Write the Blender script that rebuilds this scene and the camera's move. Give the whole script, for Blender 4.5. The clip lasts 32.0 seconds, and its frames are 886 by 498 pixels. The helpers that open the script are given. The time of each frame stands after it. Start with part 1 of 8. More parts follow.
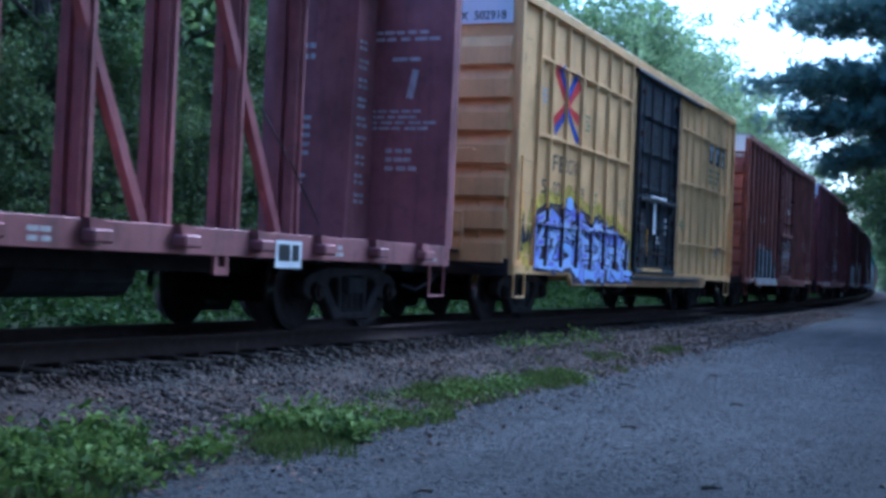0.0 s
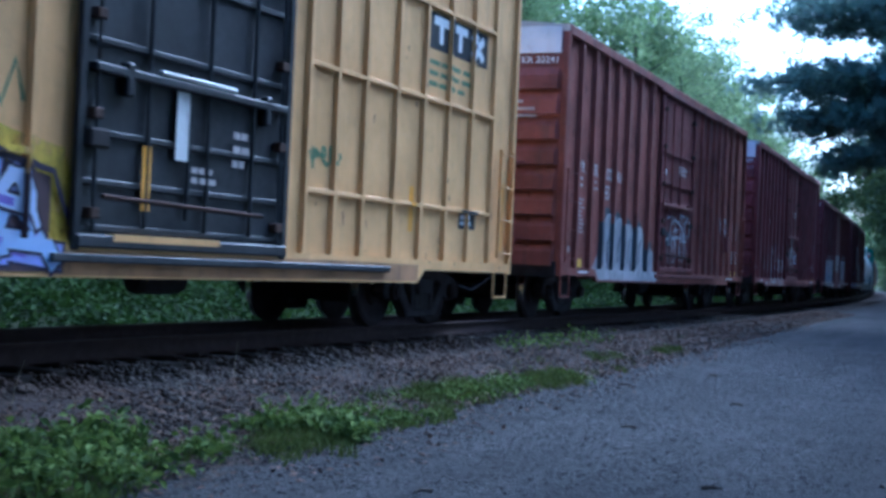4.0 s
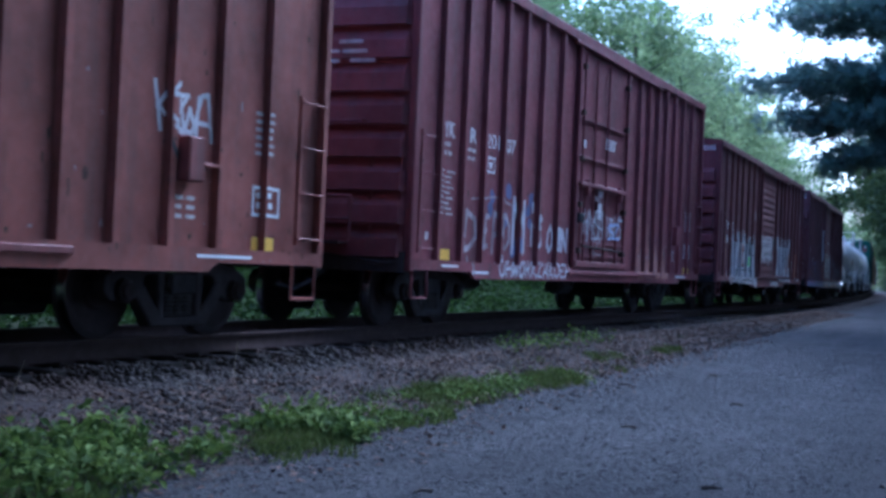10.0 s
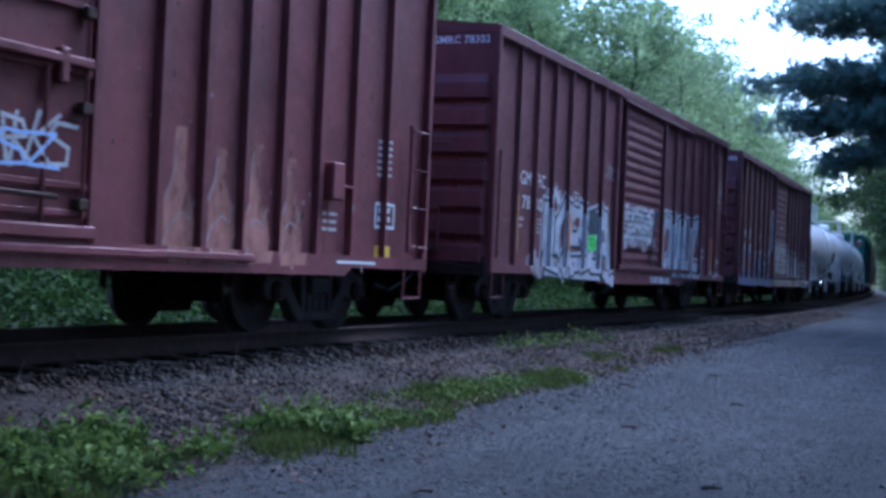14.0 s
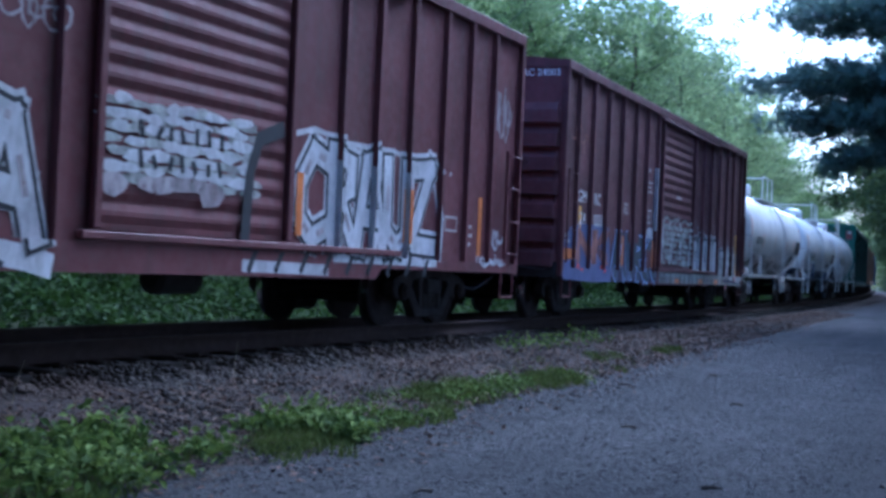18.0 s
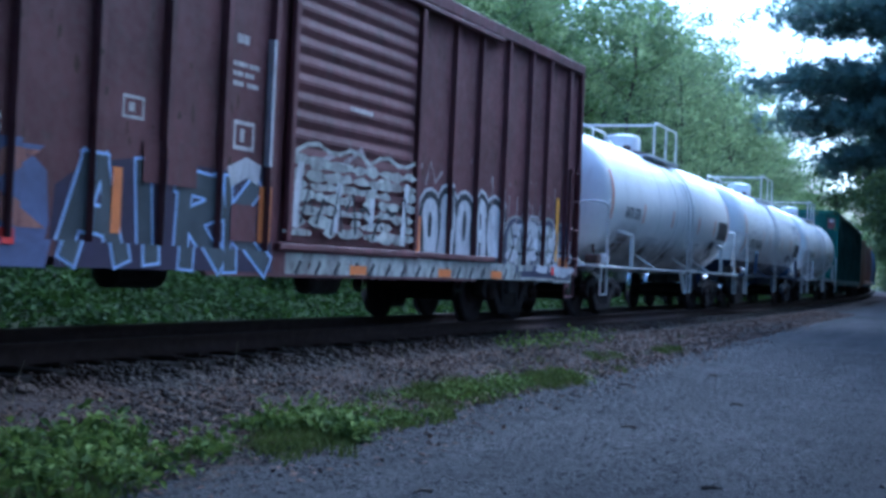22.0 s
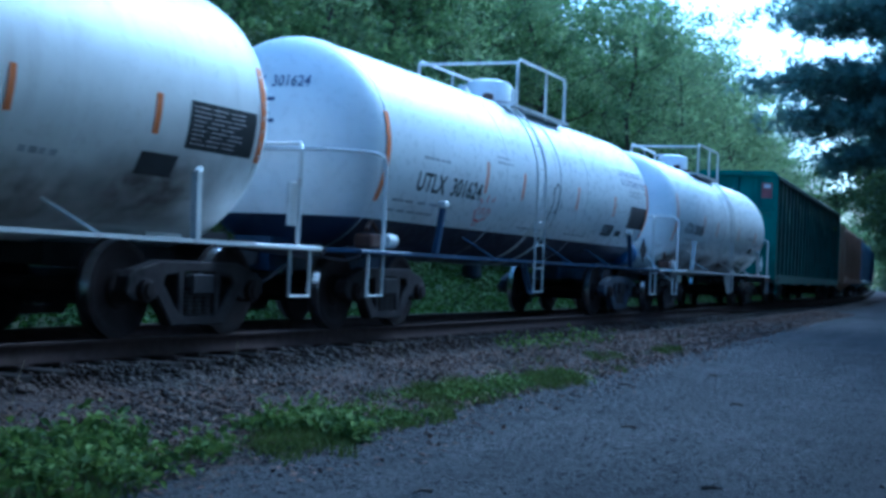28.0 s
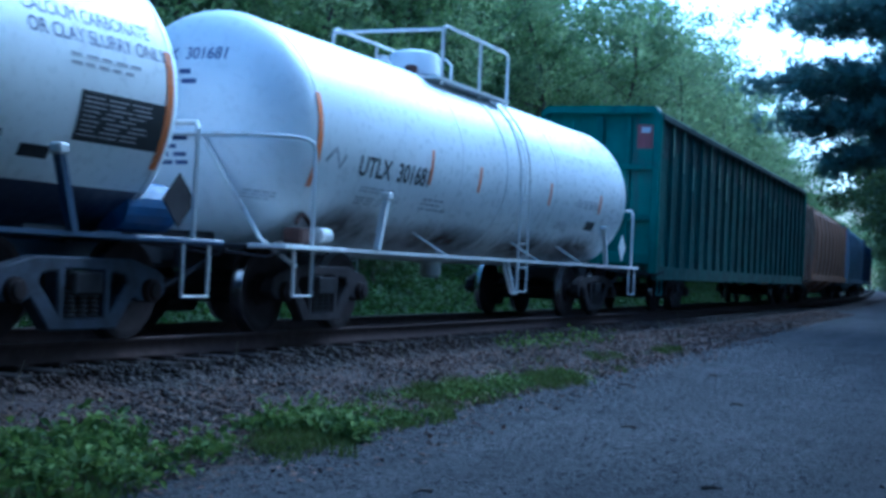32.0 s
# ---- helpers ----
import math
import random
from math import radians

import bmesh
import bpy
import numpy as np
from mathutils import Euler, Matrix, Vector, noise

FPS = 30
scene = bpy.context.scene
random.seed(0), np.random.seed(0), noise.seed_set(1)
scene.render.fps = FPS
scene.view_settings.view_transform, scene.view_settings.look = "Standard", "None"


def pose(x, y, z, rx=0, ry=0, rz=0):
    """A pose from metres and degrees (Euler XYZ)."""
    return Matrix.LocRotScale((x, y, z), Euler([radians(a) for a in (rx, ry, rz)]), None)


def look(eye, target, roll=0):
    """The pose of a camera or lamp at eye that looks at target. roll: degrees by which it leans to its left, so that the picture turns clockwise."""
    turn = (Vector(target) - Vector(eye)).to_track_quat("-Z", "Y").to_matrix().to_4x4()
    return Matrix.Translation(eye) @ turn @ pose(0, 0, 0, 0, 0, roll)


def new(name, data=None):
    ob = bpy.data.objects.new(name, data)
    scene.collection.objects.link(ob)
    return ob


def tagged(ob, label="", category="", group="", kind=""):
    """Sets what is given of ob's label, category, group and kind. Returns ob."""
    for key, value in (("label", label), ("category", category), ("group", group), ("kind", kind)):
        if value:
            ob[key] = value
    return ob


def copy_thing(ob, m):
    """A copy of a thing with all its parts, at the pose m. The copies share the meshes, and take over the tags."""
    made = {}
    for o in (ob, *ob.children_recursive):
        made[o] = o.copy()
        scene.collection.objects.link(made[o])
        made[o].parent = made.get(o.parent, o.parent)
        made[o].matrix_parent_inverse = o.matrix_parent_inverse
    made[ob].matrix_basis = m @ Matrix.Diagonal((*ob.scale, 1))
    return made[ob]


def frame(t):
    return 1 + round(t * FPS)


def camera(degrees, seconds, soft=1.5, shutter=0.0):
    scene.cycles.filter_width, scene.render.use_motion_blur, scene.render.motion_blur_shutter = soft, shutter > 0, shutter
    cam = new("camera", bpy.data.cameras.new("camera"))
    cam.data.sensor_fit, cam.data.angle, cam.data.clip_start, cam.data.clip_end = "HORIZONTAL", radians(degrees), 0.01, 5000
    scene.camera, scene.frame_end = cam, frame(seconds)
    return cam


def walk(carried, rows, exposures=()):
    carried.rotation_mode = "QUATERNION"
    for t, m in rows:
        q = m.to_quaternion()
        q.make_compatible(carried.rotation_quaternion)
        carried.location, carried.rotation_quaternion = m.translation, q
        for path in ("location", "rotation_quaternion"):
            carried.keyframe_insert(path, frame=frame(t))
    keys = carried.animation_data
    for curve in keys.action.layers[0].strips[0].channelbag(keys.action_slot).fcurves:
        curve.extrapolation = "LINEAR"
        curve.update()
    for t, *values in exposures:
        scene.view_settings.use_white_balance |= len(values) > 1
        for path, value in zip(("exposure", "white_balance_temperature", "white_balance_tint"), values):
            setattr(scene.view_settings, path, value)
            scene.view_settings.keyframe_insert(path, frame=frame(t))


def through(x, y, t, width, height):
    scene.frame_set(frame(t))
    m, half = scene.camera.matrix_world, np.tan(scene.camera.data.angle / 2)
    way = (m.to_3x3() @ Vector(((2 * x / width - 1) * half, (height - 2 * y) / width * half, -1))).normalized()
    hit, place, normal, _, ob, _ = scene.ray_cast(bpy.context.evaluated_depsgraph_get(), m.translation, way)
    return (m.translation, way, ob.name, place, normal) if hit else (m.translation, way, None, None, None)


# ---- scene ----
# The camera stands still on the road; the train rolls past it.
RAIL_Z = 0.62          # rail head above the road
EYE = (0.0, 0.0, 1.414)
cam = camera(36.10, 32.0, soft=3.35, shutter=0.3)
STAND = look(EYE, (0.0, math.cos(0.01295), EYE[2] + math.sin(0.01295)), 2.531)
walk(cam, [(0.0, STAND), (32.0, STAND)], exposures=[(0.0, 2.56, 3890, 3), (3.0, 2.52, 3860, 3), (6.0, 2.48, 3920, 5), (9.0, 2.5, 4000, 9), (13.0, 2.5, 4070, 11), (19.0, 2.48, 4070, 8), (23.0, 2.3, 3900, 2), (25.5, 2.1, 3740, -3), (28.0, 1.99, 3560, -7), (32.0, 2.04, 3560, -4)])

# ---- light: bright overcast evening sky ----
world = bpy.data.worlds.new("sky")
scene.world = world
world.use_nodes = True
wn = world.node_tree.nodes
sky = wn.new("ShaderNodeTexSky")
sky.sky_type = "NISHITA"
sky.sun_disc = False
sky.sun_elevation = radians(48)
sky.sun_rotation = radians(40)
sky.air_density, sky.dust_density, sky.ozone_density = 1.0, 5.0, 1.5
wn["Background"].inputs["Strength"].default_value = 0.10
world.node_tree.links.new(sky.outputs[0], wn["Background"].inputs["Color"])
sun = new("sun", bpy.data.lights.new("sun", "SUN"))
sun.data.energy, sun.data.angle, sun.data.color = 0.45, radians(60), (1.0, 0.96, 0.9)
SUN_AT = (radians(40), radians(48))      # bearing from +y towards +x, height
sun.matrix_world = look((0, 0, 0), (-math.sin(SUN_AT[0]) * math.cos(SUN_AT[1]), -math.cos(SUN_AT[0]) * math.cos(SUN_AT[1]), -math.sin(SUN_AT[1])))

# ---- the track's line in plan ----
TH, K0, K1, K2 = 1.16432, 0.00135816, -1.01991e-5, 5.085e-9
DIST0 = 21.191
_S = np.arange(-400.0, 900.0, 0.1)
_c = np.clip(_S, -25.0, 130.0)
_H = TH + K0 * _c + K1 * _c ** 2 / 2 + K2 * _c ** 3 / 3
_X = np.cumsum(np.cos(_H)) * 0.1
_Y = np.cumsum(np.sin(_H)) * 0.1
_X -= np.interp(0, _S, _X)
_Y += DIST0 - np.interp(0, _S, _Y)


def track(s):
    """Plan place and heading of the track's middle, s metres along it."""
    return np.interp(s, _S, _X), np.interp(s, _S, _Y), np.interp(s, _S, _H)


def spot(s, lat, z=0.0):
    """World place beside the track; lat is positive on the road's side."""
    x, y, h = track(s)
    return np.stack([x + np.sin(h) * lat, y - np.cos(h) * lat, z + 0 * x], -1)


def rolled(t):
    """How far the train has come by t seconds (towards smaller s)."""
    gain = 0.0                                   # the train quickens a little near the end
    for k, y0, y1, v0, v1 in ((20, 0, 0.14, 0, 0.1265), (24, 0.14, 1.012, 0.1265, 0.266), (28, 1.012, 2.267, 0.266, 0.33)):
        if k <= t:
            u = min(1.0, (t - k) / 4)
            gain = (1 + 2 * u) * (1 - u) ** 2 * y0 + 4 * u * (1 - u) ** 2 * v0 + u * u * (3 - 2 * u) * y1 + 4 * u * u * (u - 1) * v1
    return 3.795207 * t - 0.004864427 * (t - 16) ** 2 + 0.000254794 * (t - 16) ** 3 + gain
# ---- materials ----
def nodes(name):
    m = bpy.data.materials.new(name)
    m.use_nodes = True
    nt = m.node_tree
    return m, nt, nt.nodes["Principled BSDF"]


def vary(nt, scale, detail=4.0, stretch=(1, 1, 1), rough=0.6, shift=True):
    """A noise value on object coordinates, moved by each object's own chance."""
    tc = nt.nodes.new("ShaderNodeTexCoord")
    mp = nt.nodes.new("ShaderNodeMapping")
    mp.inputs["Scale"].default_value = stretch
    nt.links.new(tc.outputs["Object"], mp.inputs["Vector"])
    if shift:
        oi = nt.nodes.new("ShaderNodeObjectInfo")
        ml = nt.nodes.new("ShaderNodeMath")
        ml.operation = "MULTIPLY"
        ml.inputs[1].default_value = 37.0
        nt.links.new(oi.outputs["Random"], ml.inputs[0])
        nt.links.new(ml.outputs[0], mp.inputs["Location"])
    n = nt.nodes.new("ShaderNodeTexNoise")
    n.inputs["Scale"].default_value = scale
    n.inputs["Detail"].default_value = detail
    n.inputs["Roughness"].default_value = rough
    nt.links.new(mp.outputs[0], n.inputs["Vector"])
    return n.outputs["Fac"]


def ramp(nt, fac, lo, hi, a, b):
    r = nt.nodes.new("ShaderNodeMapRange")
    r.inputs["From Min"].default_value, r.inputs["From Max"].default_value = lo, hi
    r.inputs["To Min"].default_value, r.inputs["To Max"].default_value = a, b
    nt.links.new(fac, r.inputs["Value"])
    return r.outputs[0]


def blend(nt, fac, a, b):
    m = nt.nodes.new("ShaderNodeMix")
    m.data_type = "RGBA"
    for sock, v in (("A", a), ("B", b)):
        s = [i for i in m.inputs if i.name == sock and i.type == "RGBA"][0]
        if isinstance(v, tuple):
            s.default_value = (*v, 1)
        else:
            nt.links.new(v, s)
    nt.links.new(fac, [i for i in m.inputs if i.name == "Factor" and i.type == "VALUE"][0])
    return [o for o in m.outputs if o.type == "RGBA"][0]


def bump(nt, bsdf, fac, strength, dist):
    b = nt.nodes.new("ShaderNodeBump")
    b.inputs["Strength"].default_value, b.inputs["Distance"].default_value = strength, dist
    nt.links.new(fac, b.inputs["Height"])
    nt.links.new(b.outputs[0], bsdf.inputs["Normal"])


def paint(name, rgb, rough=0.5, fade=0.35, grime=(0.05, 0.04, 0.035), dirt=0.45, streak=0.5, metal=0.0):
    """Weathered paint on steel: faded patches, downward streaks, fine grain."""
    m, nt, b = nodes(name)
    pale = tuple(min(1.0, c * (1 + fade) + 0.012) for c in rgb)
    dark = tuple(c * (1 - fade) for c in rgb)
    col = blend(nt, ramp(nt, vary(nt, 1.1, 5), 0.35, 0.68, 0, 1), dark, pale)
    col = blend(nt, ramp(nt, vary(nt, 2.2, 4, (2.2, 2.2, 0.16)), 0.52, 0.76, 0, streak), col, grime)
    col = blend(nt, ramp(nt, vary(nt, 5.0, 8, rough=0.75), 0.55, 0.72, 0, dirt), col, grime)
    nt.links.new(col, b.inputs["Base Color"])
    nt.links.new(ramp(nt, vary(nt, 9, 3), 0.3, 0.7, rough - 0.1, rough + 0.15), b.inputs["Roughness"])
    b.inputs["Metallic"].default_value = metal
    bump(nt, b, vary(nt, 40, 4), 0.15, 0.004)
    return m


def plain(name, rgb, rough=0.6, amount=0.25, scale=6.0, metal=0.0, bumps=0.0, bscale=60, bdist=0.01):
    m, nt, b = nodes(name)
    lo, hi = tuple(c * (1 - amount) for c in rgb), tuple(min(1, c * (1 + amount)) for c in rgb)
    f1 = blend(nt, ramp(nt, vary(nt, scale, 6), 0.3, 0.7, 0, 1), lo, hi)
    f2 = blend(nt, ramp(nt, vary(nt, scale * 9, 3), 0.4, 0.75, 0, 0.35), f1, lo)
    nt.links.new(f2, b.inputs["Base Color"])
    b.inputs["Roughness"].default_value, b.inputs["Metallic"].default_value = rough, metal
    if bumps:
        bump(nt, b, vary(nt, bscale, 5), bumps, bdist)
    return m


def islands(name, a, c, rough=0.8, third=None, through=0.0):
    """For many small pieces in one mesh: each its own shade."""
    m, nt, b = nodes(name)
    g = nt.nodes.new("ShaderNodeNewGeometry")
    col = blend(nt, g.outputs["Random Per Island"], a, c)
    if third:
        col = blend(nt, ramp(nt, vary(nt, 0.6, 3, shift=False), 0.45, 0.6, 0, 0.8), col, third)
    nt.links.new(col, b.inputs["Base Color"])
    b.inputs["Roughness"].default_value = rough
    b.inputs["Specular IOR Level"].default_value = 0.25
    if through:
        t = nt.nodes.new("ShaderNodeBsdfTranslucent")
        nt.links.new(col, t.inputs["Color"])
        mx = nt.nodes.new("ShaderNodeMixShader")
        mx.inputs[0].default_value = through
        nt.links.new(b.outputs[0], mx.inputs[1])
        nt.links.new(t.outputs[0], mx.inputs[2])
        nt.links.new(mx.outputs[0], nt.nodes["Material Output"].inputs["Surface"])
    return m


def along(nt, scale, detail, stretch):
    """Noise drawn out along the road's direction."""
    tc = nt.nodes.new("ShaderNodeTexCoord")
    mr = nt.nodes.new("ShaderNodeMapping")
    mr.inputs["Rotation"].default_value = (0, 0, -1.18)
    mp = nt.nodes.new("ShaderNodeMapping")
    mp.inputs["Scale"].default_value = stretch
    n = nt.nodes.new("ShaderNodeTexNoise")
    n.inputs["Scale"].default_value, n.inputs["Detail"].default_value = scale, detail
    nt.links.new(tc.outputs["Object"], mr.inputs["Vector"])
    nt.links.new(mr.outputs[0], mp.inputs["Vector"])
    nt.links.new(mp.outputs[0], n.inputs["Vector"])
    return n.outputs["Fac"]


def times(nt, a, b):
    m = nt.nodes.new("ShaderNodeMath")
    m.operation = "MULTIPLY"
    nt.links.new(a, m.inputs[0])
    nt.links.new(b, m.inputs[1])
    return m.outputs[0]


def cells(nt, scale):
    v = nt.nodes.new("ShaderNodeTexVoronoi")
    v.inputs["Scale"].default_value = scale
    tc = nt.nodes.new("ShaderNodeTexCoord")
    nt.links.new(tc.outputs["Object"], v.inputs["Vector"])
    bw = nt.nodes.new("ShaderNodeRGBToBW")
    nt.links.new(v.outputs["Color"], bw.inputs[0])
    return bw.outputs[0]


def road_surface():
    """Packed gravel: long wheel streaks, single stones, dark patches painting the shade of lumps."""
    m, nt, b = nodes("packed_gravel")
    val = ramp(nt, vary(nt, 0.45, 6), 0.35, 0.65, 0.84, 1.16)
    val = times(nt, val, ramp(nt, along(nt, 1.5, 5, (0.07, 1.0, 1.0)), 0.38, 0.62, 0.78, 1.22))
    # dark patches and mottling put the shading of lumps into the colour
    val = times(nt, val, ramp(nt, along(nt, 3.0, 5, (0.4, 1.0, 1.0)), 0.56, 0.66, 1.0, 0.62))
    val = times(nt, val, ramp(nt, vary(nt, 9, 6, rough=0.75), 0.3, 0.7, 0.72, 1.28))
    val = times(nt, val, ramp(nt, cells(nt, 26), 0.2, 0.8, 0.78, 1.22))
    val = times(nt, val, ramp(nt, cells(nt, 70), 0.2, 0.8, 0.8, 1.2))
    col = blend(nt, ramp(nt, val, 0.0, 2.4, 0, 1), (0.005, 0.004, 0.004), (0.108, 0.1, 0.099))
    nt.links.new(col, b.inputs["Base Color"])
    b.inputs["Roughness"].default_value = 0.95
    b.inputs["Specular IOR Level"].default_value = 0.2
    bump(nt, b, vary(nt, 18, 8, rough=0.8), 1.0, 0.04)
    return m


M_RAIL = plain("rusty_rail", (0.05, 0.033, 0.028), 0.9, 0.3, 8, 0.0)
M_RAILHEAD = plain("worn_rail_head", (0.085, 0.06, 0.05), 0.75, 0.25, 12, 0.2)
M_TIE = plain("creosoted_wood", (0.024, 0.019, 0.017), 0.9, 0.4, 5, 0, 0.5, 30)
M_BALLAST = plain("ballast_bed", (0.046, 0.034, 0.03), 0.95, 0.4, 14, 0, 0.9, 30, 0.03)
M_STONE = islands("crushed_stone", (0.022, 0.018, 0.0155), (0.08, 0.065, 0.056), 0.9, (0.058, 0.037, 0.027))
M_LITTER = islands("dead_leaves", (0.035, 0.02, 0.014), (0.17, 0.108, 0.077), 0.9)
M_ROAD = road_surface()
M_PEBBLE = islands("loose_pebbles", (0.025, 0.022, 0.022), (0.115, 0.105, 0.104), 0.9)
M_SOIL = plain("verge_soil", (0.036, 0.027, 0.021), 0.95, 0.4, 2.5, 0, 0.8, 25, 0.04)
M_FLOOR = plain("forest_floor", (0.05, 0.055, 0.025), 0.95, 0.5, 0.8, 0, 0.8, 8, 0.08)
M_WEED = islands("weed_leaves", (0.042, 0.068, 0.013), (0.17, 0.22, 0.045), 0.85, through=0.3)
M_GRASS = islands("grass_blades", (0.045, 0.062, 0.012), (0.13, 0.155, 0.034), 0.8, through=0.25)
M_BUSH = islands("bush_leaves", (0.013, 0.026, 0.005), (0.05, 0.082, 0.015), 0.9, through=0.3)
M_LEAF = islands("tree_leaves", (0.085, 0.125, 0.04), (0.20, 0.265, 0.09), 0.6, through=0.5)
# Paler leaves, with the haze over distant crowns put into their colour.
M_LEAF2 = islands("hazy_pale_tree_leaves", (0.15, 0.195, 0.085), (0.30, 0.37, 0.16), 0.6, through=0.5)
# Needle colour is raised to carry the haze in front of the pine.
M_NEEDLE = islands("pine_needles", (0.16, 0.22, 0.18), (0.33, 0.41, 0.34), 0.85, through=0.45)
# Darker copy of the leaf colours, with the wood's shade put into them.
M_LEAF3 = islands("tree_leaves_painted_shade", (0.036, 0.054, 0.018), (0.095, 0.122, 0.038), 0.7, through=0.35)
M_BARK = plain("bark", (0.06, 0.047, 0.037), 0.95, 0.4, 7, 0, 0.9, 16, 0.03)
M_STALK = plain("dry_stalk", (0.25, 0.2, 0.13), 0.9)

M_SPRING = plain("dusty_spring_steel", (0.06, 0.05, 0.048), 0.7, 0.3, 9, 0.2)
M_TRUCK = plain("grimy_cast_steel", (0.043, 0.036, 0.036), 0.85, 0.45, 5, 0.2, 0.4, 30)
M_TRUCK_B = plain("bluish_cast_steel", (0.042, 0.046, 0.066), 0.8, 0.75, 2.6, 0.0, 0.4, 30)
M_WHEEL = plain("wheel_steel", (0.03, 0.022, 0.021), 0.85, 0.45, 4, 0.0)
M_RIM = plain("bright_wheel_rim", (0.5, 0.5, 0.52), 0.25, 0.2, 9, 1.0)
M_UNDER = plain("underframe_black", (0.04, 0.036, 0.037), 0.85, 0.4, 4)
M_BROWN = paint("boxcar_red_brown", (0.20, 0.054, 0.036), 0.68, 0.3)
M_BROWN_D = paint("boxcar_door_brown", (0.155, 0.037, 0.032), 0.68, 0.32)
M_MAROON = paint("boxcar_maroon", (0.145, 0.027, 0.033), 0.66, 0.28)
M_MAROON_D = paint("boxcar_dull_maroon", (0.10, 0.028, 0.033), 0.68, 0.28)
M_MAROON_E = paint("boxcar_deep_maroon", (0.108, 0.021, 0.026), 0.66, 0.22)
M_FLATCAR = paint("flatcar_oxide_red", (0.26, 0.095, 0.095), 0.75, 0.28)
M_YELLOW = paint("faded_yellow_paint", (0.72, 0.43, 0.155), 0.6, 0.14, (0.26, 0.14, 0.07), 0.3, 0.3)
M_YELLOW_R = paint("rust_bleeding_on_yellow", (0.36, 0.19, 0.075), 0.75, 0.3)
M_BLACKDOOR = paint("black_door_paint", (0.012, 0.013, 0.02), 0.5, 0.3, (0.03, 0.028, 0.03), 0.3, 0.3)
M_ROOF = paint("galvanised_roof", (0.42, 0.39, 0.37), 0.5, 0.2, (0.12, 0.07, 0.05), 0.4, 0.2)
M_WHITE = paint("white_decal", (0.78, 0.78, 0.8), 0.5, 0.08, (0.3, 0.22, 0.2), 0.35, 0.1)
M_GREYWRITE = paint("worn_white_lettering", (0.55, 0.5, 0.5), 0.6, 0.15, (0.15, 0.05, 0.05), 0.6, 0.2)
M_TANKW = paint("white_tank_paint", (0.84, 0.84, 0.84), 0.3, 0.04, (0.42, 0.36, 0.32), 0.04, 0.08)
M_TANKD = paint("dirty_white_tank_paint", (0.80, 0.78, 0.76), 0.36, 0.06, (0.25, 0.17, 0.13), 0.2, 0.2)
M_NAVY = paint("navy_tank_paint", (0.012, 0.017, 0.045), 0.4, 0.3, (0.05, 0.05, 0.06), 0.3, 0.3)
M_DRUM = paint("blue_drum_paint", (0.035, 0.085, 0.22), 0.45, 0.3, (0.04, 0.04, 0.06), 0.4, 0.4)
M_BLUE = paint("blue_frame_paint", (0.02, 0.04, 0.095), 0.45, 0.3, (0.04, 0.04, 0.06), 0.4, 0.4)
M_WHITERAIL = paint("white_handrail_paint", (0.66, 0.65, 0.63), 0.45, 0.12, (0.2, 0.11, 0.07), 0.5, 0.35)
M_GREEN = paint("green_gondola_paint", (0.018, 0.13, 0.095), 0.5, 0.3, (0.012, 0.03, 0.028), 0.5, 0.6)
# Darker and more streaked green for the sides than for the ends.
M_GREEN_D = paint("dark_stained_green_paint", (0.009, 0.058, 0.047), 0.65, 0.4, (0.008, 0.018, 0.017), 0.6, 0.75)
M_GREEN_K = paint("blackish_green_paint", (0.006, 0.026, 0.024), 0.6, 0.3)
# Pale green of scraped posts, also used to paint light on the top edge.
M_GREEN_P = paint("scraped_and_lit_green_paint", (0.26, 0.36, 0.25), 0.6, 0.3)
M_TAN = paint("tan_hopper_paint", (0.36, 0.20, 0.12), 0.55, 0.25, (0.13, 0.05, 0.03), 0.4, 0.5)
M_GREYBLUE = paint("blue_grey_hopper_paint", (0.30, 0.36, 0.45), 0.55, 0.2)
M_INK = plain("black_lettering", (0.02, 0.02, 0.022), 0.6)
M_ORANGE = plain("orange_reflective_strip", (0.62, 0.2, 0.045), 0.45, 0.2)
M_AMBER = plain("amber_reflective_strip", (0.80, 0.40, 0.03), 0.45, 0.2)
M_STICKER_G = plain("green_sticker", (0.25, 0.85, 0.12), 0.5, 0.05)
M_STICKER_Y = plain("yellow_label", (0.75, 0.47, 0.05), 0.5, 0.1)
M_RED = plain("red_paint", (0.55, 0.03, 0.025), 0.5, 0.1)
M_XBLUE = plain("blue_paint", (0.035, 0.07, 0.36), 0.5, 0.1)
M_SPRAY_W = paint("white_spray_paint", (0.60, 0.59, 0.63), 0.65, 0.16, (0.30, 0.24, 0.30), 0.5, 0.35)
M_SPRAY_P = paint("thin_white_spray", (0.42, 0.36, 0.38), 0.7, 0.25, (0.16, 0.06, 0.06), 0.8, 0.2)
M_SPRAY_W2 = plain("pale_lilac_spray", (0.55, 0.62, 0.92), 0.55, 0.12, 3)
M_SPRAY_W3 = paint("dirty_white_spray", (0.46, 0.46, 0.44), 0.7, 0.3, (0.10, 0.06, 0.06), 0.7, 0.5)
M_SPRAY_D2 = plain("dark_slate_spray", (0.045, 0.042, 0.085), 0.65, 0.3, 3)
M_SPRAY_K = plain("black_spray_paint", (0.018, 0.018, 0.024), 0.7)
M_SPRAY_B = plain("light_blue_spray", (0.33, 0.36, 0.88), 0.55, 0.2, 3)
M_SPRAY_C = plain("sky_blue_spray", (0.42, 0.54, 0.95), 0.55, 0.15, 3)
M_SPRAY_V = plain("violet_spray", (0.24, 0.18, 0.68), 0.55, 0.2, 3)
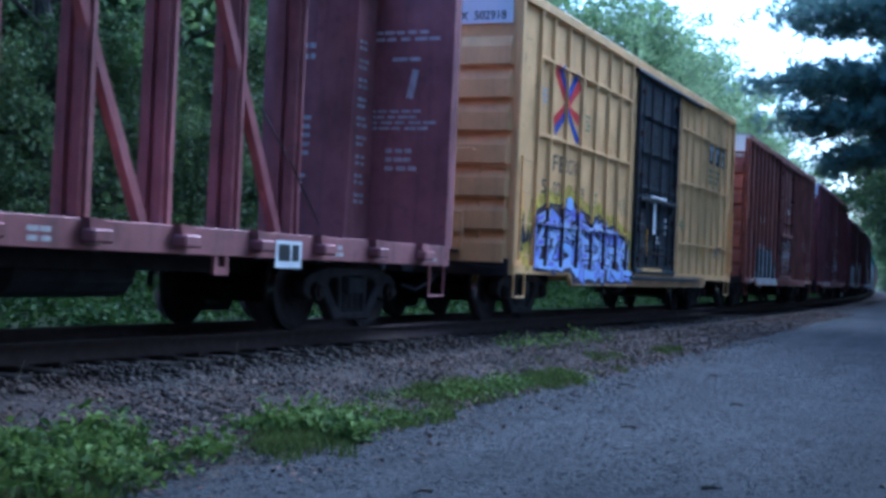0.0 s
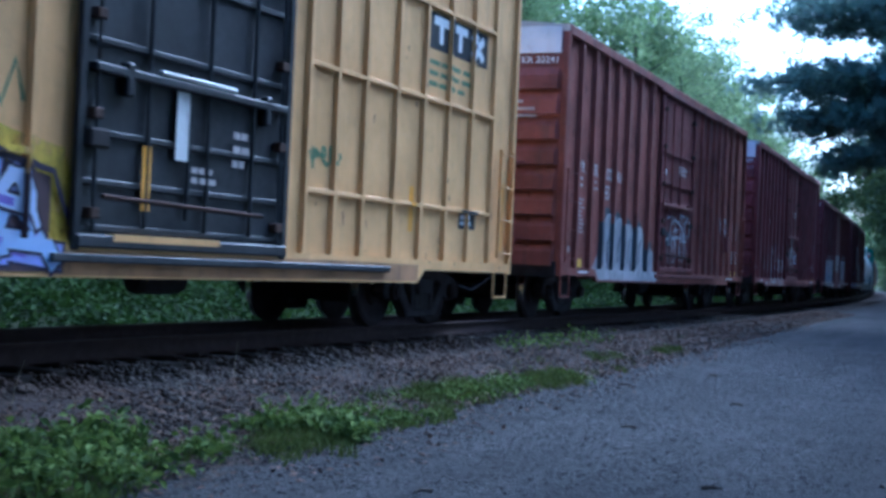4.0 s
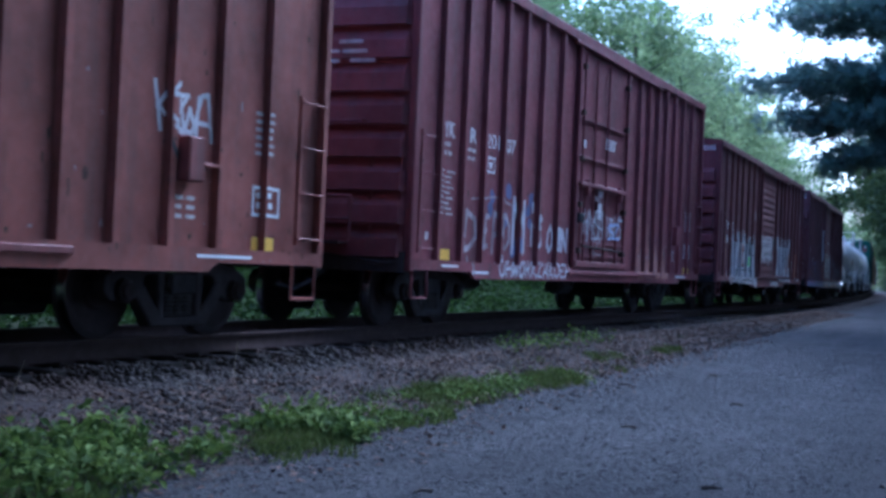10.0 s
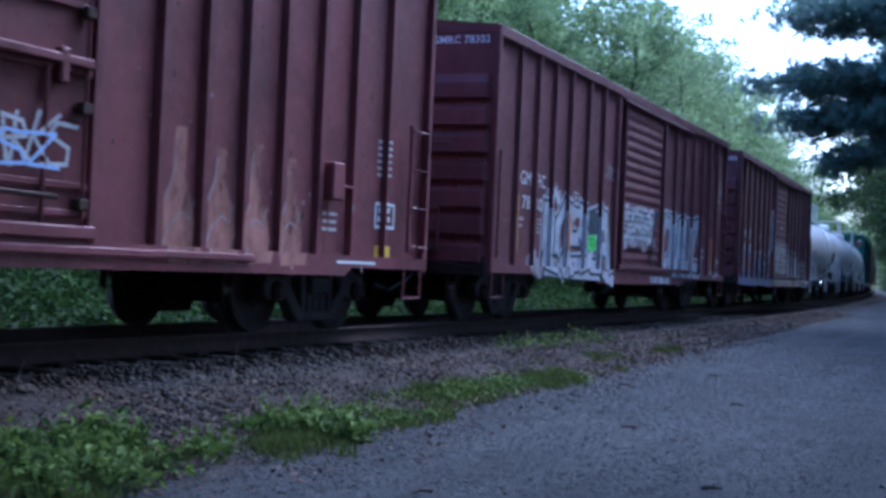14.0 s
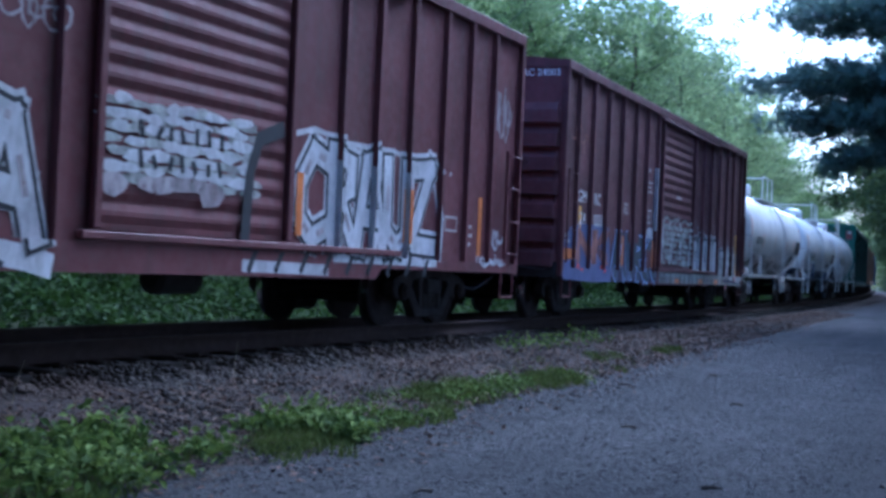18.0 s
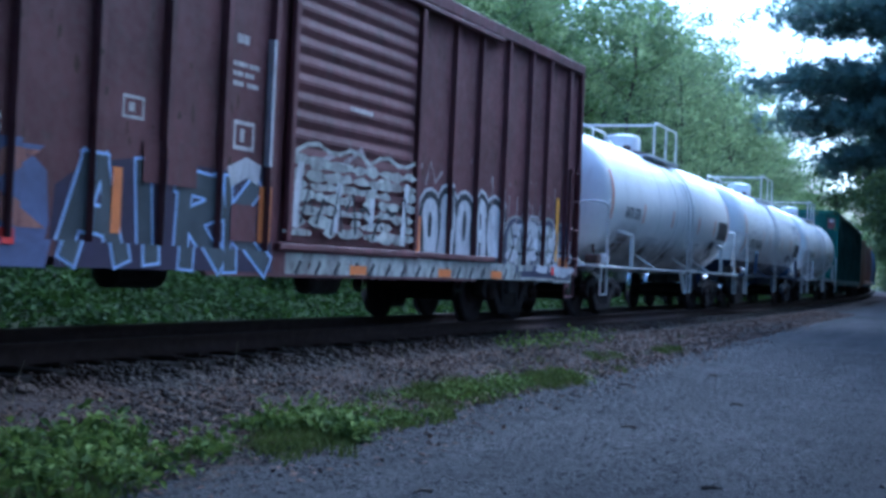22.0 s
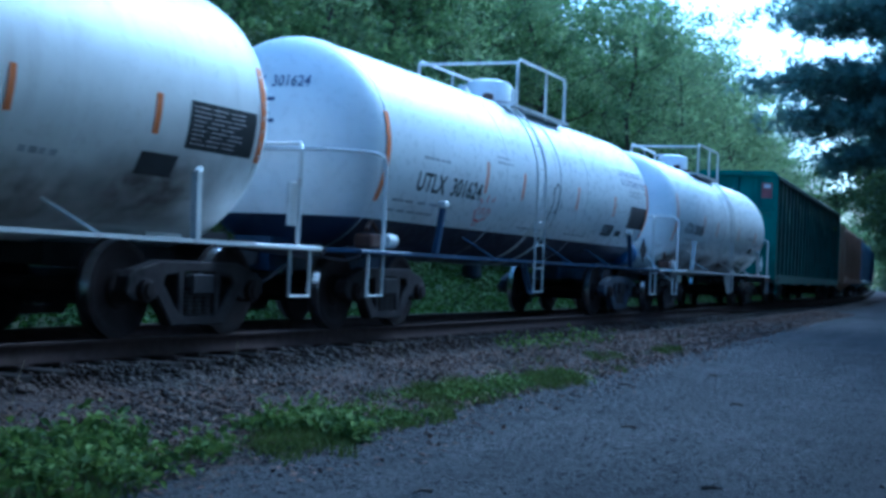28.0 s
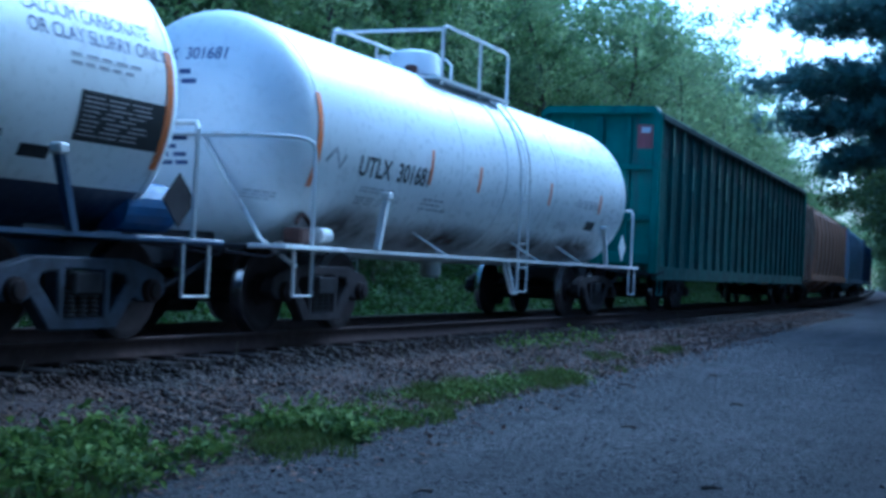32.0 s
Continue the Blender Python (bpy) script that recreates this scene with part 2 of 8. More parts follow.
M_SPRAY_D = plain("dark_purple_spray", (0.022, 0.012, 0.045), 0.6)
M_SPRAY_Y = plain("yellow_spray", (0.72, 0.55, 0.05), 0.6, 0.2)
M_SPRAY_G = plain("green_spray", (0.16, 0.22, 0.10), 0.7, 0.3)
M_SPRAY_S = paint("salmon_spray", (0.38, 0.17, 0.13), 0.7, 0.35, (0.16, 0.05, 0.05), 0.75, 0.4)
M_SPRAY_N = plain("slate_blue_spray", (0.10, 0.11, 0.23), 0.65, 0.3, 3)
M_SPRAY_BR = plain("brown_violet_spray", (0.085, 0.05, 0.06), 0.7, 0.3, 3)
M_SPRAY_SL = plain("slate_grey_spray", (0.06, 0.07, 0.085), 0.65, 0.3, 3)
M_SPRAY_SV = paint("silver_spray", (0.47, 0.47, 0.5), 0.5, 0.2, (0.2, 0.1, 0.1), 0.4, 0.2)
def thin_paint(m, lo, hi, scale=7.0):
    """Wears a paint away in specks and streaks."""
    nt = m.node_tree
    nt.links.new(ramp(nt, vary(nt, scale, 8, (1, 1, 0.45), 0.75), 0.36, 0.6, lo, hi), nt.nodes["Principled BSDF"].inputs["Alpha"])


thin_paint(M_SPRAY_P, 0.4, 1.0)
thin_paint(M_SPRAY_W, 0.62, 1.0)
thin_paint(M_SPRAY_W3, 0.4, 1.0)
thin_paint(M_SPRAY_SV, 0.7, 1.0)
thin_paint(M_SPRAY_S, 0.45, 1.0, 4)
thin_paint(M_SPRAY_Y, 0.1, 0.95, 5)
thin_paint(M_GREYWRITE, 0.6, 1.0, 14)


for m_ in (M_RAIL, M_RAILHEAD, M_TRUCK, M_WHEEL, M_TIE, M_BALLAST, M_UNDER, M_SPRING, M_SOIL, M_FLOOR):
    m_.node_tree.nodes["Principled BSDF"].inputs["Specular IOR Level"].default_value = 0.15


def soft_stain(name, rgb, place, scale, most):
    m, nt, b = nodes(name)
    b.inputs["Base Color"].default_value = (*rgb, 1)
    b.inputs["Roughness"].default_value = 0.9
    tc = nt.nodes.new("ShaderNodeTexCoord")
    mp = nt.nodes.new("ShaderNodeMapping")
    mp.inputs["Location"].default_value = place
    mp.inputs["Scale"].default_value = scale
    g = nt.nodes.new("ShaderNodeTexGradient")
    g.gradient_type = "SPHERICAL"
    nt.links.new(tc.outputs["Generated"], mp.inputs["Vector"])
    nt.links.new(mp.outputs[0], g.inputs["Vector"])
    mul = nt.nodes.new("ShaderNodeMath")
    mul.operation = "MULTIPLY"
    nt.links.new(ramp(nt, g.outputs["Fac"], 0.0, 0.8, 0.0, most), mul.inputs[0])
    nt.links.new(ramp(nt, vary(nt, 3.0, 6, (1, 1.5, 0.5)), 0.35, 0.6, 0.35, 1.0), mul.inputs[1])
    nt.links.new(mul.outputs[0], b.inputs["Alpha"])
    return m


M_SOFTSTAIN = soft_stain("soft_rust_stain", (0.05, 0.022, 0.014), (0.0, -1.0, -1.1), (0.0, 2.0, 2.0), 0.9)
M_GRIME = soft_stain("brown_road_grime", (0.11, 0.07, 0.05), (-1.0, 0.0, -0.75), (2.0, 0.0, 2.0), 0.75)
M_RUSTSTAIN = plain("dark_rust_stain", (0.06, 0.03, 0.02), 0.9, 0.4)
# ---- mesh helpers ----
def put(name, bm, mat):
    me = bpy.data.meshes.new(name)
    bm.normal_update()
    bm.to_mesh(me)
    bm.free()
    me.materials.append(mat)
    return me


def part(name, bm, mat, parent, label=""):
    """Links a bmesh (or a ready mesh) as one mesh object under a thing or a part."""
    me = bm if isinstance(bm, bpy.types.Mesh) else put(name, bm, mat)
    ob = new(name, me)
    ob.parent = parent
    return tagged(ob, label)


def box(x0, x1, y0, y1, z0, z1, bm=None, bevel=0.0):
    bm = bm or bmesh.new()
    v = [bm.verts.new(p) for p in ((x0, y0, z0), (x1, y0, z0), (x1, y1, z0), (x0, y1, z0), (x0, y0, z1), (x1, y0, z1), (x1, y1, z1), (x0, y1, z1))]
    fs = [bm.faces.new([v[i] for i in q]) for q in ((0, 3, 2, 1), (4, 5, 6, 7), (0, 1, 5, 4), (1, 2, 6, 5), (2, 3, 7, 6), (3, 0, 4, 7))]
    if bevel:
        es = list({e for f in fs for e in f.edges})
        bmesh.ops.bevel(bm, geom=es, offset=bevel, segments=1, affect="EDGES")
    return bm


def prism(pts, y0, y1, bm=None):
    """A polygon in x, z (anticlockwise seen from -y) pushed from y0 to y1."""
    bm = bm or bmesh.new()
    a = [bm.verts.new((x, y0, z)) for x, z in pts]
    b = [bm.verts.new((x, y1, z)) for x, z in pts]
    bm.faces.new(a)
    bm.faces.new(b[::-1])
    for i in range(len(pts)):
        j = (i + 1) % len(pts)
        bm.faces.new((a[j], a[i], b[i], b[j]))
    return bm


def tube(pts, r, bm=None, seg=6, r1=None):
    """A round bar along points, tapered to r1."""
    bm = bm or bmesh.new()
    pts = [Vector(p) for p in pts]
    rings = []
    for i, p in enumerate(pts):
        d = (pts[min(i + 1, len(pts) - 1)] - pts[max(i - 1, 0)]).normalized()
        u = d.orthogonal().normalized() if i == 0 else (u - d * u.dot(d)).normalized()
        w = d.cross(u)
        rr = r if r1 is None else r + (r1 - r) * i / (len(pts) - 1)
        rings.append([bm.verts.new(p + (u * math.cos(a) + w * math.sin(a)) * rr) for a in (2 * math.pi * k / seg for k in range(seg))])
    for a, b in zip(rings, rings[1:]):
        for k in range(seg):
            bm.faces.new((a[k], a[(k + 1) % seg], b[(k + 1) % seg], b[k]))
    bm.faces.new(rings[0][::-1])
    bm.faces.new(rings[-1])
    return bm


def lathe(profile, bm=None, seg=28, axis="y", at=(0, 0, 0)):
    """A turned solid: profile is (along, radius) pairs."""
    bm = bm or bmesh.new()
    rings = []
    for al, r in profile:
        ring = []
        for k in range(seg):
            a = 2 * math.pi * k / seg
            c, s = r * math.cos(a), r * math.sin(a)
            p = {"y": (c, al, s), "x": (al, c, s), "z": (c, s, al)}[axis]
            ring.append(bm.verts.new((p[0] + at[0], p[1] + at[1], p[2] + at[2])))
        rings.append(ring)
    for a, b in zip(rings, rings[1:]):
        for k in range(seg):
            bm.faces.new((a[k], b[k], b[(k + 1) % seg], a[(k + 1) % seg]))
    bm.faces.new(rings[0])
    bm.faces.new(rings[-1][::-1])
    bmesh.ops.recalc_face_normals(bm, faces=bm.faces)
    return bm


def smooth(me, angle=35):
    me.polygons.foreach_set("use_smooth", [True] * len(me.polygons))
    me.set_sharp_from_angle(angle=radians(angle))
    return me


def quick(name, verts, faces, mat):
    """A large mesh from arrays; all faces have the same number of corners."""
    me = bpy.data.meshes.new(name)
    verts, faces = np.asarray(verts, np.float32), np.asarray(faces, np.int32)
    n, k = faces.shape
    me.vertices.add(len(verts))
    me.vertices.foreach_set("co", verts.ravel())
    me.loops.add(n * k)
    me.loops.foreach_set("vertex_index", faces.ravel())
    me.polygons.add(n)
    me.polygons.foreach_set("loop_start", np.arange(0, n * k, k, dtype=np.int32))
    me.update(calc_edges=True)
    me.materials.append(mat)
    return me


def empty(name, label, category, group="", kind=""):
    return tagged(new(name), label, category, group, kind)


RNG = np.random.default_rng(7)


def leaf_mesh(name, centres, size, mat, flat=0.0, shape=0.55, fold=0.25):
    """Many small folded leaves (two triangles pairs each) round given centres."""
    n = len(centres)
    d = RNG.normal(size=(n, 3))
    d[:, 2] *= 1 - flat
    d /= np.linalg.norm(d, axis=1)[:, None]
    up = RNG.normal(size=(n, 3)) * (1 - flat) + np.array([0, 0, flat * 2])
    side = np.cross(d, up)
    side /= np.linalg.norm(side, axis=1)[:, None] + 1e-9
    nor = np.cross(side, d)
    L = (size * RNG.uniform(0.6, 1.35, n))[:, None]
    c = np.asarray(centres)
    a = c - d * L * 0.5
    t = c + d * L * 0.5
    l = c + side * L * shape * 0.5 + nor * L * fold * 0.5
    r = c - side * L * shape * 0.5 + nor * L * fold * 0.5
    v = np.stack([a, l, t, r], 1).reshape(-1, 3)
    f = np.arange(4 * n).reshape(n, 4)
    tri = np.concatenate([f[:, [0, 1, 2]], f[:, [0, 2, 3]]])
    return quick(name, v, tri, mat)


def blade_mesh(name, bases, height, width, mat, lean=0.35):
    n = len(bases)
    h = (height * RNG.uniform(0.5, 1.3, n))[:, None]
    ang = RNG.uniform(0, 2 * np.pi, n)
    side = np.stack([np.cos(ang), np.sin(ang), 0 * ang], 1) * width
    ln = RNG.normal(size=(n, 3)) * lean
    ln[:, 2] = 0
    up = np.array([0, 0, 1.0])
    b = np.asarray(bases)
    m = b + (up * 0.55 + ln * 0.35) * h
    t = b + (up * 0.95 + ln) * h
    v = np.stack([b - side, b + side, m + side * 0.7, m - side * 0.7, t], 1).reshape(-1, 3)
    k = 5 * np.arange(n)[:, None]
    tri = np.concatenate([k + [0, 1, 2], k + [0, 2, 3], k + [3, 2, 4]])
    return quick(name, v, tri, mat)


ICO = None


def stones_mesh(name, centres, size, mat, flat=0.7):
    global ICO
    if ICO is None:
        b = bmesh.new()
        bmesh.ops.create_icosphere(b, subdivisions=1, radius=0.5)
        ICO = (np.array([v.co for v in b.verts]), np.array([[v.index for v in f.verts] for f in b.faces]))
        b.free()
    V, F = ICO
    n = len(centres)
    sc = size * RNG.uniform(0.55, 1.5, (n, 1, 1)) * RNG.uniform(0.6, 1.25, (n, 1, 3))
    jit = 1 + RNG.normal(0, 0.16, (n, len(V), 1))
    P = V[None] * jit * sc
    a = RNG.uniform(0, 2 * np.pi, n)
    c, s = np.cos(a)[:, None], np.sin(a)[:, None]
    P = np.stack([P[:, :, 0] * c - P[:, :, 1] * s, P[:, :, 0] * s + P[:, :, 1] * c, P[:, :, 2] * flat], -1)
    P += np.asarray(centres)[:, None]
    FF = (F[None] + (np.arange(n) * len(V))[:, None, None]).reshape(-1, 3)
    return quick(name, P.reshape(-1, 3), FF, mat)
# ---- ground, road, ballast, track ----
def smoothstep(a, b, x):
    t = np.clip((x - a) / (b - a), 0, 1)
    return t * t * (3 - 2 * t)


def road_z(s):
    return 0.36 * smoothstep(-16, 22, s)


def road_edge(s):
    """How far the road's ragged edge lies from the track's middle."""
    return np.interp(s, [-30, -13, -9, -5, 0, 6, 20, 60, 900], [4.2, 3.82, 3.66, 3.44, 3.36, 3.18, 2.85, 2.7, 2.7]) + 0.13 * np.sin(s * 1.1) + 0.08 * np.sin(s * 2.9 + 1) + 0.05 * np.sin(s * 9.3) + 0.04 * np.sin(s * 17.1 + 2)


def land_z(s, lat):
    """Height of the ground beside the track."""
    edge = road_edge(s)
    rz = road_z(s)
    bed = 0.345
    foot = np.minimum(np.maximum(2.75, edge - 1.0), edge - 0.1)
    near = np.where(lat <= 1.45, bed, np.where(lat <= foot, bed + (rz + 0.05 - bed) * (lat - 1.45) / (foot - 1.45), rz + 0.05 * smoothstep(edge + 0.25, foot, lat)))
    far = np.where(lat >= -1.6, bed, np.where(lat >= -3.0, bed + (0.12 - bed) * (-lat - 1.6) / 1.4, 0.12 + 0.02 * np.clip(-lat - 3, 0, 60)))
    return np.where(lat >= 0, near, far)


def sheet(name, ss, lats, mat, dz=0.0, rough=0.0, top=None):
    S, L = np.meshgrid(ss, lats, indexing="ij")
    if callable(top):
        L = top(S, L)
    Z = land_z(S, L) + dz
    if rough:
        Z = Z + rough * (np.sin(S * 2.3 + L * 1.1) * np.sin(L * 3.1 - S * 0.7) * 0.6 + RNG.normal(0, 0.35, S.shape))
    P = spot(S.ravel(), L.ravel(), Z.ravel())
    a, b = S.shape
    i = (np.arange(a - 1)[:, None] * b + np.arange(b - 1)[None]).ravel()
    F = np.stack([i, i + 1, i + b + 1, i + b], 1)[:, ::-1]
    me = quick(name, P, F, mat)
    me.polygons.foreach_set("use_smooth", [True] * len(me.polygons))
    return tagged(new(name, me), kind="structure")


S_COARSE = np.concatenate([np.linspace(-390, -30, 30), np.linspace(-25, -16, 20), np.linspace(-15.9, 16, 200), np.linspace(16.5, 60, 70), np.linspace(65, 300, 60), np.linspace(320, 890, 20)])
L_WIDE = np.concatenate([[-650, -400, -200, -120, -80, -50, -35, -25, -18, -12, -9, -7, -5, -4], np.linspace(-3, 3.2, 25), [3.6, 4, 4.5, 5, 6, 8, 11, 15, 20, 30, 45, 70, 120, 250, 500]])
tagged(sheet("ground", S_COARSE, L_WIDE, M_FLOOR, -0.05), "dark leafy forest floor beside the railway", "ground")
tagged(sheet("road", S_COARSE, np.linspace(0, 1, 40), M_ROAD, 0.0, 0.0, lambda S, U: road_edge(S) + (np.interp(S, [-60, -5, 20, 900], [11, 10.5, 7.6, 7.4]) - road_edge(S)) * U ** 1.3), "packed grey gravel road beside the track", "road")
tagged(sheet("verge", np.linspace(-25, 160, 370), np.linspace(0, 1, 14), M_SOIL, -0.012, 0.012, lambda S, U: 2.3 + (road_edge(S) + 0.35 - 2.3) * U), "brown soil verge between ballast and road", "verge")
tagged(sheet("ballast_bed", np.linspace(-60, 260, 900), np.linspace(-3.0, 2.9, 40), M_BALLAST, 0.0, 0.018), "grey crushed stone ballast bed", "ballast")

rail_track = tagged(new("railway_track"), "single railway track of rusty rails on dark wooden ties", "railway track", kind="structure")
PROFILE = ((-0.07, 0), (0.07, 0), (0.07, 0.012), (0.012, 0.03), (0.012, 0.135), (0.037, 0.145), (0.037, 0.172), (0.03, 0.178), (-0.03, 0.178), (-0.037, 0.172), (-0.037, 0.145), (-0.012, 0.135), (-0.012, 0.03), (-0.07, 0.012))


def rail(lat):
    ss = np.concatenate([np.arange(-390, -40, 10), np.arange(-40, 150, 1.0), np.arange(150, 420, 6.0)])
    rings = [spot(ss, lat + o, RAIL_Z - 0.178 + z) for o, z in PROFILE]
    P = np.stack(rings, 1)
    n, k = P.shape[:2]
    i = np.arange(n - 1)[:, None] * k
    j = np.arange(k)[None]
    F = np.stack([i + j, i + (j + 1) % k, i + k + (j + 1) % k, i + k + j], -1).reshape(-1, 4)
    me = quick("rail", P.reshape(-1, 3), F, M_RAIL)
    me.materials.append(M_RAILHEAD)
    idx = np.tile(np.array([1 if q in (6, 7, 8) else 0 for q in range(k)]), n - 1)
    me.polygons.foreach_set("material_index", idx.astype(np.int32))
    return part("rail", me, None, rail_track)


rail(0.755)
rail(-0.755)
TIE = put("tie", box(-0.11, 0.11, -1.3, 1.3, -0.16, 0.0, bevel=0.012), M_TIE)
PLATE = put("tie_plate", box(-0.09, 0.09, -0.18, 0.18, 0.0, 0.014), M_RAIL)
rnd = random.Random(3)
rest = []
for i, s in enumerate(np.arange(-24, 260, 0.52)):
    x, y, h = (float(v) for v in track(s))
    turn = pose(x, y, RAIL_Z - 0.19 + rnd.uniform(-0.006, 0.006), 0, 0, math.degrees(h) + rnd.uniform(-1.2, 1.2))
    if s < 70:
        ob = part("tie", TIE, None, rail_track)
        ob.matrix_basis = turn @ Matrix.Translation((0, rnd.uniform(-0.04, 0.04), 0))
        for lat in (0.755, -0.755):
            if s < 26:
                pl = part("tie_plate", PLATE, None, ob)
                pl.matrix_basis = Matrix.Translation((0, lat, 0))
    else:
        rest += [turn @ Vector(p) for p in ((-.11, -1.3, -.16), (.11, -1.3, -.16), (.11, 1.3, -.16), (-.11, 1.3, -.16), (-.11, -1.3, 0), (.11, -1.3, 0), (.11, 1.3, 0), (-.11, 1.3, 0))]
nb = len(rest) // 8
cube = np.array(((0, 3, 2, 1), (4, 5, 6, 7), (0, 1, 5, 4), (1, 2, 6, 5), (2, 3, 7, 6), (3, 0, 4, 7)))
far_ties = part("far_ties", quick("far_ties", np.array([tuple(v) for v in rest]), (cube[None] + 8 * np.arange(nb)[:, None, None]).reshape(-1, 4), M_TIE), None, rail_track)
tagged(far_ties, kind="stuff")


def verge_spots(n, s0, s1, inner, outer, power=1.0):
    s = s0 + (s1 - s0) * RNG.random(n) ** power
    lat = road_edge(s) - inner + (inner + outer) * RNG.random(n)
    return spot(s, lat, land_z(s, lat)), s, lat


def strew(n, s0, s1, l0, l1, power=1.0, lift=0.0):
    """Chance places on the land between two lines beside the track."""
    s = s0 + (s1 - s0) * RNG.random(n) ** power
    lat = l0 + (l1 - l0) * RNG.random(n)
    return spot(s, lat, land_z(s, lat) + lift), s, lat


c1, c1s, c1l = strew(32000, -15.5, 14, 1.28, 3.3, 1.2)
c1 = c1[c1l < road_edge(c1s) - 0.75 + RNG.normal(0, 0.15, len(c1s))]
c2, _, _ = strew(6000, 10, 75, 1.2, 2.7, 1.4)
c5, c5s, c5l = strew(17000, -15.5, 20, 1.05, 1.75, 1.2)
heap = np.clip(0.55 + 0.45 * np.sin(c5s * 2.7) * np.sin(c5s * 0.9 + 1) + 0.35 * np.sin(c5s * 12.08), 0, 1) * smoothstep(1.75, 1.42, c5l)
c5[:, 2] += RNG.random(len(c5)) ** 0.7 * 0.125 * heap
c3, _, _ = strew(5000, -15, 30, -1.25, 1.25, 1.1, -0.01)
c4, _, _ = strew(2500, -15, 40, -3.0, -1.3)
tagged(new("ballast_stones", stones_mesh("ballast_stones", np.concatenate([c1, c2, c3, c4, c5]), 0.044, M_STONE)), "loose angular grey ballast stones", "ballast", kind="stuff")
p1, _, _ = strew(20000, -17, 6, 3.4, 9.0, 1.5)
keep = p1[:, 1] > 4
tagged(new("road_pebbles", stones_mesh("road_pebbles", p1[keep], 0.024, M_PEBBLE, 0.6)), "small loose stones on the gravel road", "gravel", kind="stuff")
l1, s_, la_ = strew(19000, -15.5, 30, 1.75, 3.5, 1.2, 0.014)
l2, l2s, l2l = verge_spots(9000, -15.5, 26, 0.5, 0.45, 1.2)
tagged(new("edge_gravel", stones_mesh("edge_gravel", l2[RNG.random(len(l2)) < 0.7], 0.03, M_PEBBLE, 0.6)), "loose stones along the ragged road edge", "gravel", kind="stuff")
l3, _, _ = verge_spots(1800, -15.5, 26, 0.3, 0.7, 1.2)
l1 = np.concatenate([l1, l3 + [0, 0, 0.012]])
tagged(new("leaf_litter", leaf_mesh("leaf_litter", l1, 0.06, M_LITTER, 0.75)), "dry brown leaves and twigs at the ballast foot", "leaf litter", kind="stuff")

# weeds and grass along the verge: thick and leafy near, thinning out to grass
w, ws, wl = verge_spots(250, -15.5, -3.0, 1.25, -0.05, 1.1)
inner = np.interp(ws, [-15, -11, -9.6, -8.5, -3], [1.35, 1.25, 0.85, 0.8, 0.7])
patch = np.sin(ws * 1.9 + 0.4) + 0.7 * np.sin(ws * 4.3 - wl * 4.0 + 1.0) + 0.5 * np.sin(ws * 7.1 + wl * 6.0) + 0.4
ok = (patch > np.interp(ws, [-13, -11], [-0.1, 0.55])) & (road_edge(ws) - wl < inner)
w, ws = w[ok], ws[ok]
hh = np.where(ws < -9.6, 0.23, 0.16) * RNG.uniform(0.35, 1.35, len(ws))
pts, low_ = [], []
for p, h, q_s in zip(w, hh, ws):
    m = 58
    q = RNG.normal(0, 1, (m, 3)) * [0.085, 0.085, 0]
    q[:, 2] = np.abs(RNG.normal(0.5, 0.3, m)) * h
    (pts if q_s < -9.4 else low_).append(p + q)
tagged(new("verge_weeds", leaf_mesh("verge_weeds", np.concatenate(pts), 0.08, M_WEED, 0.35, 0.55)), "bright green leafy weeds along the road verge", "weeds", kind="stuff")
tagged(new("low_verge_weeds", leaf_mesh("low_verge_weeds", np.concatenate(low_), 0.05, M_WEED, 0.3, 0.5)), "low tufts of green weeds in the grass verge", "weeds", kind="stuff")
g, gs, gl = verge_spots(90000, -15.5, 6, 0.95, 0.12, 1.1)
clump = np.sin(gs * 2.1 + gl * 3) + np.sin(gs * 0.9 - gl * 5 + 2) + 0.6 * np.sin(gs * 6.3 + gl * 9) + RNG.normal(0, 0.6, len(gs))
off = np.abs(road_edge(gs) - 0.34 - gl)
ok = clump > np.interp(gs, [-15, -8, -4, -1, 5], [-0.1, -0.3, 0.0, 0.8, 2.2]) + 2.8 * off
tagged(new("verge_grass", blade_mesh("verge_grass", g[ok] - [0, 0, 0.01], 0.075, 0.006, M_GRASS)), "short patchy green grass along the road edge", "grass", kind="stuff")
sp, ss_, sl = strew(26, -15, 10, 1.7, 3.0)
bm = bmesh.new()
for p in sp:
    t = Vector(p)
    lean = Vector((rnd.uniform(-0.1, 0.1), rnd.uniform(-0.1, 0.1), rnd.uniform(0.15, 0.42)))
    tube([t, t + lean * 0.5, t + lean + Vector((rnd.uniform(-.05, .05), 0, 0))], 0.004, bm, 3, 0.002)
tagged(new("dry_stalks", put("dry_stalks", bm, M_STALK)), "dry pale weed stalks standing in the ballast", "weeds", kind="stuff")
rw, _, rl = strew(420, -2.0, 2.6, 1.5, 2.1)
tagged(new("trackside_weeds", leaf_mesh("trackside_weeds", rw + RNG.normal(0, 1, rw.shape) * [0.05, 0.05, 0.05] + [0, 0, 0.08], 0.07, M_WEED, 0.3)), "low green weeds growing at the track's edge", "weeds", kind="stuff")
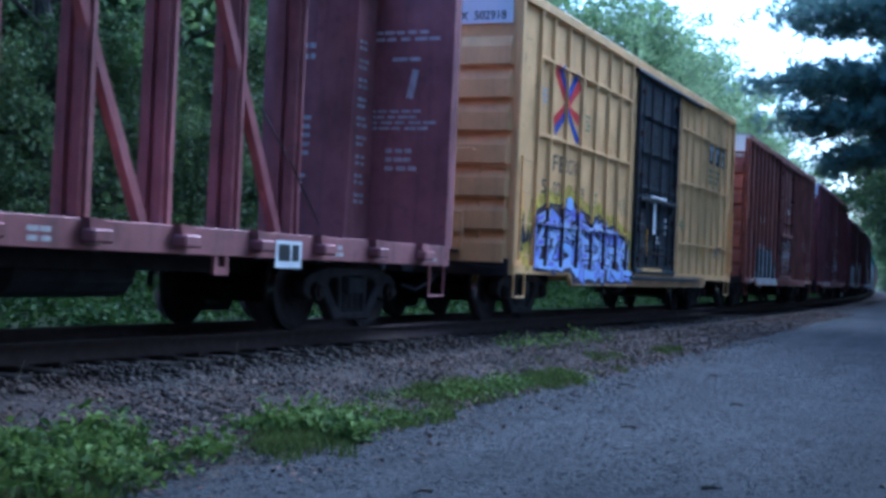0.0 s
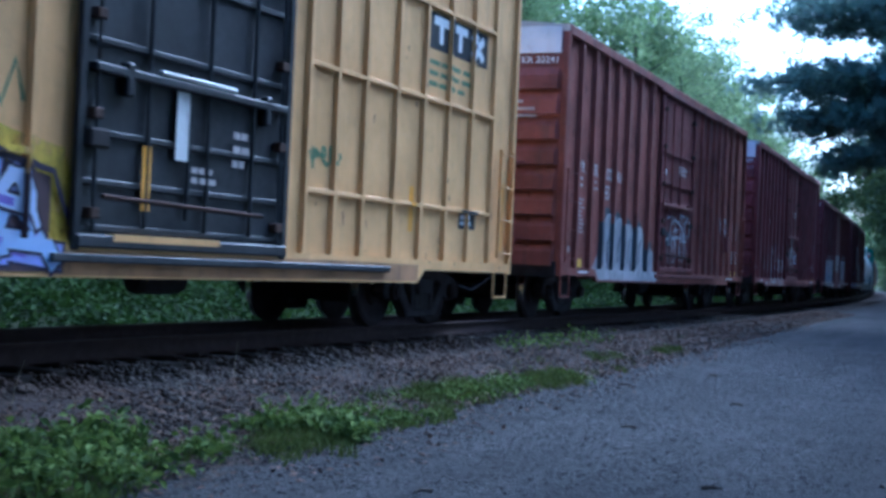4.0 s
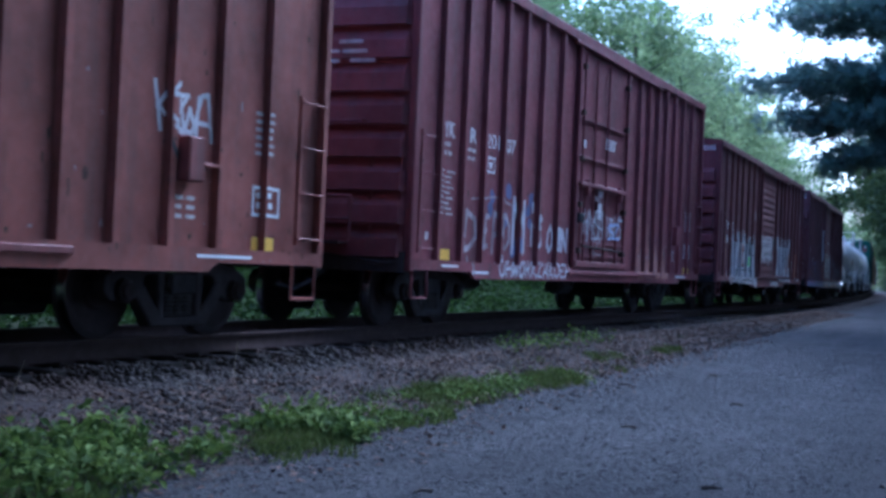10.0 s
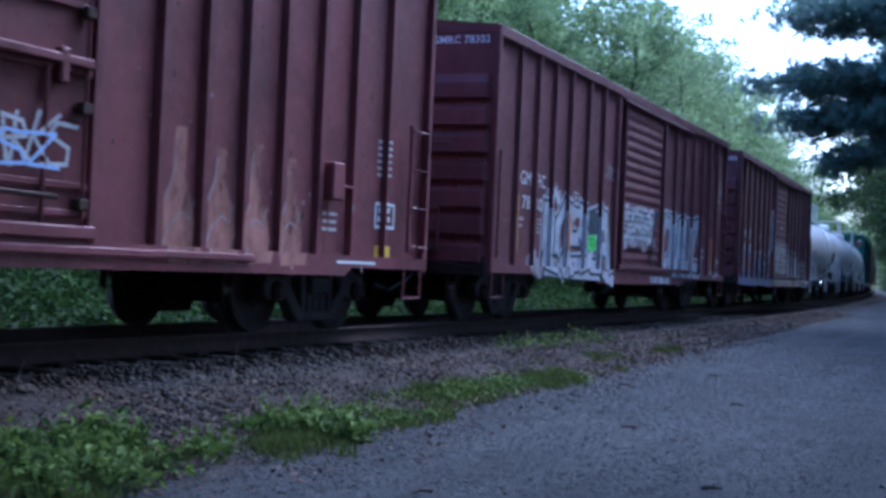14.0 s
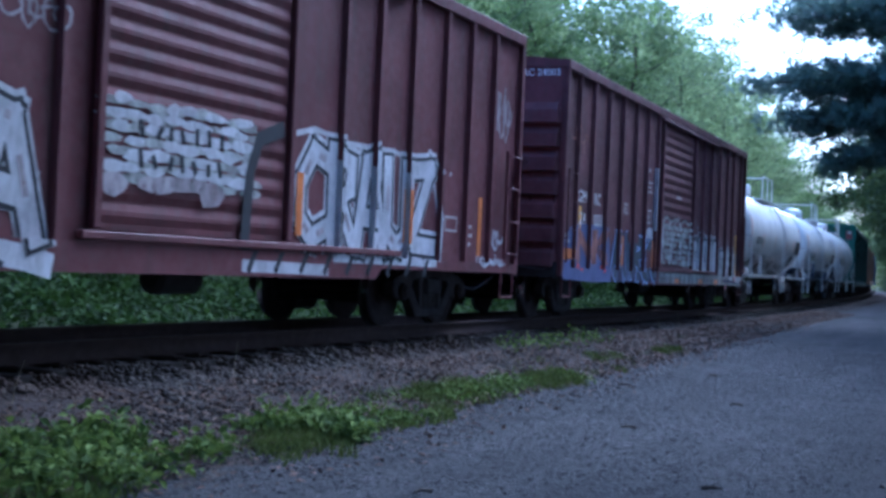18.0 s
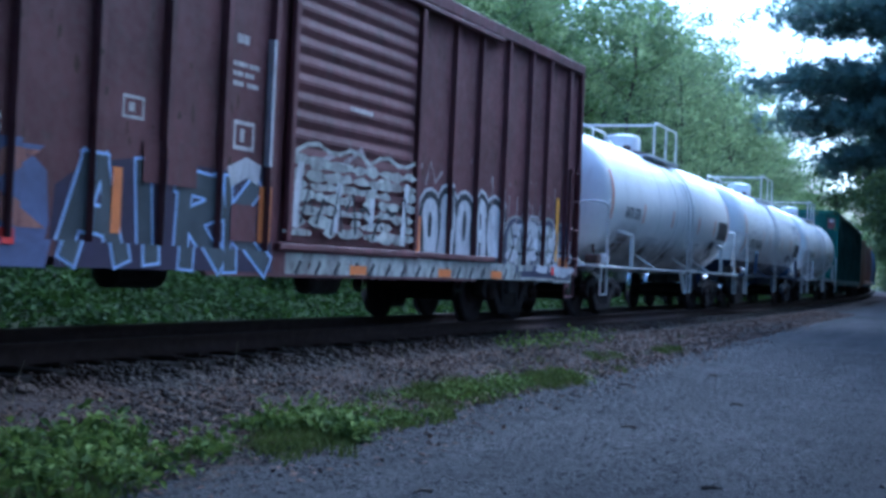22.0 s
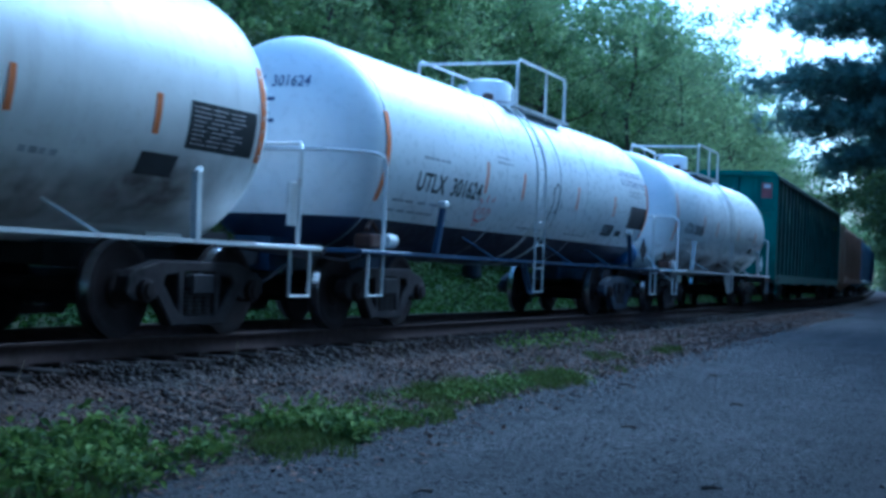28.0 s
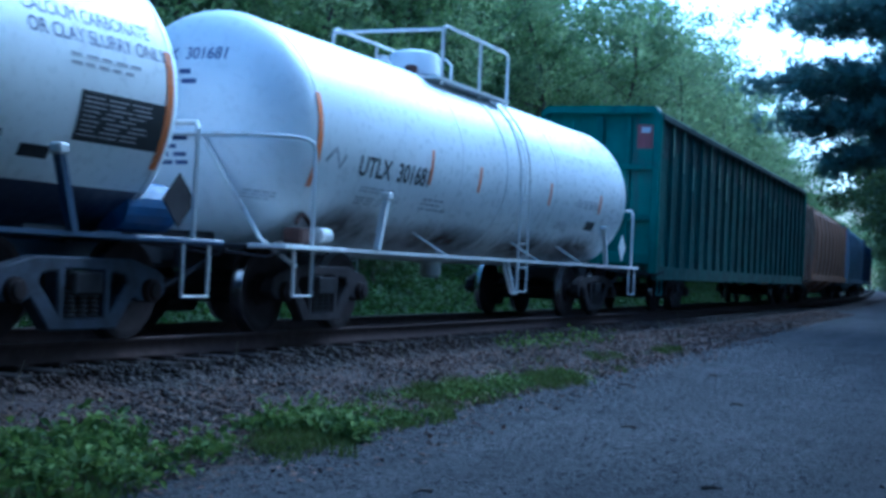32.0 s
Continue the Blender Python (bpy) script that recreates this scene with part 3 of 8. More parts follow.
# twigs and dark scraps on the road
for k, (rs, rl_) in enumerate(((-7.6, 5.2), (-4.9, 5.6), (-3.6, 4.0), (-10.4, 6.6), (-11.7, 5.1), (-1.5, 4.6), (-9.6, 7.6), (-12.0, 6.2))):
    b = bmesh.new()
    a0 = Vector(spot(np.array(rs), np.array(rl_), land_z(np.array(rs), np.array(rl_)) + 0.012).tolist())
    dv = Vector((rnd.uniform(-1, 1), rnd.uniform(-0.3, 0.3), 0)).normalized()
    tube([a0 - dv * 0.07, a0 + Vector((0, 0, 0.012)), a0 + dv * 0.06], 0.016, b, 5, 0.008)
    tagged(new("twig", put("twig", b, M_BARK)), "short dark broken twig lying on the gravel road", "twig", "twigs on the road")
# ---- woods ----
def grow_tree(name, label, height, crown_r, crown_low, leaves, leaf, mat, seed, trunk_r=0.17):
    """A tapered trunk with limbs and a crown of leaf clumps round the twigs."""
    r = random.Random(seed)
    ob = empty(name, label, "tree", "trees behind the railway")
    bm = bmesh.new()
    line = [Vector((0, 0, -0.2))]
    for i in range(1, 8):
        line.append(Vector((r.uniform(-0.18, 0.18) * i * 0.5, r.uniform(-0.18, 0.18) * i * 0.5, height * i / 8)))
    tube(line, trunk_r, bm, 9, 0.04)
    tips = []
    for k in range(26):
        f = crown_low + (0.97 - crown_low) * (k + 0.5) / 26
        base = line[min(6, int(f * 8))].lerp(line[min(7, int(f * 8) + 1)], f * 8 % 1)
        a = k * 2.4 + r.uniform(-0.4, 0.4)
        reach = crown_r * (0.45 + 0.75 * math.sin(math.pi * min(1, (f - crown_low) / (1 - crown_low) * 0.8 + 0.2))) * r.uniform(0.6, 1.1)
        rise = reach * r.uniform(0.15, 0.7)
        tip = base + Vector((math.cos(a) * reach, math.sin(a) * reach, rise))
        mid = base.lerp(tip, 0.5) + Vector((0, 0, -0.08 * reach))
        tube([base, mid, tip], trunk_r * 0.33 * (1.1 - f), bm, 5, 0.012)
        for q in range(4):
            p = mid.lerp(tip, r.uniform(0.1, 1.12)) + Vector((r.uniform(-1, 1), r.uniform(-1, 1), r.uniform(-0.5, 0.7))) * reach * 0.33
            tips.append(p)
    part("trunk", smooth(put("trunk", bm, M_BARK)), None, ob, "dark grey-brown bark")
    per = leaves // len(tips)
    cs = np.concatenate([np.array(t) + RNG.normal(0, 1, (per, 3)) * [0.42, 0.42, 0.26] * (crown_r * 0.27 + 0.12) * RNG.uniform(0.6, 1.3) for t in tips])
    part("crown", leaf_mesh("crown", cs, leaf, mat, 0.2, 0.62), None, ob, "clumps of green leaves with gaps")
    return ob


TREES = [
    grow_tree("tree", "tall broadleaf tree in dark green leaf beside the track", 15, 3.6, 0.30, 11000, 0.19, M_LEAF, 1, 0.2),
    grow_tree("tree", "tall slender broadleaf tree with fresh green leaves", 13, 2.9, 0.28, 10000, 0.17, M_LEAF2, 2, 0.15),
    grow_tree("tree", "broad tree with dense dark green crown", 16, 4.4, 0.25, 12000, 0.21, M_LEAF, 3, 0.24),
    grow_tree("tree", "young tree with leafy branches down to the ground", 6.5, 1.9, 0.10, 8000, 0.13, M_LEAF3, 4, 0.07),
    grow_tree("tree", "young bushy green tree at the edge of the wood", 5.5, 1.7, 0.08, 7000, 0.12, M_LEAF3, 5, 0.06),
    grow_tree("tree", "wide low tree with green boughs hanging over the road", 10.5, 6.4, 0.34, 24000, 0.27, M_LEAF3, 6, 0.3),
]
TREES[3]["category"] = TREES[4]["category"] = "young tree"


def plant(k, s, lat, size, turn):
    p = spot(np.array(s), np.array(lat), land_z(np.array(s), np.array(lat)) - 0.05)
    m = pose(*(float(v) for v in p), 0, 0, turn)
    return m @ Matrix.Scale(size, 4)


PLANTING = []
r_ = random.Random(11)
for i in range(44):                       # edge of the wood, low and leafy
    s = -20 + i * 2.4 + r_.uniform(-1, 1)
    PLANTING.append((3 + i % 2, s, -7.2 - r_.uniform(0, 3.4), r_.uniform(0.75, 1.15)))
for i in range(40):                       # behind it
    s = -18 + i * 3.2 + r_.uniform(-1.2, 1.2)
    PLANTING.append(((0, 1, 2, 1, 0)[i % 5], s, -10.5 - r_.uniform(0, 4), r_.uniform(0.9, 1.15)))
for i in range(36):
    s = -14 + i * 4.2 + r_.uniform(-2, 2)
    PLANTING.append((i % 3, s, -17 - r_.uniform(0, 7), r_.uniform(1.0, 1.3)))
for i in range(22):                       # along the far bend
    s = 105 + i * 8 + r_.uniform(-3, 3)
    PLANTING.append(((0, 2, 1)[i % 3], s, -8 - r_.uniform(0, 9), r_.uniform(0.75, 1.0)))
for i in range(24):                       # unseen trees added on the road's other side, round behind the camera, for shade
    s = -75 + i * 9.5 + r_.uniform(-2, 2)
    PLANTING.append(((2, 0, 1)[i % 3], s, 14.5 + r_.uniform(0, 3) + (2.5 if s < 0 else 0), r_.uniform(0.95, 1.2)))
for i in range(30):                       # thick row, mostly unseen, added along the road to shade its far part
    s = 14 + i * 5.0 + r_.uniform(-1, 1)
    PLANTING.append(((2, 0)[i % 2], s, 9.0 + r_.uniform(0, 2.0) + (2.0 if s < 30 else 0), r_.uniform(1.05, 1.25)))
# a farther unseen row, added to close off the low sky
for i in range(14):
    s = -70 + i * 15 + r_.uniform(-2, 2)
    PLANTING.append(((0, 2)[i % 2], s, 22 + r_.uniform(0, 4), r_.uniform(1.1, 1.3)))
for s, lat, sz in ((165, 9, 0.7), (180, 6.5, 0.8), (200, 9, 0.9), (215, 3, 0.9), (225, 6, 0.9), (235, 0, 1.0), (255, 3, 1.0), (262, -3, 1.0), (285, 0, 1.0), (310, 6, 1.1)):
    PLANTING.append((1, s, lat, sz))      # closing the road's far end
for k, s, lat, size in ((2, 72, -8.8, 0.98), (0, 80, -6.6, 0.8), (2, 88, -9.0, 0.92), (1, 96, -7.0, 0.96), (2, 101, -5.8, 0.78), (0, 112, -6.5, 0.82), (2, 121, -5.2, 0.72), (1, 133, -5.5, 0.85), (0, 148, -5.0, 0.72), (2, 166, -4.4, 0.75), (0, 184, -4.0, 0.75)):
    PLANTING.append((k, s, lat, size))    # crowns over the far part of the train
for s, lat, size in ((46, 9.0, 0.9), (58, 8.2, 1.0), (70, 8.8, 1.05), (84, 8.4, 1.0), (100, 8.2, 1.0), (118, 8.0, 1.05), (150, 8.0, 1.1), (190, 8.0, 1.2)):
    PLANTING.append((5, s, lat, size))    # boughs over the road
for s, lat, size in ((178, 5.2, 0.9), (190, 4.7, 0.9), (203, 5.0, 1.0), (218, 4.6, 0.9), (236, 4.6, 1.0), (255, 4.4, 1.0)):
    PLANTING.append((3, s, lat, size))    # bushy young trees at the road's far end
for k, s, lat, size in ((1, 36, -6.4, 1.0), (1, 44, -5.8, 1.02), (1, 49, -6.8, 1.04), (1, 56, -5.2, 0.99), (1, 63, -6.0, 0.97), (1, 70, -4.8, 0.86)):
    PLANTING.append((k, s, lat, size))    # open crowns against the sky
used = set()
for k, s, lat, size in PLANTING:
    m = plant(k, s, lat, size, r_.uniform(0, 360))
    if k not in used:
        used.add(k)
        TREES[k].matrix_basis = m
    else:
        ob = copy_thing(TREES[k], m)
        ob.scale = (size, size, size)

# low undergrowth along the far side of the track
u, us, ul = strew(4200, -17, 75, -10.5, -3.5, 1.25)
lump = 0.5 + 0.5 * np.sin(us * 1.7 + np.sin(ul * 1.1) * 2) * np.sin(us * 0.53 + ul * 0.9 + 1)
tall = np.interp(-ul, [3.5, 5, 7, 10.5], [0.3, 0.7, 1.1, 1.5]) * (0.35 + 0.95 * lump + RNG.uniform(0, 0.2, len(us)))
bits = []
for p, h in zip(u, np.clip(tall, 0.15, 2)):
    m = 26
    q = RNG.normal(0, 1, (m, 3)) * [0.2, 0.2, 0]
    q[:, 2] = RNG.random(m) ** 0.6 * h
    bits.append(p + q)
tagged(new("undergrowth", leaf_mesh("undergrowth", np.concatenate(bits), 0.14, M_BUSH, 0.5, 0.62)), "bright green low bushes and weeds behind the track", "undergrowth", kind="stuff")
u2, us2, ul2 = strew(2600, 70, 260, -12, -3.5)
bits = [p + RNG.normal(0, 1, (18, 3)) * [0.6, 0.6, 0.35] + [0, 0, 0.6] for p in u2]
tagged(new("far_undergrowth", leaf_mesh("far_undergrowth", np.concatenate(bits), 0.24, M_BUSH, 0.3, 0.6)), "green undergrowth along the far bend", "undergrowth", kind="stuff")
# far woods close the view behind the trees
bits = []
for k in range(1500):
    s = r_.uniform(-45, 330)
    lat = -26 - r_.uniform(0, 18)
    c = spot(np.array(s), np.array(lat), r_.uniform(0.3, 13.5) * (1.0 if s < 12 else 0.72))
    bits.append(c + RNG.normal(0, 1, (70, 3)) * [1.6, 1.6, 1.1])
for k in range(520):
    c = spot(np.array(r_.uniform(-32, 26)), np.array(r_.uniform(-30, -21)), r_.uniform(0.2, 16))
    bits.append(c + RNG.normal(0, 1, (70, 3)) * [1.5, 1.5, 1.0])
for k in range(500):
    c = spot(np.array(r_.uniform(345, 420)), np.array(r_.uniform(-30, 45)), r_.uniform(0.2, 15))
    bits.append(c + RNG.normal(0, 1, (70, 3)) * [1.9, 1.9, 1.2])
tagged(new("far_woods", leaf_mesh("far_woods", np.concatenate(bits), 0.42, M_LEAF, 0.2, 0.65)), "dense dark green woods in the distance", "woods", kind="stuff")


bits = []
for k in range(2600):                     # tall wood beyond the road, mostly unseen, added to darken the far train
    s = r_.uniform(10, 210)
    c = spot(np.array(s), np.array((13.0 if s < 60 else 11) + r_.uniform(0, 9)), r_.uniform(0.3, 27))
    bits.append(c + RNG.normal(0, 1, (70, 3)) * [1.7, 1.7, 1.1])
for k in range(620):                      # unseen wood behind the camera, along track and road, added to block light
    s = r_.uniform(-95, -21)
    lat = -6 - r_.uniform(0, 10) if k % 2 or s > -34 else 9 + r_.uniform(0, 9)
    c = spot(np.array(s), np.array(lat), r_.uniform(0.3, 15))
    bits.append(c + RNG.normal(0, 1, (70, 3)) * [1.5, 1.5, 1.1])
for k in range(420):                      # unseen crowns added over road and track behind the camera, closing off sky
    c = spot(np.array(r_.uniform(-95, -29)), np.array(r_.uniform(-7, 10)), r_.uniform(8.5, 17))
    bits.append(c + RNG.normal(0, 1, (70, 3)) * [1.4, 1.4, 0.9])
for k in range(300):                      # unseen crowns added high over the near road to darken the nearest walls
    c = spot(np.array(r_.uniform(-34, -4)), np.array(r_.uniform(5.5, 18)), r_.uniform(9, 17))
    bits.append(c + RNG.normal(0, 1, (70, 3)) * [1.1, 1.1, 0.7])
for k in range(300):                      # unseen crowns added over the road's side behind the camera, against side light
    c = spot(np.array(r_.uniform(-36, -9)), np.array(r_.uniform(11.5, 20)), r_.uniform(3, 15))
    bits.append(c + RNG.normal(0, 1, (70, 3)) * [1.2, 1.2, 1.0])
for k in range(420):                      # thicket where the road bends out of sight
    c = spot(np.array(r_.uniform(205, 300)), np.array(r_.uniform(2.5, 16)), r_.uniform(0.2, 9))
    bits.append(c + RNG.normal(0, 1, (60, 3)) * [1.5, 1.5, 1.0])
tagged(new("roadside_blocking_woods", leaf_mesh("roadside_blocking_woods", np.concatenate(bits), 0.42, M_LEAF3, 0.2, 0.65)), "dense dark woods along the road, mostly unseen, added to block light", "woods", kind="stuff")
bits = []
for k in range(1000):                     # inside of the wood behind the near track, shade painted by dark leaves
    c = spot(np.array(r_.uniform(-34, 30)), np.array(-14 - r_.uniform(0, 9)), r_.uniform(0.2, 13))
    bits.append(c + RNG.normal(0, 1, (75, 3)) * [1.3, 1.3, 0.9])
tagged(new("inner_woods", leaf_mesh("inner_woods", np.concatenate(bits), 0.34, M_LEAF3, 0.2, 0.65)), "dense foliage inside the wood, its shade put into the leaf colour", "woods", kind="stuff")


def pine(label, seed, height, boughs):
    """A pine: trunk and level plume-like boughs set with needle tufts; boughs are (height, bearing, reach)."""
    r = random.Random(seed)
    ob = empty("pine_tree", label, "pine tree", "pines beside the road")
    part("trunk", smooth(put("trunk", tube([(0, 0, -0.2), (0.1, 0, height * 0.5), (0, 0.1, height)], 0.26, None, 10, 0.04), M_BARK)), None, ob)
    for z, bearing, reach in boughs:
        a = radians(bearing)
        d = Vector((math.cos(a), math.sin(a), 0))
        cross = d.cross(Vector((0, 0, 1)))
        line = [Vector((0, 0, z - 0.25)) + d * reach * u + Vector((0, 0, 0.32 * math.sin(u * 2.4) - 0.1 * u * u)) for u in (0, 0.25, 0.5, 0.75, 1.0)]
        wood = tube(line, 0.055, None, 5, 0.012)
        cs, ds = [], []
        sprays = int(reach * 6)
        for q in range(sprays):               # side sprays, each a flat plume of tufts
            u = 0.22 + 0.8 * (q + r.random()) / sprays
            i = min(3, int(min(u, 0.999) * 4))
            root = line[i].lerp(line[i + 1], u * 4 - i)
            side = r.choice((-1, 1))
            way = (d * r.uniform(0.5, 1.0) + cross * side * r.uniform(0.35, 1.0) + Vector((0, 0, r.uniform(-0.14, 0.2)))).normalized()
            long = reach * 0.30 * (1.1 - 0.55 * abs(u - 0.5)) * r.uniform(0.5, 1.1)
            tip = root + way * long
            tube([root, root.lerp(tip, 0.6) + Vector((0, 0, 0.05)), tip], 0.014, wood, 4, 0.005)
            for k in range(13):
                c = root.lerp(tip, r.uniform(0.15, 1.05)) + Vector((r.gauss(0, 0.1), r.gauss(0, 0.1), r.gauss(0.02, 0.13)))
                n = 18
                dirs = RNG.normal(size=(n, 3)) * [1, 1, 0.7] + np.array(way) * 0.8
                dirs /= np.linalg.norm(dirs, axis=1)[:, None]
                cs.append(np.array(c) + dirs * 0.03)
                ds.append(dirs)
        b = part("bough", wood, M_BARK, ob)
        c, dd = np.concatenate(cs), np.concatenate(ds)
        L = RNG.uniform(0.12, 0.27, (len(c), 1))
        sd = np.cross(dd, RNG.normal(size=dd.shape))
        sd = sd / (np.linalg.norm(sd, axis=1)[:, None] + 1e-9) * 0.02
        v = np.stack([c - sd, c + sd, c + dd * L], 1).reshape(-1, 3)
        part("needles", quick("needles", v, np.arange(len(v)).reshape(-1, 3), M_NEEDLE), None, b)
    return ob


# long boughs reach over the road towards the track, in level storeys with open sky between
BOUGHS = [(7.75, 180, 5.5), (7.55, 176, 4.7), (8.3, 172, 5.0), (6.2, 180, 5.7), (6.0, 176, 4.9), (6.3, 170, 4.9), (5.65, 176, 4.2), (5.25, 181, 5.4), (5.1, 177, 4.8), (5.3, 172, 4.4), (4.25, 181, 4.5)]
_pr = random.Random(17)
for z in (4.4, 5.1, 5.8, 6.4, 7.1, 8.0, 8.9, 9.8, 10.8, 11.8, 12.9, 14.0, 15.2):
    far_ = min(5.0, (17 - z) * 0.55)
    for k in range(5):
        a_ = k * 72 + z * 40 + _pr.uniform(-15, 15)
        reach_ = far_ * _pr.uniform(0.7, 1.0)
        if z < 9.2 and math.cos(radians(a_)) < -0.5:
            reach_ = min(reach_, 3.3)
        BOUGHS.append((z + _pr.uniform(-0.15, 0.15), a_, reach_))
PINE = pine("large pine with dark layered boughs beside the road", 5, 16.3, BOUGHS)
PINE.matrix_basis = pose(14.0, 33.0, 0.2, 0, 0, 0)
copy_thing(PINE, pose(21.8, 47.0, 0.3, 0, 0, 172))
copy_thing(PINE, pose(27.4, 61.0, 0.3, 0, 0, 205))
# further pines, mostly out of view, added to shade the road and far cars
for s, lat, turn in ((-9, 13.5, 20), (3, 13.0, 250), (30, 12.0, 185), (41, 11.6, 160), (53, 11.4, 200), (66, 10.6, 170), (80, 10.2, 230), (95, 9.8, 150), (110, 9.6, 190), (126, 9.4, 165), (145, 9.2, 200)):
    p = spot(np.array(s), np.array(lat))
    copy_thing(PINE, pose(float(p[0]), float(p[1]), 0.2, 0, 0, turn))
# ---- the train: shared running gear ----
WR = 0.457
WHEEL_PROFILE = [(0.0, 0.10), (0.0, 0.16), (0.035, 0.19), (0.045, 0.30), (0.005, 0.385), (0.0, 0.395), (0.0, 0.452), (0.012, 0.457), (0.095, 0.462), (0.105, 0.485), (0.125, 0.487), (0.135, 0.475), (0.135, 0.39), (0.09, 0.30), (0.08, 0.19), (0.13, 0.16), (0.13, 0.10)]


def wheelset_mesh():
    bm = bmesh.new()
    for sgn in (-1, 1):
        lathe([(sgn * (0.815 - a), r) for a, r in WHEEL_PROFILE], bm, 30)
        lathe([(sgn * 0.8, 0.085), (sgn * 1.08, 0.085)], bm, 12)
        lathe([(sgn * 1.08, 0.11), (sgn * 1.13, 0.11), (sgn * 1.15, 0.07)], bm, 12)
    lathe([(-0.8, 0.085), (0.8, 0.085)], bm, 12)
    me = smooth(put("wheelset", bm, M_WHEEL), 40)
    me.materials.append(M_RIM)
    for p in me.polygons:
        r = math.hypot(p.center.x, p.center.z)
        if 0.42 < r < 0.475 and abs(p.normal.y) < 0.6 and r > 0.44:
            p.material_index = 1
    return me


def beam(a, b, w, y0, y1, bm):
    """A straight bar in x, z of width w between y0 and y1."""
    d = Vector((b[0] - a[0], b[1] - a[1])).normalized()
    n = Vector((-d.y, d.x)) * w * 0.5
    return prism([(a[0] - n.x, a[1] - n.y), (b[0] - n.x, b[1] - n.y), (b[0] + n.x, b[1] + n.y), (a[0] + n.x, a[1] + n.y)], y0, y1, bm)


def cast_plate(outer, holes, y0, y1):
    """A flat casting with openings: outline and holes in x, z, pushed from y0 to y1."""
    bm = bmesh.new()
    for loop in (outer, *holes):
        v = [bm.verts.new((x, y0, z)) for x, z in loop]
        for i in range(len(v)):
            bm.edges.new((v[i], v[(i + 1) % len(v)]))
    bmesh.ops.triangle_fill(bm, edges=bm.edges[:], use_beauty=True)
    out = bmesh.ops.extrude_face_region(bm, geom=bm.faces[:])
    for v in out["geom"]:
        if isinstance(v, bmesh.types.BMVert):
            v.co.y = y1
    bmesh.ops.recalc_face_normals(bm, faces=bm.faces)
    return bm


def sideframe_mesh(mat):
    half = [(0.44, 0.12), (0.50, 0.20), (0.68, 0.40), (0.74, 0.36), (1.04, 0.36), (1.14, 0.44), (1.12, 0.58), (1.02, 0.645), (0.62, 0.74)]
    outer = half + [(-x, z) for x, z in half[::-1]]
    win = [(0.34, 0.27), (0.58, 0.53), (0.54, 0.60), (0.36, 0.62)]
    bm = cast_plate(outer, (win, [(-x, z) for x, z in win], [(-0.25, 0.22), (0.25, 0.22), (0.25, 0.63), (-0.25, 0.63)]), -0.075, 0.075)
    bmesh.ops.bevel(bm, geom=[e for e in bm.edges if len(e.link_faces) == 2 and e.calc_face_angle(0) > 0.9], offset=0.016, segments=1, affect="EDGES")
    return put("sideframe", bm, mat)


def bearing_mesh():
    return smooth(put("bearing_cap", lathe([(-0.17, 0.03), (-0.165, 0.075), (-0.14, 0.085), (-0.13, 0.105), (0.0, 0.115), (0.05, 0.115)], None, 16), M_WHEEL), 40)


def spring_mesh():
    bm = bmesh.new()
    prof = []
    for i in range(6):
        z = i * 0.04
        prof += [(z, 0.048), (z + 0.006, 0.07), (z + 0.022, 0.07), (z + 0.028, 0.048)]
    lathe(prof, bm, 10, "z")
    return put("spring", bm, M_SPRING)


def truck_mesh():
    bm = bmesh.new()
    box(-0.19, 0.19, -1.12, 1.12, 0.42, 0.62, bm, 0.02)
    lathe([(0.55, 0.2), (0.72, 0.2)], bm, 16, "z")
    for sg in (-1, 1):
        box(sg * 0.52 - 0.05, sg * 0.52 + 0.05, -0.75, 0.75, 0.28, 0.40, bm)
    return put("truck", bm, M_UNDER)


ME_WHEELS, ME_SPRING, ME_TRUCK, ME_BEARING = wheelset_mesh(), spring_mesh(), truck_mesh(), bearing_mesh()
ME_FRAME, ME_FRAME_B = sideframe_mesh(M_TRUCK), sideframe_mesh(M_TRUCK_B)
ROLLING = []       # (car, s of its middle, half distance between trucks)
WHEELS = []


def trucks(car, half, frames=(None, None)):
    for sg, fr in zip((-1, 1), frames):
        tr = part("truck", ME_TRUCK, None, car)
        tr.location.x = sg * half
        for side in (-1, 1):
            f = part("sideframe", fr or ME_FRAME, None, tr)
            f.location.y = side * 1.0
            if side > 0:
                f.rotation_euler.z = math.pi
            for k in (-1, 0, 1):
                sp = part("spring", ME_SPRING, None, tr)
                sp.location = (k * 0.15, side * 1.02, 0.225)
            part("bolster_end", box(-0.21, 0.21, *sorted((side * 0.9, side * 1.09)), 0.46, 0.61, None, 0.025), M_TRUCK, tr)
            for ax in (-0.89, 0.89):
                bc = part("bearing_cap", ME_BEARING, None, tr)
                bc.location = (ax, side * 1.0, WR)
                bc.rotation_euler.z = 0 if side < 0 else math.pi
        for ax in (-0.89, 0.89):
            w = part("wheelset", ME_WHEELS, None, tr)
            w.location = (ax, 0, WR)
            WHEELS.append((w, ax))


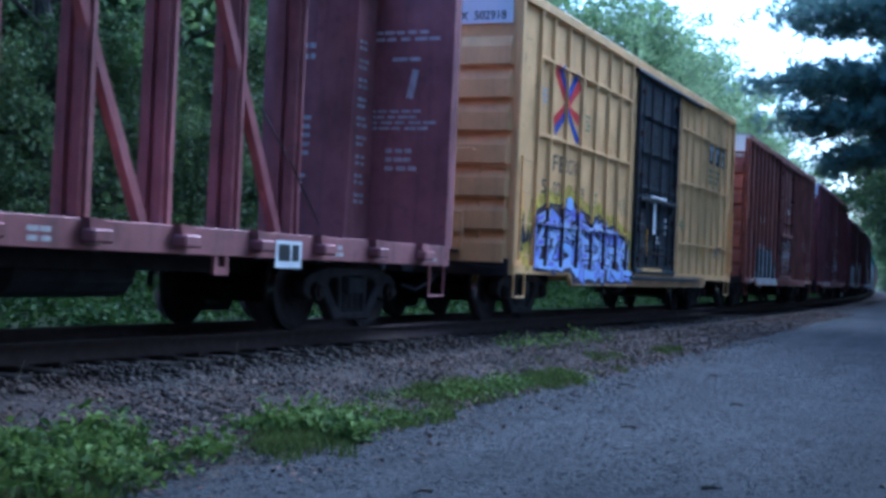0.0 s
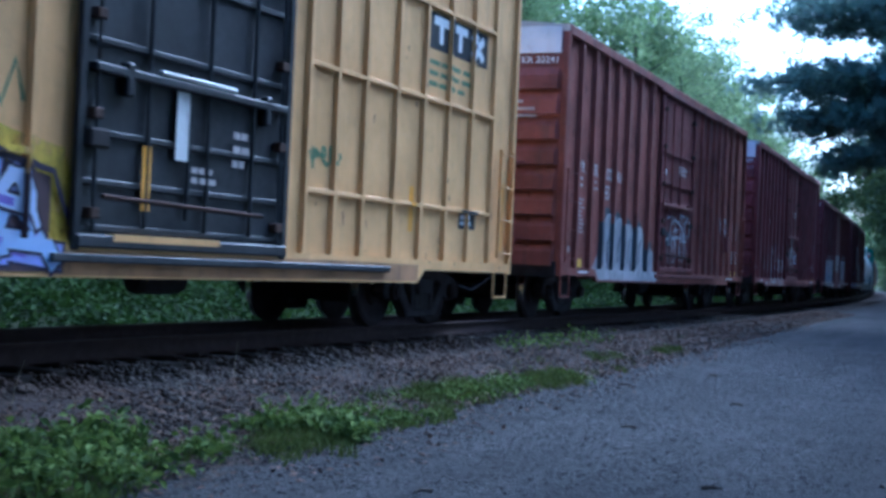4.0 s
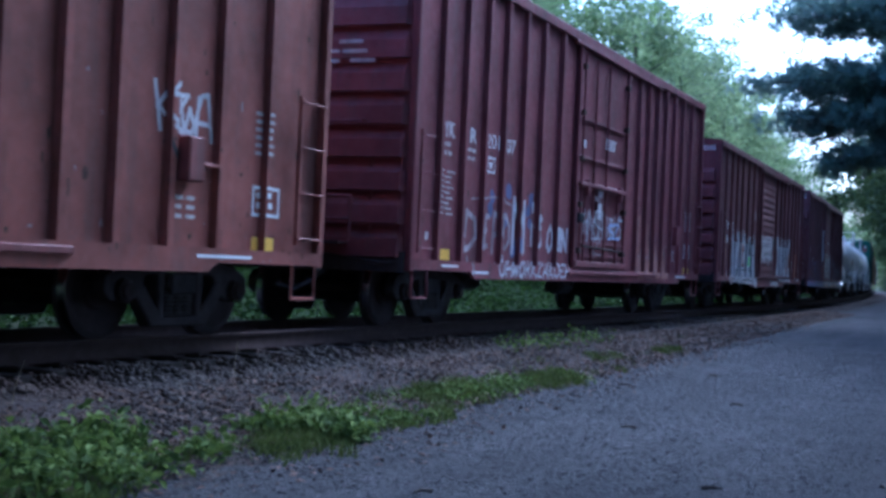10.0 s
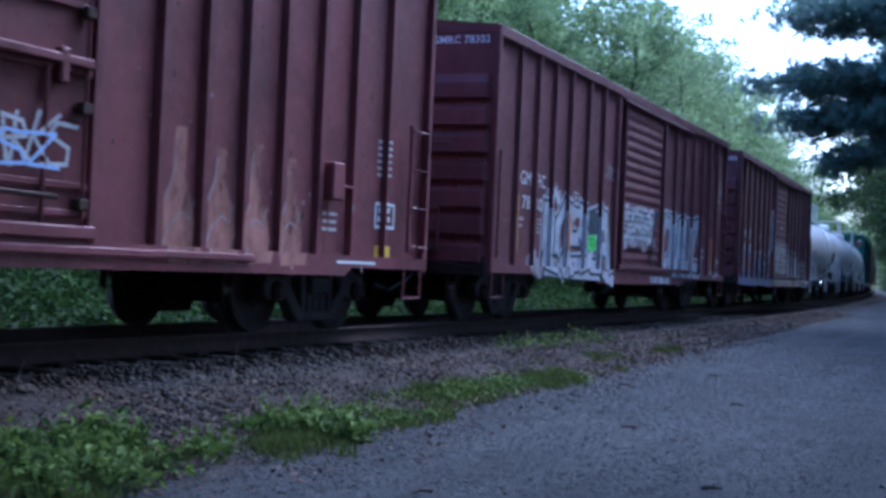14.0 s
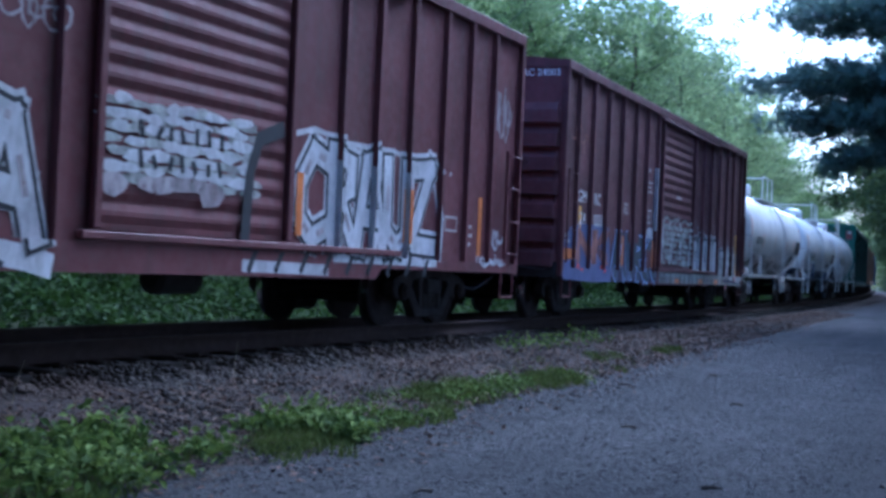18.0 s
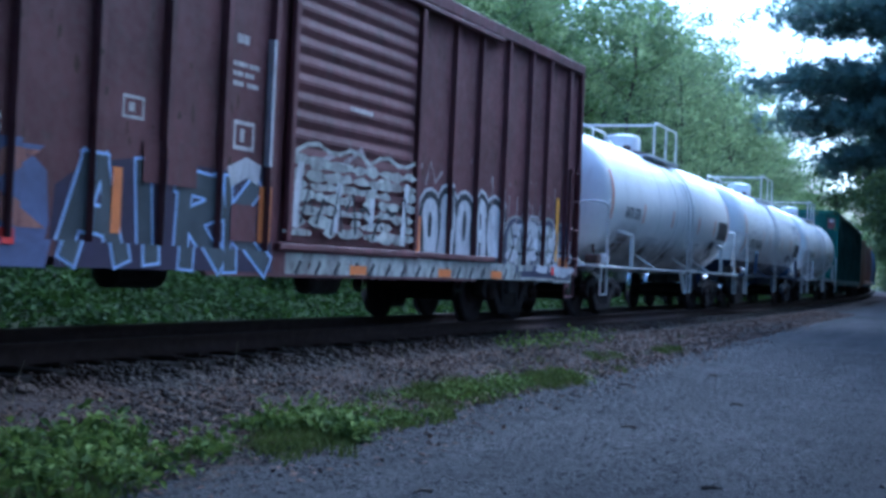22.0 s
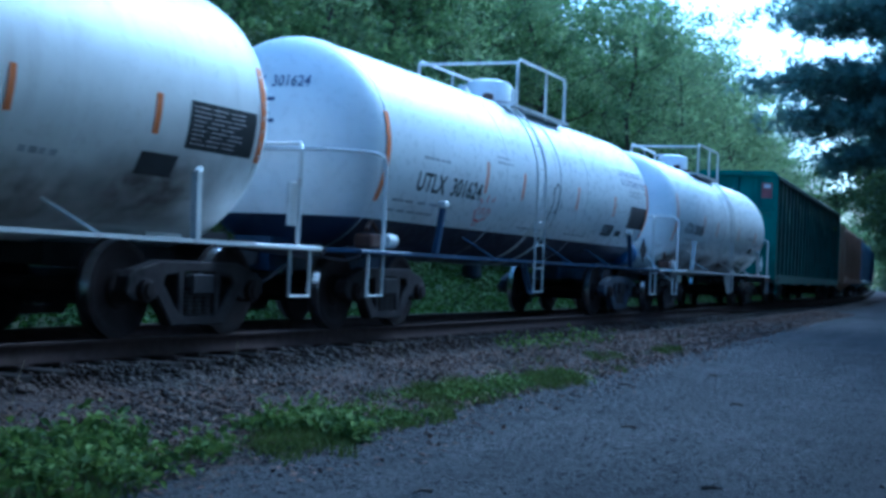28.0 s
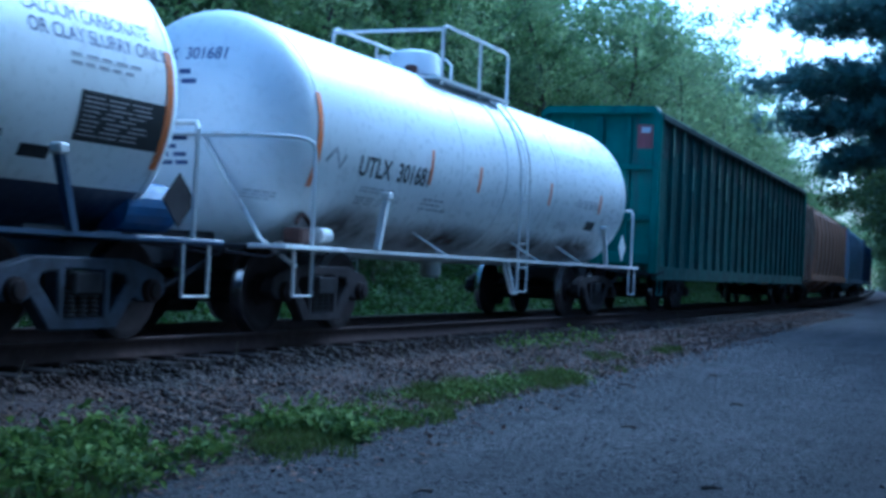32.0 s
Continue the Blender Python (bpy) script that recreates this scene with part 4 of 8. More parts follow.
def couplers(car, x0, x1, z=0.86):
    for x, sg in ((x0, -1), (x1, 1)):
        bm = box(*sorted((x - sg * 0.5, x + sg * 0.35)), -0.1, 0.1, z - 0.13, z + 0.1, None, 0.015)
        prism([(x + sg * 0.3, z - 0.16), (x + sg * 0.72, z - 0.14), (x + sg * 0.80, z), (x + sg * 0.72, z + 0.14), (x + sg * 0.3, z + 0.14)][::sg], -0.15, 0.13, bm)
        bmesh.ops.recalc_face_normals(bm, faces=bm.faces)
        part("coupler", bm, M_UNDER, car, "grimy steel knuckle coupler")
        h = [(x - sg * 0.1, -0.45, z - 0.1), (x + sg * 0.25, -0.4, z - 0.28), (x + sg * 0.45, -0.25, z - 0.42), (x + sg * 0.62, -0.1, z - 0.35)]
        part("air_hose", tube(h, 0.022, None, 6), M_UNDER, car, "black rubber air hose")
        part("cut_lever", tube([(x + sg * 0.02, -1.45, z + 0.02), (x + sg * 0.12, -1.3, z - 0.05), (x + sg * 0.14, -0.3, z + 0.05)], 0.016, None, 5), M_TRUCK, car)


def ladder(car, x0, x1, y, z0, z1, n, mat, name="ladder", r=0.016, rails=True):
    bm = bmesh.new()
    if rails:
        for x in (x0, x1):
            box(x - 0.022, x + 0.022, y - 0.02, y + 0.02, z0, z1, bm)
    else:
        box(x0 - 0.01, x0 + 0.01, y - 0.01, y + 0.02, z0, z1, bm)
    lad = part(name, bm, mat, car)
    rung = put("rung", tube([(x0, y - 0.03, 0), (x1, y - 0.03, 0)], r * 0.7, None, 6), mat)
    for i in range(n):
        ob = part("rung", rung, None, lad)
        ob.location.z = z0 + 0.06 + (z1 - z0 - 0.12) * i / max(1, n - 1)
    return lad


def cross_ladder(car, x, y0, y1, z0, z1, n, mat, sg):
    """A ladder on a car's end wall."""
    bm = bmesh.new()
    for y in (y0, y1):
        box(*sorted((x, x + sg * 0.05)), y - 0.02, y + 0.02, z0, z1, bm)
    lad = part("end_ladder", bm, mat, car)
    rung = put("rung", tube([(x + sg * 0.06, y0, 0), (x + sg * 0.06, y1, 0)], 0.016, None, 6), mat)
    for i in range(n):
        ob = part("rung", rung, None, lad)
        ob.location.z = z0 + 0.08 + (z1 - z0 - 0.16) * i / max(1, n - 1)


# ---- painted marks: flat meshes laid on the car's skin ----
def glyphs(text, fat=0.0, space=1.0):
    c = bpy.data.curves.new("mark", "FONT")
    c.body = text
    c.offset = fat
    c.resolution_u = 3
    c.space_character = space
    ob = bpy.data.objects.new("mark", c)
    scene.collection.objects.link(ob)
    bpy.context.view_layer.update()
    me = bpy.data.meshes.new_from_object(ob.evaluated_get(bpy.context.evaluated_depsgraph_get()))
    bpy.data.objects.remove(ob)
    bpy.data.curves.remove(c)
    bm = bmesh.new()
    bm.from_mesh(me)
    bpy.data.meshes.remove(me)
    return bm


def span(bm):
    xs = [v.co.x for v in bm.verts]
    ys = [v.co.y for v in bm.verts]
    return min(xs), max(xs), min(ys), max(ys)


def fitted(bm, x0, x1, z0, z1):
    """Flat drawing (x, y) stretched to the field x0..x1, z0..z1."""
    a, b, c, d = span(bm)
    for v in bm.verts:
        v.co.x = x0 + (v.co.x - a) / (b - a) * (x1 - x0)
        v.co.y = z0 + (v.co.y - c) / (d - c) * (z1 - z0)
    return bm


def bars(rows, x0, x1, z0, z1, seed=0, fill=0.6, words=3):
    """Writing too small to read: rows of plain bars."""
    r = random.Random(seed)
    bm = bmesh.new()
    h = (z1 - z0) / rows
    for i in range(rows):
        z = z1 - h * (i + 0.5)
        x = x0
        w = (x1 - x0) * r.uniform(0.7, 1.0)
        for k in range(words):
            ww = w / words * r.uniform(0.65, 0.92)
            vs = [bm.verts.new(p) for p in ((x, z - h * fill / 2, 0), (x + ww, z - h * fill / 2, 0), (x + ww, z + h * fill / 2, 0), (x, z + h * fill / 2, 0))]
            bm.faces.new(vs)
            x += w / words
    return bm


def rect(x0, x1, z0, z1, bm=None):
    bm = bm or bmesh.new()
    bm.faces.new([bm.verts.new(p) for p in ((x0, z0, 0), (x1, z0, 0), (x1, z1, 0), (x0, z1, 0))])
    return bm


def frame_rect(x0, x1, z0, z1, w):
    bm = rect(x0, x1, z0, z0 + w)
    rect(x0, x1, z1 - w, z1, bm)
    rect(x0, x0 + w, z0 + w, z1 - w, bm)
    rect(x1 - w, x1, z0 + w, z1 - w, bm)
    return bm


def strokes(lines, w, bm=None):
    """Thick flat lines with mitred bends; lines are lists of (x, z)."""
    bm = bm or bmesh.new()
    for pts in lines:
        P = [Vector(p) for p in pts]
        left, right = [], []
        for i, p in enumerate(P):
            d = (P[min(i + 1, len(P) - 1)] - P[max(i - 1, 0)])
            d = d.normalized() if d.length else Vector((1, 0))
            n = Vector((-d.y, d.x)) * w * 0.5
            left.append(bm.verts.new((p.x + n.x, p.y + n.y, 0)))
            right.append(bm.verts.new((p.x - n.x, p.y - n.y, 0)))
        for i in range(len(P) - 1):
            bm.faces.new((right[i], right[i + 1], left[i + 1], left[i]))
    return bm


def pieces(bm):
    """Splits a flat drawing into its separate shapes, each a drawing of its own, one hair above the last."""
    bm.verts.index_update()
    seen, lots = set(), []
    for v in bm.verts:
        if v.index in seen:
            continue
        todo, group = [v], []
        seen.add(v.index)
        while todo:
            q = todo.pop()
            group.append(q)
            for e in q.link_edges:
                w = e.other_vert(q)
                if w.index not in seen:
                    seen.add(w.index)
                    todo.append(w)
        one = bmesh.new()
        made = {q: one.verts.new((q.co.x, q.co.y, q.co.z + 0.00012 * (len(lots) % 20))) for q in group}
        for f in dict.fromkeys(f for q in group for f in q.link_faces):
            one.faces.new([made[q] for q in f.verts])
        if one.faces:
            lots.append(one)
        else:
            one.free()
    if 1 < len(lots) <= 60:
        bm.free()
    return lots


def on_side(name, bm, mat, car, skin, lift=0.004, label=""):
    """Lays a flat drawing on the side wall facing the road, following its posts."""
    base, ridges = skin[:2]
    shelves = skin[2] if len(skin) > 2 else []
    if name.startswith("graffiti") or name == "lettering":
        lots = pieces(bm)
        if 1 < len(lots) <= 60:
            return [on_side(name, one, mat, car, skin, lift, label) for one in lots][-1]
    a, b, zlo, zhi = span(bm)
    for z in sorted({z for sh in shelves for z in sh[2:4] if zlo < z < zhi}):
        bmesh.ops.bisect_plane(bm, geom=bm.verts[:] + bm.edges[:] + bm.faces[:], plane_co=(0, z, 0), plane_no=(0, 1, 0))
    for x0, x1, y in ridges:
        for x in (x0, x1):
            if a < x < b:
                bmesh.ops.bisect_plane(bm, geom=bm.verts[:] + bm.edges[:] + bm.faces[:], plane_co=(x, 0, 0), plane_no=(1, 0, 0))
    bmesh.ops.split_edges(bm, edges=bm.edges[:])
    for f in bm.faces:
        mid_ = f.calc_center_median()
        cx = mid_.x
        y = base
        for x0, x1, yy in ridges:
            if x0 <= cx <= x1:
                y = yy
        for x0, x1, za, zb, yy in shelves:
            if x0 <= cx <= x1 and za <= mid_.y <= zb:
                y = min(y, yy)
        for v in f.verts:
            v.co.z, v.co.y = v.co.y, y - lift - v.co.z
    bmesh.ops.delete(bm, geom=[v for v in bm.verts if not v.link_faces], context="VERTS")
    for f in bm.faces:
        f.normal_update()
        if f.normal.y > 0:
            f.normal_flip()
    ob = part(name, bm, mat, car, label)
    return tagged(ob, kind="stuff") if name == "stencil" else ob


def on_end(name, bm, mat, car, x, lift=0.004, label=""):
    """Lays a flat drawing on the end wall that faces the camera; drawing x runs across."""
    for v in bm.verts:
        v.co = Vector((x - lift, -v.co.x, v.co.y))
    for f in bm.faces:
        f.normal_update()
        if f.normal.x > 0:
            f.normal_flip()
    return part(name, bm, mat, car, label)


def letters(car, skin, text, x0, x1, z0, z1, mat, lift=0.004, fat=0.0, name="lettering"):
    return on_side(name, fitted(glyphs(text, fat), x0, x1, z0, z1), mat, car, skin, lift)


def bubble(car, skin, text, x0, x1, z0, z1, fill, line, seed, fat=0.05, edge=0.09, drop=0.25):
    """Fat sprayed letters with an outline, each letter its own size and tilt."""
    r = random.Random(seed)
    w = (x1 - x0) / len(text)
    back, front = bmesh.new(), bmesh.new()
    for i, ch in enumerate(text):
        for bmx, f, grow in ((back, fat + edge, 0.04), (front, fat, 0.0)):
            g = glyphs(ch, f)
            rr = random.Random(seed * 31 + i)
            xa, xb = x0 + i * w - 0.06 * w, x0 + (i + 1) * w + 0.06 * w
            za, zb = z0 + rr.uniform(0, drop) * (z1 - z0) * 0.25, z1 - rr.uniform(0, drop) * (z1 - z0) * 0.5
            fitted(g, xa - grow, xb + grow, za - grow, zb + grow)
            sh = rr.uniform(-0.12, 0.12)
            for v in g.verts:
                v.co.x += sh * (v.co.y - z0)
            me = bpy.data.meshes.new("t")
            g.to_mesh(me)
            g.free()
            bmx.from_mesh(me)
            bpy.data.meshes.remove(me)
    on_side("graffiti_outline", back, line, car, skin, 0.004)
    on_side("graffiti_fill", front, fill, car, skin, 0.007)


CUTS = {
    "A": ([(0.5, 0.60, 0.10, 0.13)], [((0.5, 0.0), (0.52, 0.26))]),
    "R": ([(0.5, 0.70, 0.09, 0.10)], [((0.5, 0.0), (0.46, 0.3))]),
    "S": ([], [((0.5, 0.68), (1.0, 0.62)), ((0.0, 0.34), (0.5, 0.40))]),
    "E": ([(0.62, 0.45, 0.08, 0.05)], [((0.5, 0.70), (1.0, 0.68)), ((0.55, 0.30), (1.0, 0.30))]),
    "K": ([(0.55, 0.55, 0.06, 0.12)], [((0.5, 0.0), (0.7, 0.34)), ((0.72, 1.0), (0.6, 0.75))]),
    "U": ([], [((0.5, 0.42), (0.5, 1.0))]),
    "C": ([(0.6, 0.5, 0.12, 0.16)], [((0.6, 0.5), (1.0, 0.46))]),
    "J": ([], [((0.0, 0.30), (0.42, 0.26), (0.5, 0.55))]),
    "O": ([(0.5, 0.52, 0.12, 0.24)], []),
    "I": ([], []),
}


def blob(bm, cx, cz, rx, rz, r, n=11, rough=0.18):
    """A rounded uneven patch."""
    bm.faces.new([bm.verts.new((cx + rx * math.cos(t) * r.uniform(1 - rough, 1 + rough), cz + rz * math.sin(t) * r.uniform(1 - rough, 1 + rough), 0)) for t in np.linspace(0, 2 * math.pi, n + 1)[:-1]])


def throwup(car, skin, kinds, x0, x1, z0, z1, fill, line, seed, gap=0.06, slant=0.0, round_top=0.35, lift=0.004):
    """Swollen sprayed letters side by side, dark seams between them, dark cuts in each."""
    r = random.Random(seed)
    halo, back, face, cut = bmesh.new(), bmesh.new(), bmesh.new(), bmesh.new()
    w = (x1 - x0) / len(kinds)
    for i, k in enumerate(kinds):
        xa, xb = x0 + w * i + r.uniform(-0.05, 0.05) * w, x0 + w * (i + 1) + r.uniform(-0.05, 0.05) * w
        zt, zb = z1 - r.uniform(0, 0.16) * (z1 - z0), z0 + r.uniform(0, 0.05) * (z1 - z0)
        wob = [r.uniform(-0.09, 0.09) * w for _ in range(4)]
        ls, rs = r.uniform(-0.12, 0.12) * w, r.uniform(-0.12, 0.12) * w
        for bm, g in ((halo, gap + 0.045), (back, gap), (face, -0.03)):
            h = zt - zb
            rt = round_top * w
            pts = [(xb + rs + g, zb - g), (xb + wob[0] + g, zb + h * 0.35), (xb + wob[1] + g, zb + h * 0.65)]
            for q in range(7):
                t = math.pi * q / 6
                pts.append(((xa + xb) / 2 + (w / 2 + g) * math.cos(t) * (1 - 0.08 * math.sin(t)), zt - rt + (rt + g) * math.sin(t) ** 0.7 if 0 < q < 6 else zt - rt))
            pts += [(xa + wob[1] - g, zb + h * 0.65), (xa + wob[2] - g, zb + h * 0.35), (xa + ls - g, zb - g)]
            bm.faces.new([bm.verts.new((x + slant * (z - z0), z, 0)) for x, z in pts])
        holes, lines = CUTS[k]
        at = lambda u, v: (xa + (xb - xa) * u + slant * v * (zt - zb), zb + v * (zt - zb))
        for u, v, rx, rz in holes:
            blob(cut, *at(u, v), rx * w, rz * (zt - zb), r)
        for ln in lines:
            strokes([[at(u, v) for u, v in ln]], max(0.06, 0.14 * w), cut)
    for bm in (halo, back, face, cut):
        bmesh.ops.triangulate(bm, faces=bm.faces)
    on_side("graffiti_glow", halo, fill, car, skin, lift - 0.0015)
    on_side("graffiti_outline", back, line, car, skin, lift)
    on_side("graffiti_fill", face, fill, car, skin, lift + 0.003)
    on_side("graffiti_shade", cut, line, car, skin, lift + 0.006)


BONES = {
    "J": (((0.1, 0.95), (0.9, 1.0)), ((0.62, 0.98), (0.55, 0.4), (0.4, 0.1), (0.0, 0.04))),
    "L": (((0.3, 1.0), (0.18, 0.5), (0.1, 0.08)), ((0.1, 0.08), (0.9, 0.0))),
    "E": (((0.25, 1.0), (0.15, 0.5), (0.2, 0.0)), ((0.2, 0.98), (0.9, 0.95)), ((0.18, 0.52), (0.75, 0.5)), ((0.2, 0.03), (0.95, 0.06))),
    "S": (((0.95, 0.92), (0.3, 1.0), (0.12, 0.66), (0.8, 0.45), (0.85, 0.1), (0.05, 0.02)),),
    "A": (((0.02, 0.0), (0.4, 1.0), (0.62, 1.0), (0.98, 0.0)), ((0.25, 0.38), (0.75, 0.36))),
    "R": (((0.15, 0.0), (0.2, 1.0)), ((0.15, 0.97), (0.8, 0.92), (0.82, 0.6), (0.25, 0.48)), ((0.4, 0.48), (0.95, 0.0))),
    "C": (((0.95, 0.85), (0.45, 1.0), (0.1, 0.6), (0.15, 0.2), (0.5, 0.02), (0.95, 0.15)),),
    "U": (((0.1, 1.0), (0.12, 0.2), (0.5, 0.02), (0.88, 0.2), (0.9, 1.0)),),
    "O": (((0.5, 1.0), (0.1, 0.7), (0.1, 0.25), (0.5, 0.0), (0.9, 0.25), (0.9, 0.7), (0.5, 1.0)),),
    "N": (((0.08, 0.0), (0.14, 1.0), (0.82, 0.05), (0.92, 1.0)),),
    "P": (((0.2, 0.0), (0.18, 1.0), (0.85, 0.9), (0.8, 0.55), (0.22, 0.45)),),
    "D": (((0.15, 0.0), (0.2, 1.0), (0.8, 0.8), (0.9, 0.35), (0.55, 0.05), (0.1, 0.0)),),
    "K": (((0.15, 0.0), (0.2, 1.0)), ((0.9, 1.0), (0.25, 0.5), (0.95, 0.0))),
    "I": (((0.5, 0.0), (0.45, 1.0)),),
    "T": (((0.05, 0.95), (0.95, 1.0)), ((0.5, 0.97), (0.45, 0.0))),
    "H": (((0.12, 0.0), (0.15, 1.0)), ((0.85, 0.0), (0.88, 1.0)), ((0.15, 0.5), (0.85, 0.55))),
    "Z": (((0.05, 0.95), (0.95, 1.0), (0.1, 0.05), (0.95, 0.0)),),
    "M": (((0.05, 0.0), (0.15, 1.0), (0.5, 0.4), (0.85, 1.0), (0.95, 0.0)),),
    "W": (((0.05, 1.0), (0.2, 0.0), (0.5, 0.65), (0.8, 0.0), (0.95, 1.0)),),
    ">": (((0.0, 0.5), (0.6, 0.5)), ((0.45, 0.85), (1.0, 0.5), (0.45, 0.15))),
}


def skeleton(text, x0, x1, z0, z1, seed, tilt=0.12, jump=0.12, tight=1.1):
    """The strokes of hand-drawn letters set side by side, each a little out of line."""
    r = random.Random(seed)
    w = (x1 - x0) / len(text)
    lines = []
    for i, ch in enumerate(text):
        wide, sh = w * tight * r.uniform(0.85, 1.1), r.uniform(-tilt, tilt)
        xa = x0 + w * (i + 0.5) - wide / 2
        za, zb = z0 + r.uniform(0, jump) * (z1 - z0), z1 - r.uniform(0, jump) * (z1 - z0)
        for ln in BONES.get(ch, ()):
            lines.append([(xa + wide * (u + r.uniform(-0.05, 0.05)) + sh * v * (zb - za), za + (zb - za) * (v + r.uniform(-0.03, 0.03))) for u, v in ln])
    return lines


def thick(lines, w, cap=0.45, rise=0.0003):
    """Broad lines with run-out ends, each segment a hair above the last."""
    bm = bmesh.new()
    k = 0
    for ln in lines:
        for (xa, za), (xb, zb) in zip(ln, ln[1:]):
            d = Vector((xb - xa, zb - za))
            if d.length < 1e-4:
                continue
            d.normalize()
            n = Vector((-d.y, d.x)) * w * 0.5
            e = d * w * cap
            q = (xa - e.x, za - e.y), (xb + e.x, zb + e.y)
            h = rise * (k % 9)
            bm.faces.new([bm.verts.new(p) for p in ((q[0][0] - n.x, q[0][1] - n.y, h), (q[1][0] - n.x, q[1][1] - n.y, h), (q[1][0] + n.x, q[1][1] + n.y, h), (q[0][0] + n.x, q[0][1] + n.y, h))])
            k += 1
    return bm


def lettered(car, skin, lines, w, layers, lift=0.004):
    """Layers of sprayed line over one skeleton: (part name, material, extra width, shift)."""
    for k, (name, mat, grow, dx, dz) in enumerate(layers):
        bm = thick([[(x + dx, z + dz) for x, z in ln] for ln in lines], w + grow)
        on_side_joined(name, bm, mat, car, skin, lift + 0.003 * k)


def on_side_joined(name, bm, mat, car, skin, lift):
    """Strokes that run into one another stay one part."""
    ob = on_side("mark", bm, mat, car, skin, lift)
    ob.name = name
    return tagged(ob, kind="stuff")


def sprayed_posts(car, xs, w, d, z0, top, W, mat):
    """Paint carried round the wall's posts; top gives its height at x."""
    for x in xs:
        part("graffiti_fill", prism_v(w + 0.012, d + 0.002, z0, top(x), -1, W - 0.001), mat, car).location.x = x


def scars(car, skin, x0, x1, z0, z1, n, mat, seed, size=0.07, lift=0.0035):
    """Small chips, scrapes and rust spots on a wall's paint."""
    r = random.Random(seed)
    bm = bmesh.new()
    for i in range(n):
        k = r.uniform(0.25, 1.3) * size
        blob(bm, r.uniform(x0, x1), z0 + (z1 - z0) * r.random() ** 1.5, k * r.uniform(0.3, 0.8), k * r.uniform(0.5, 1.8), r, 7, 0.45)
    tagged(on_side("paint_wear", bm, mat, car, skin, lift), kind="stuff")


def blotches(car, skin, x0, x1, z0, z1, nx, nz, mat, seed, keep=0.8, lift=0.008):
    """Rows of uneven sprayed patches."""
    r = random.Random(seed)
    bm = bmesh.new()
    dx, dz = (x1 - x0) / nx, (z1 - z0) / nz
    for i in range(nx):
        for j in range(nz):
            if r.random() < keep:
                blob(bm, x0 + dx * (i + 0.5 + r.uniform(-.25, .25)), z0 + dz * (j + 0.5 + r.uniform(-.15, .15)), dx * r.uniform(.4, .95), dz * r.uniform(.34, .56), r, 9, 0.3)
    on_side("graffiti_fill", bm, mat, car, skin, lift)


def scrawl(car, skin, x0, x1, z0, z1, n, w, mat, seed, lift=0.006, name="graffiti_tag"):
    """A quick unreadable tag: one looping line with a few slashes."""
    r = random.Random(seed)
    zm, h = (z0 + z1) / 2, (z1 - z0) / 2
    step = (x1 - x0) / n
    line = []
    for i in range(n):
        turns, tall, wide, ph = r.choice((1, 1, 1.5, 2)), r.uniform(0.55, 1.0), r.uniform(0.45, 0.85), r.uniform(0, 6)
        for q in range(14):
            u = q / 13
            t = ph + 2 * math.pi * turns * u
            line.append((x0 + step * (i + 0.5 + (u - 0.5) * 0.7) + step * 0.5 * wide * math.cos(t), zm + h * tall * math.sin(t) * (0.6 + 0.4 * math.sin(u * 3 + ph))))
    lines = [line]
    for i in range(max(1, n // 2)):
        x, z = r.uniform(x0, x1 - step * 0.5), r.uniform(z0, zm)
        lines.append([(x, z), (x + r.uniform(-0.1, 0.1) * step, z + h * r.uniform(0.7, 1.3))])
    on_side(name, strokes(lines, w), mat, car, skin, lift)


# ---- box cars ----
def roof_mesh(L, W, z, rise, n, mat):
    bm = bmesh.new()
    prof = [(-W, z - 0.10), (-W, z), (0, z + rise), (W, z), (W, z - 0.10)]
    ends = [[bm.verts.new((x, y, zz)) for y, zz in prof] for x in (-L / 2, L / 2)]
    for i in range(4):
        bm.faces.new((ends[0][i], ends[1][i], ends[1][i + 1], ends[0][i + 1]))
    bm.faces.new(ends[0])
    bm.faces.new(ends[1][::-1])
    bm.faces.new((ends[0][0], ends[0][4], ends[1][4], ends[1][0]))
    bmesh.ops.recalc_face_normals(bm, faces=bm.faces)
    return put("roof", bm, mat)


def ring_frame(x, y0, y1, z0, z1):
    """An upright open frame of bars across the end."""
    bm = bmesh.new()
    for a, b in (((y0, z0), (y0, z1)), ((y1, z0), (y1, z1)), ((y0, z1), (y1, z1)), ((y0, (z0 + z1) / 2), (y1, (z0 + z1) / 2))):
        tube([(x, *a), (x, *b)], 0.022, bm, 5)
    return bm


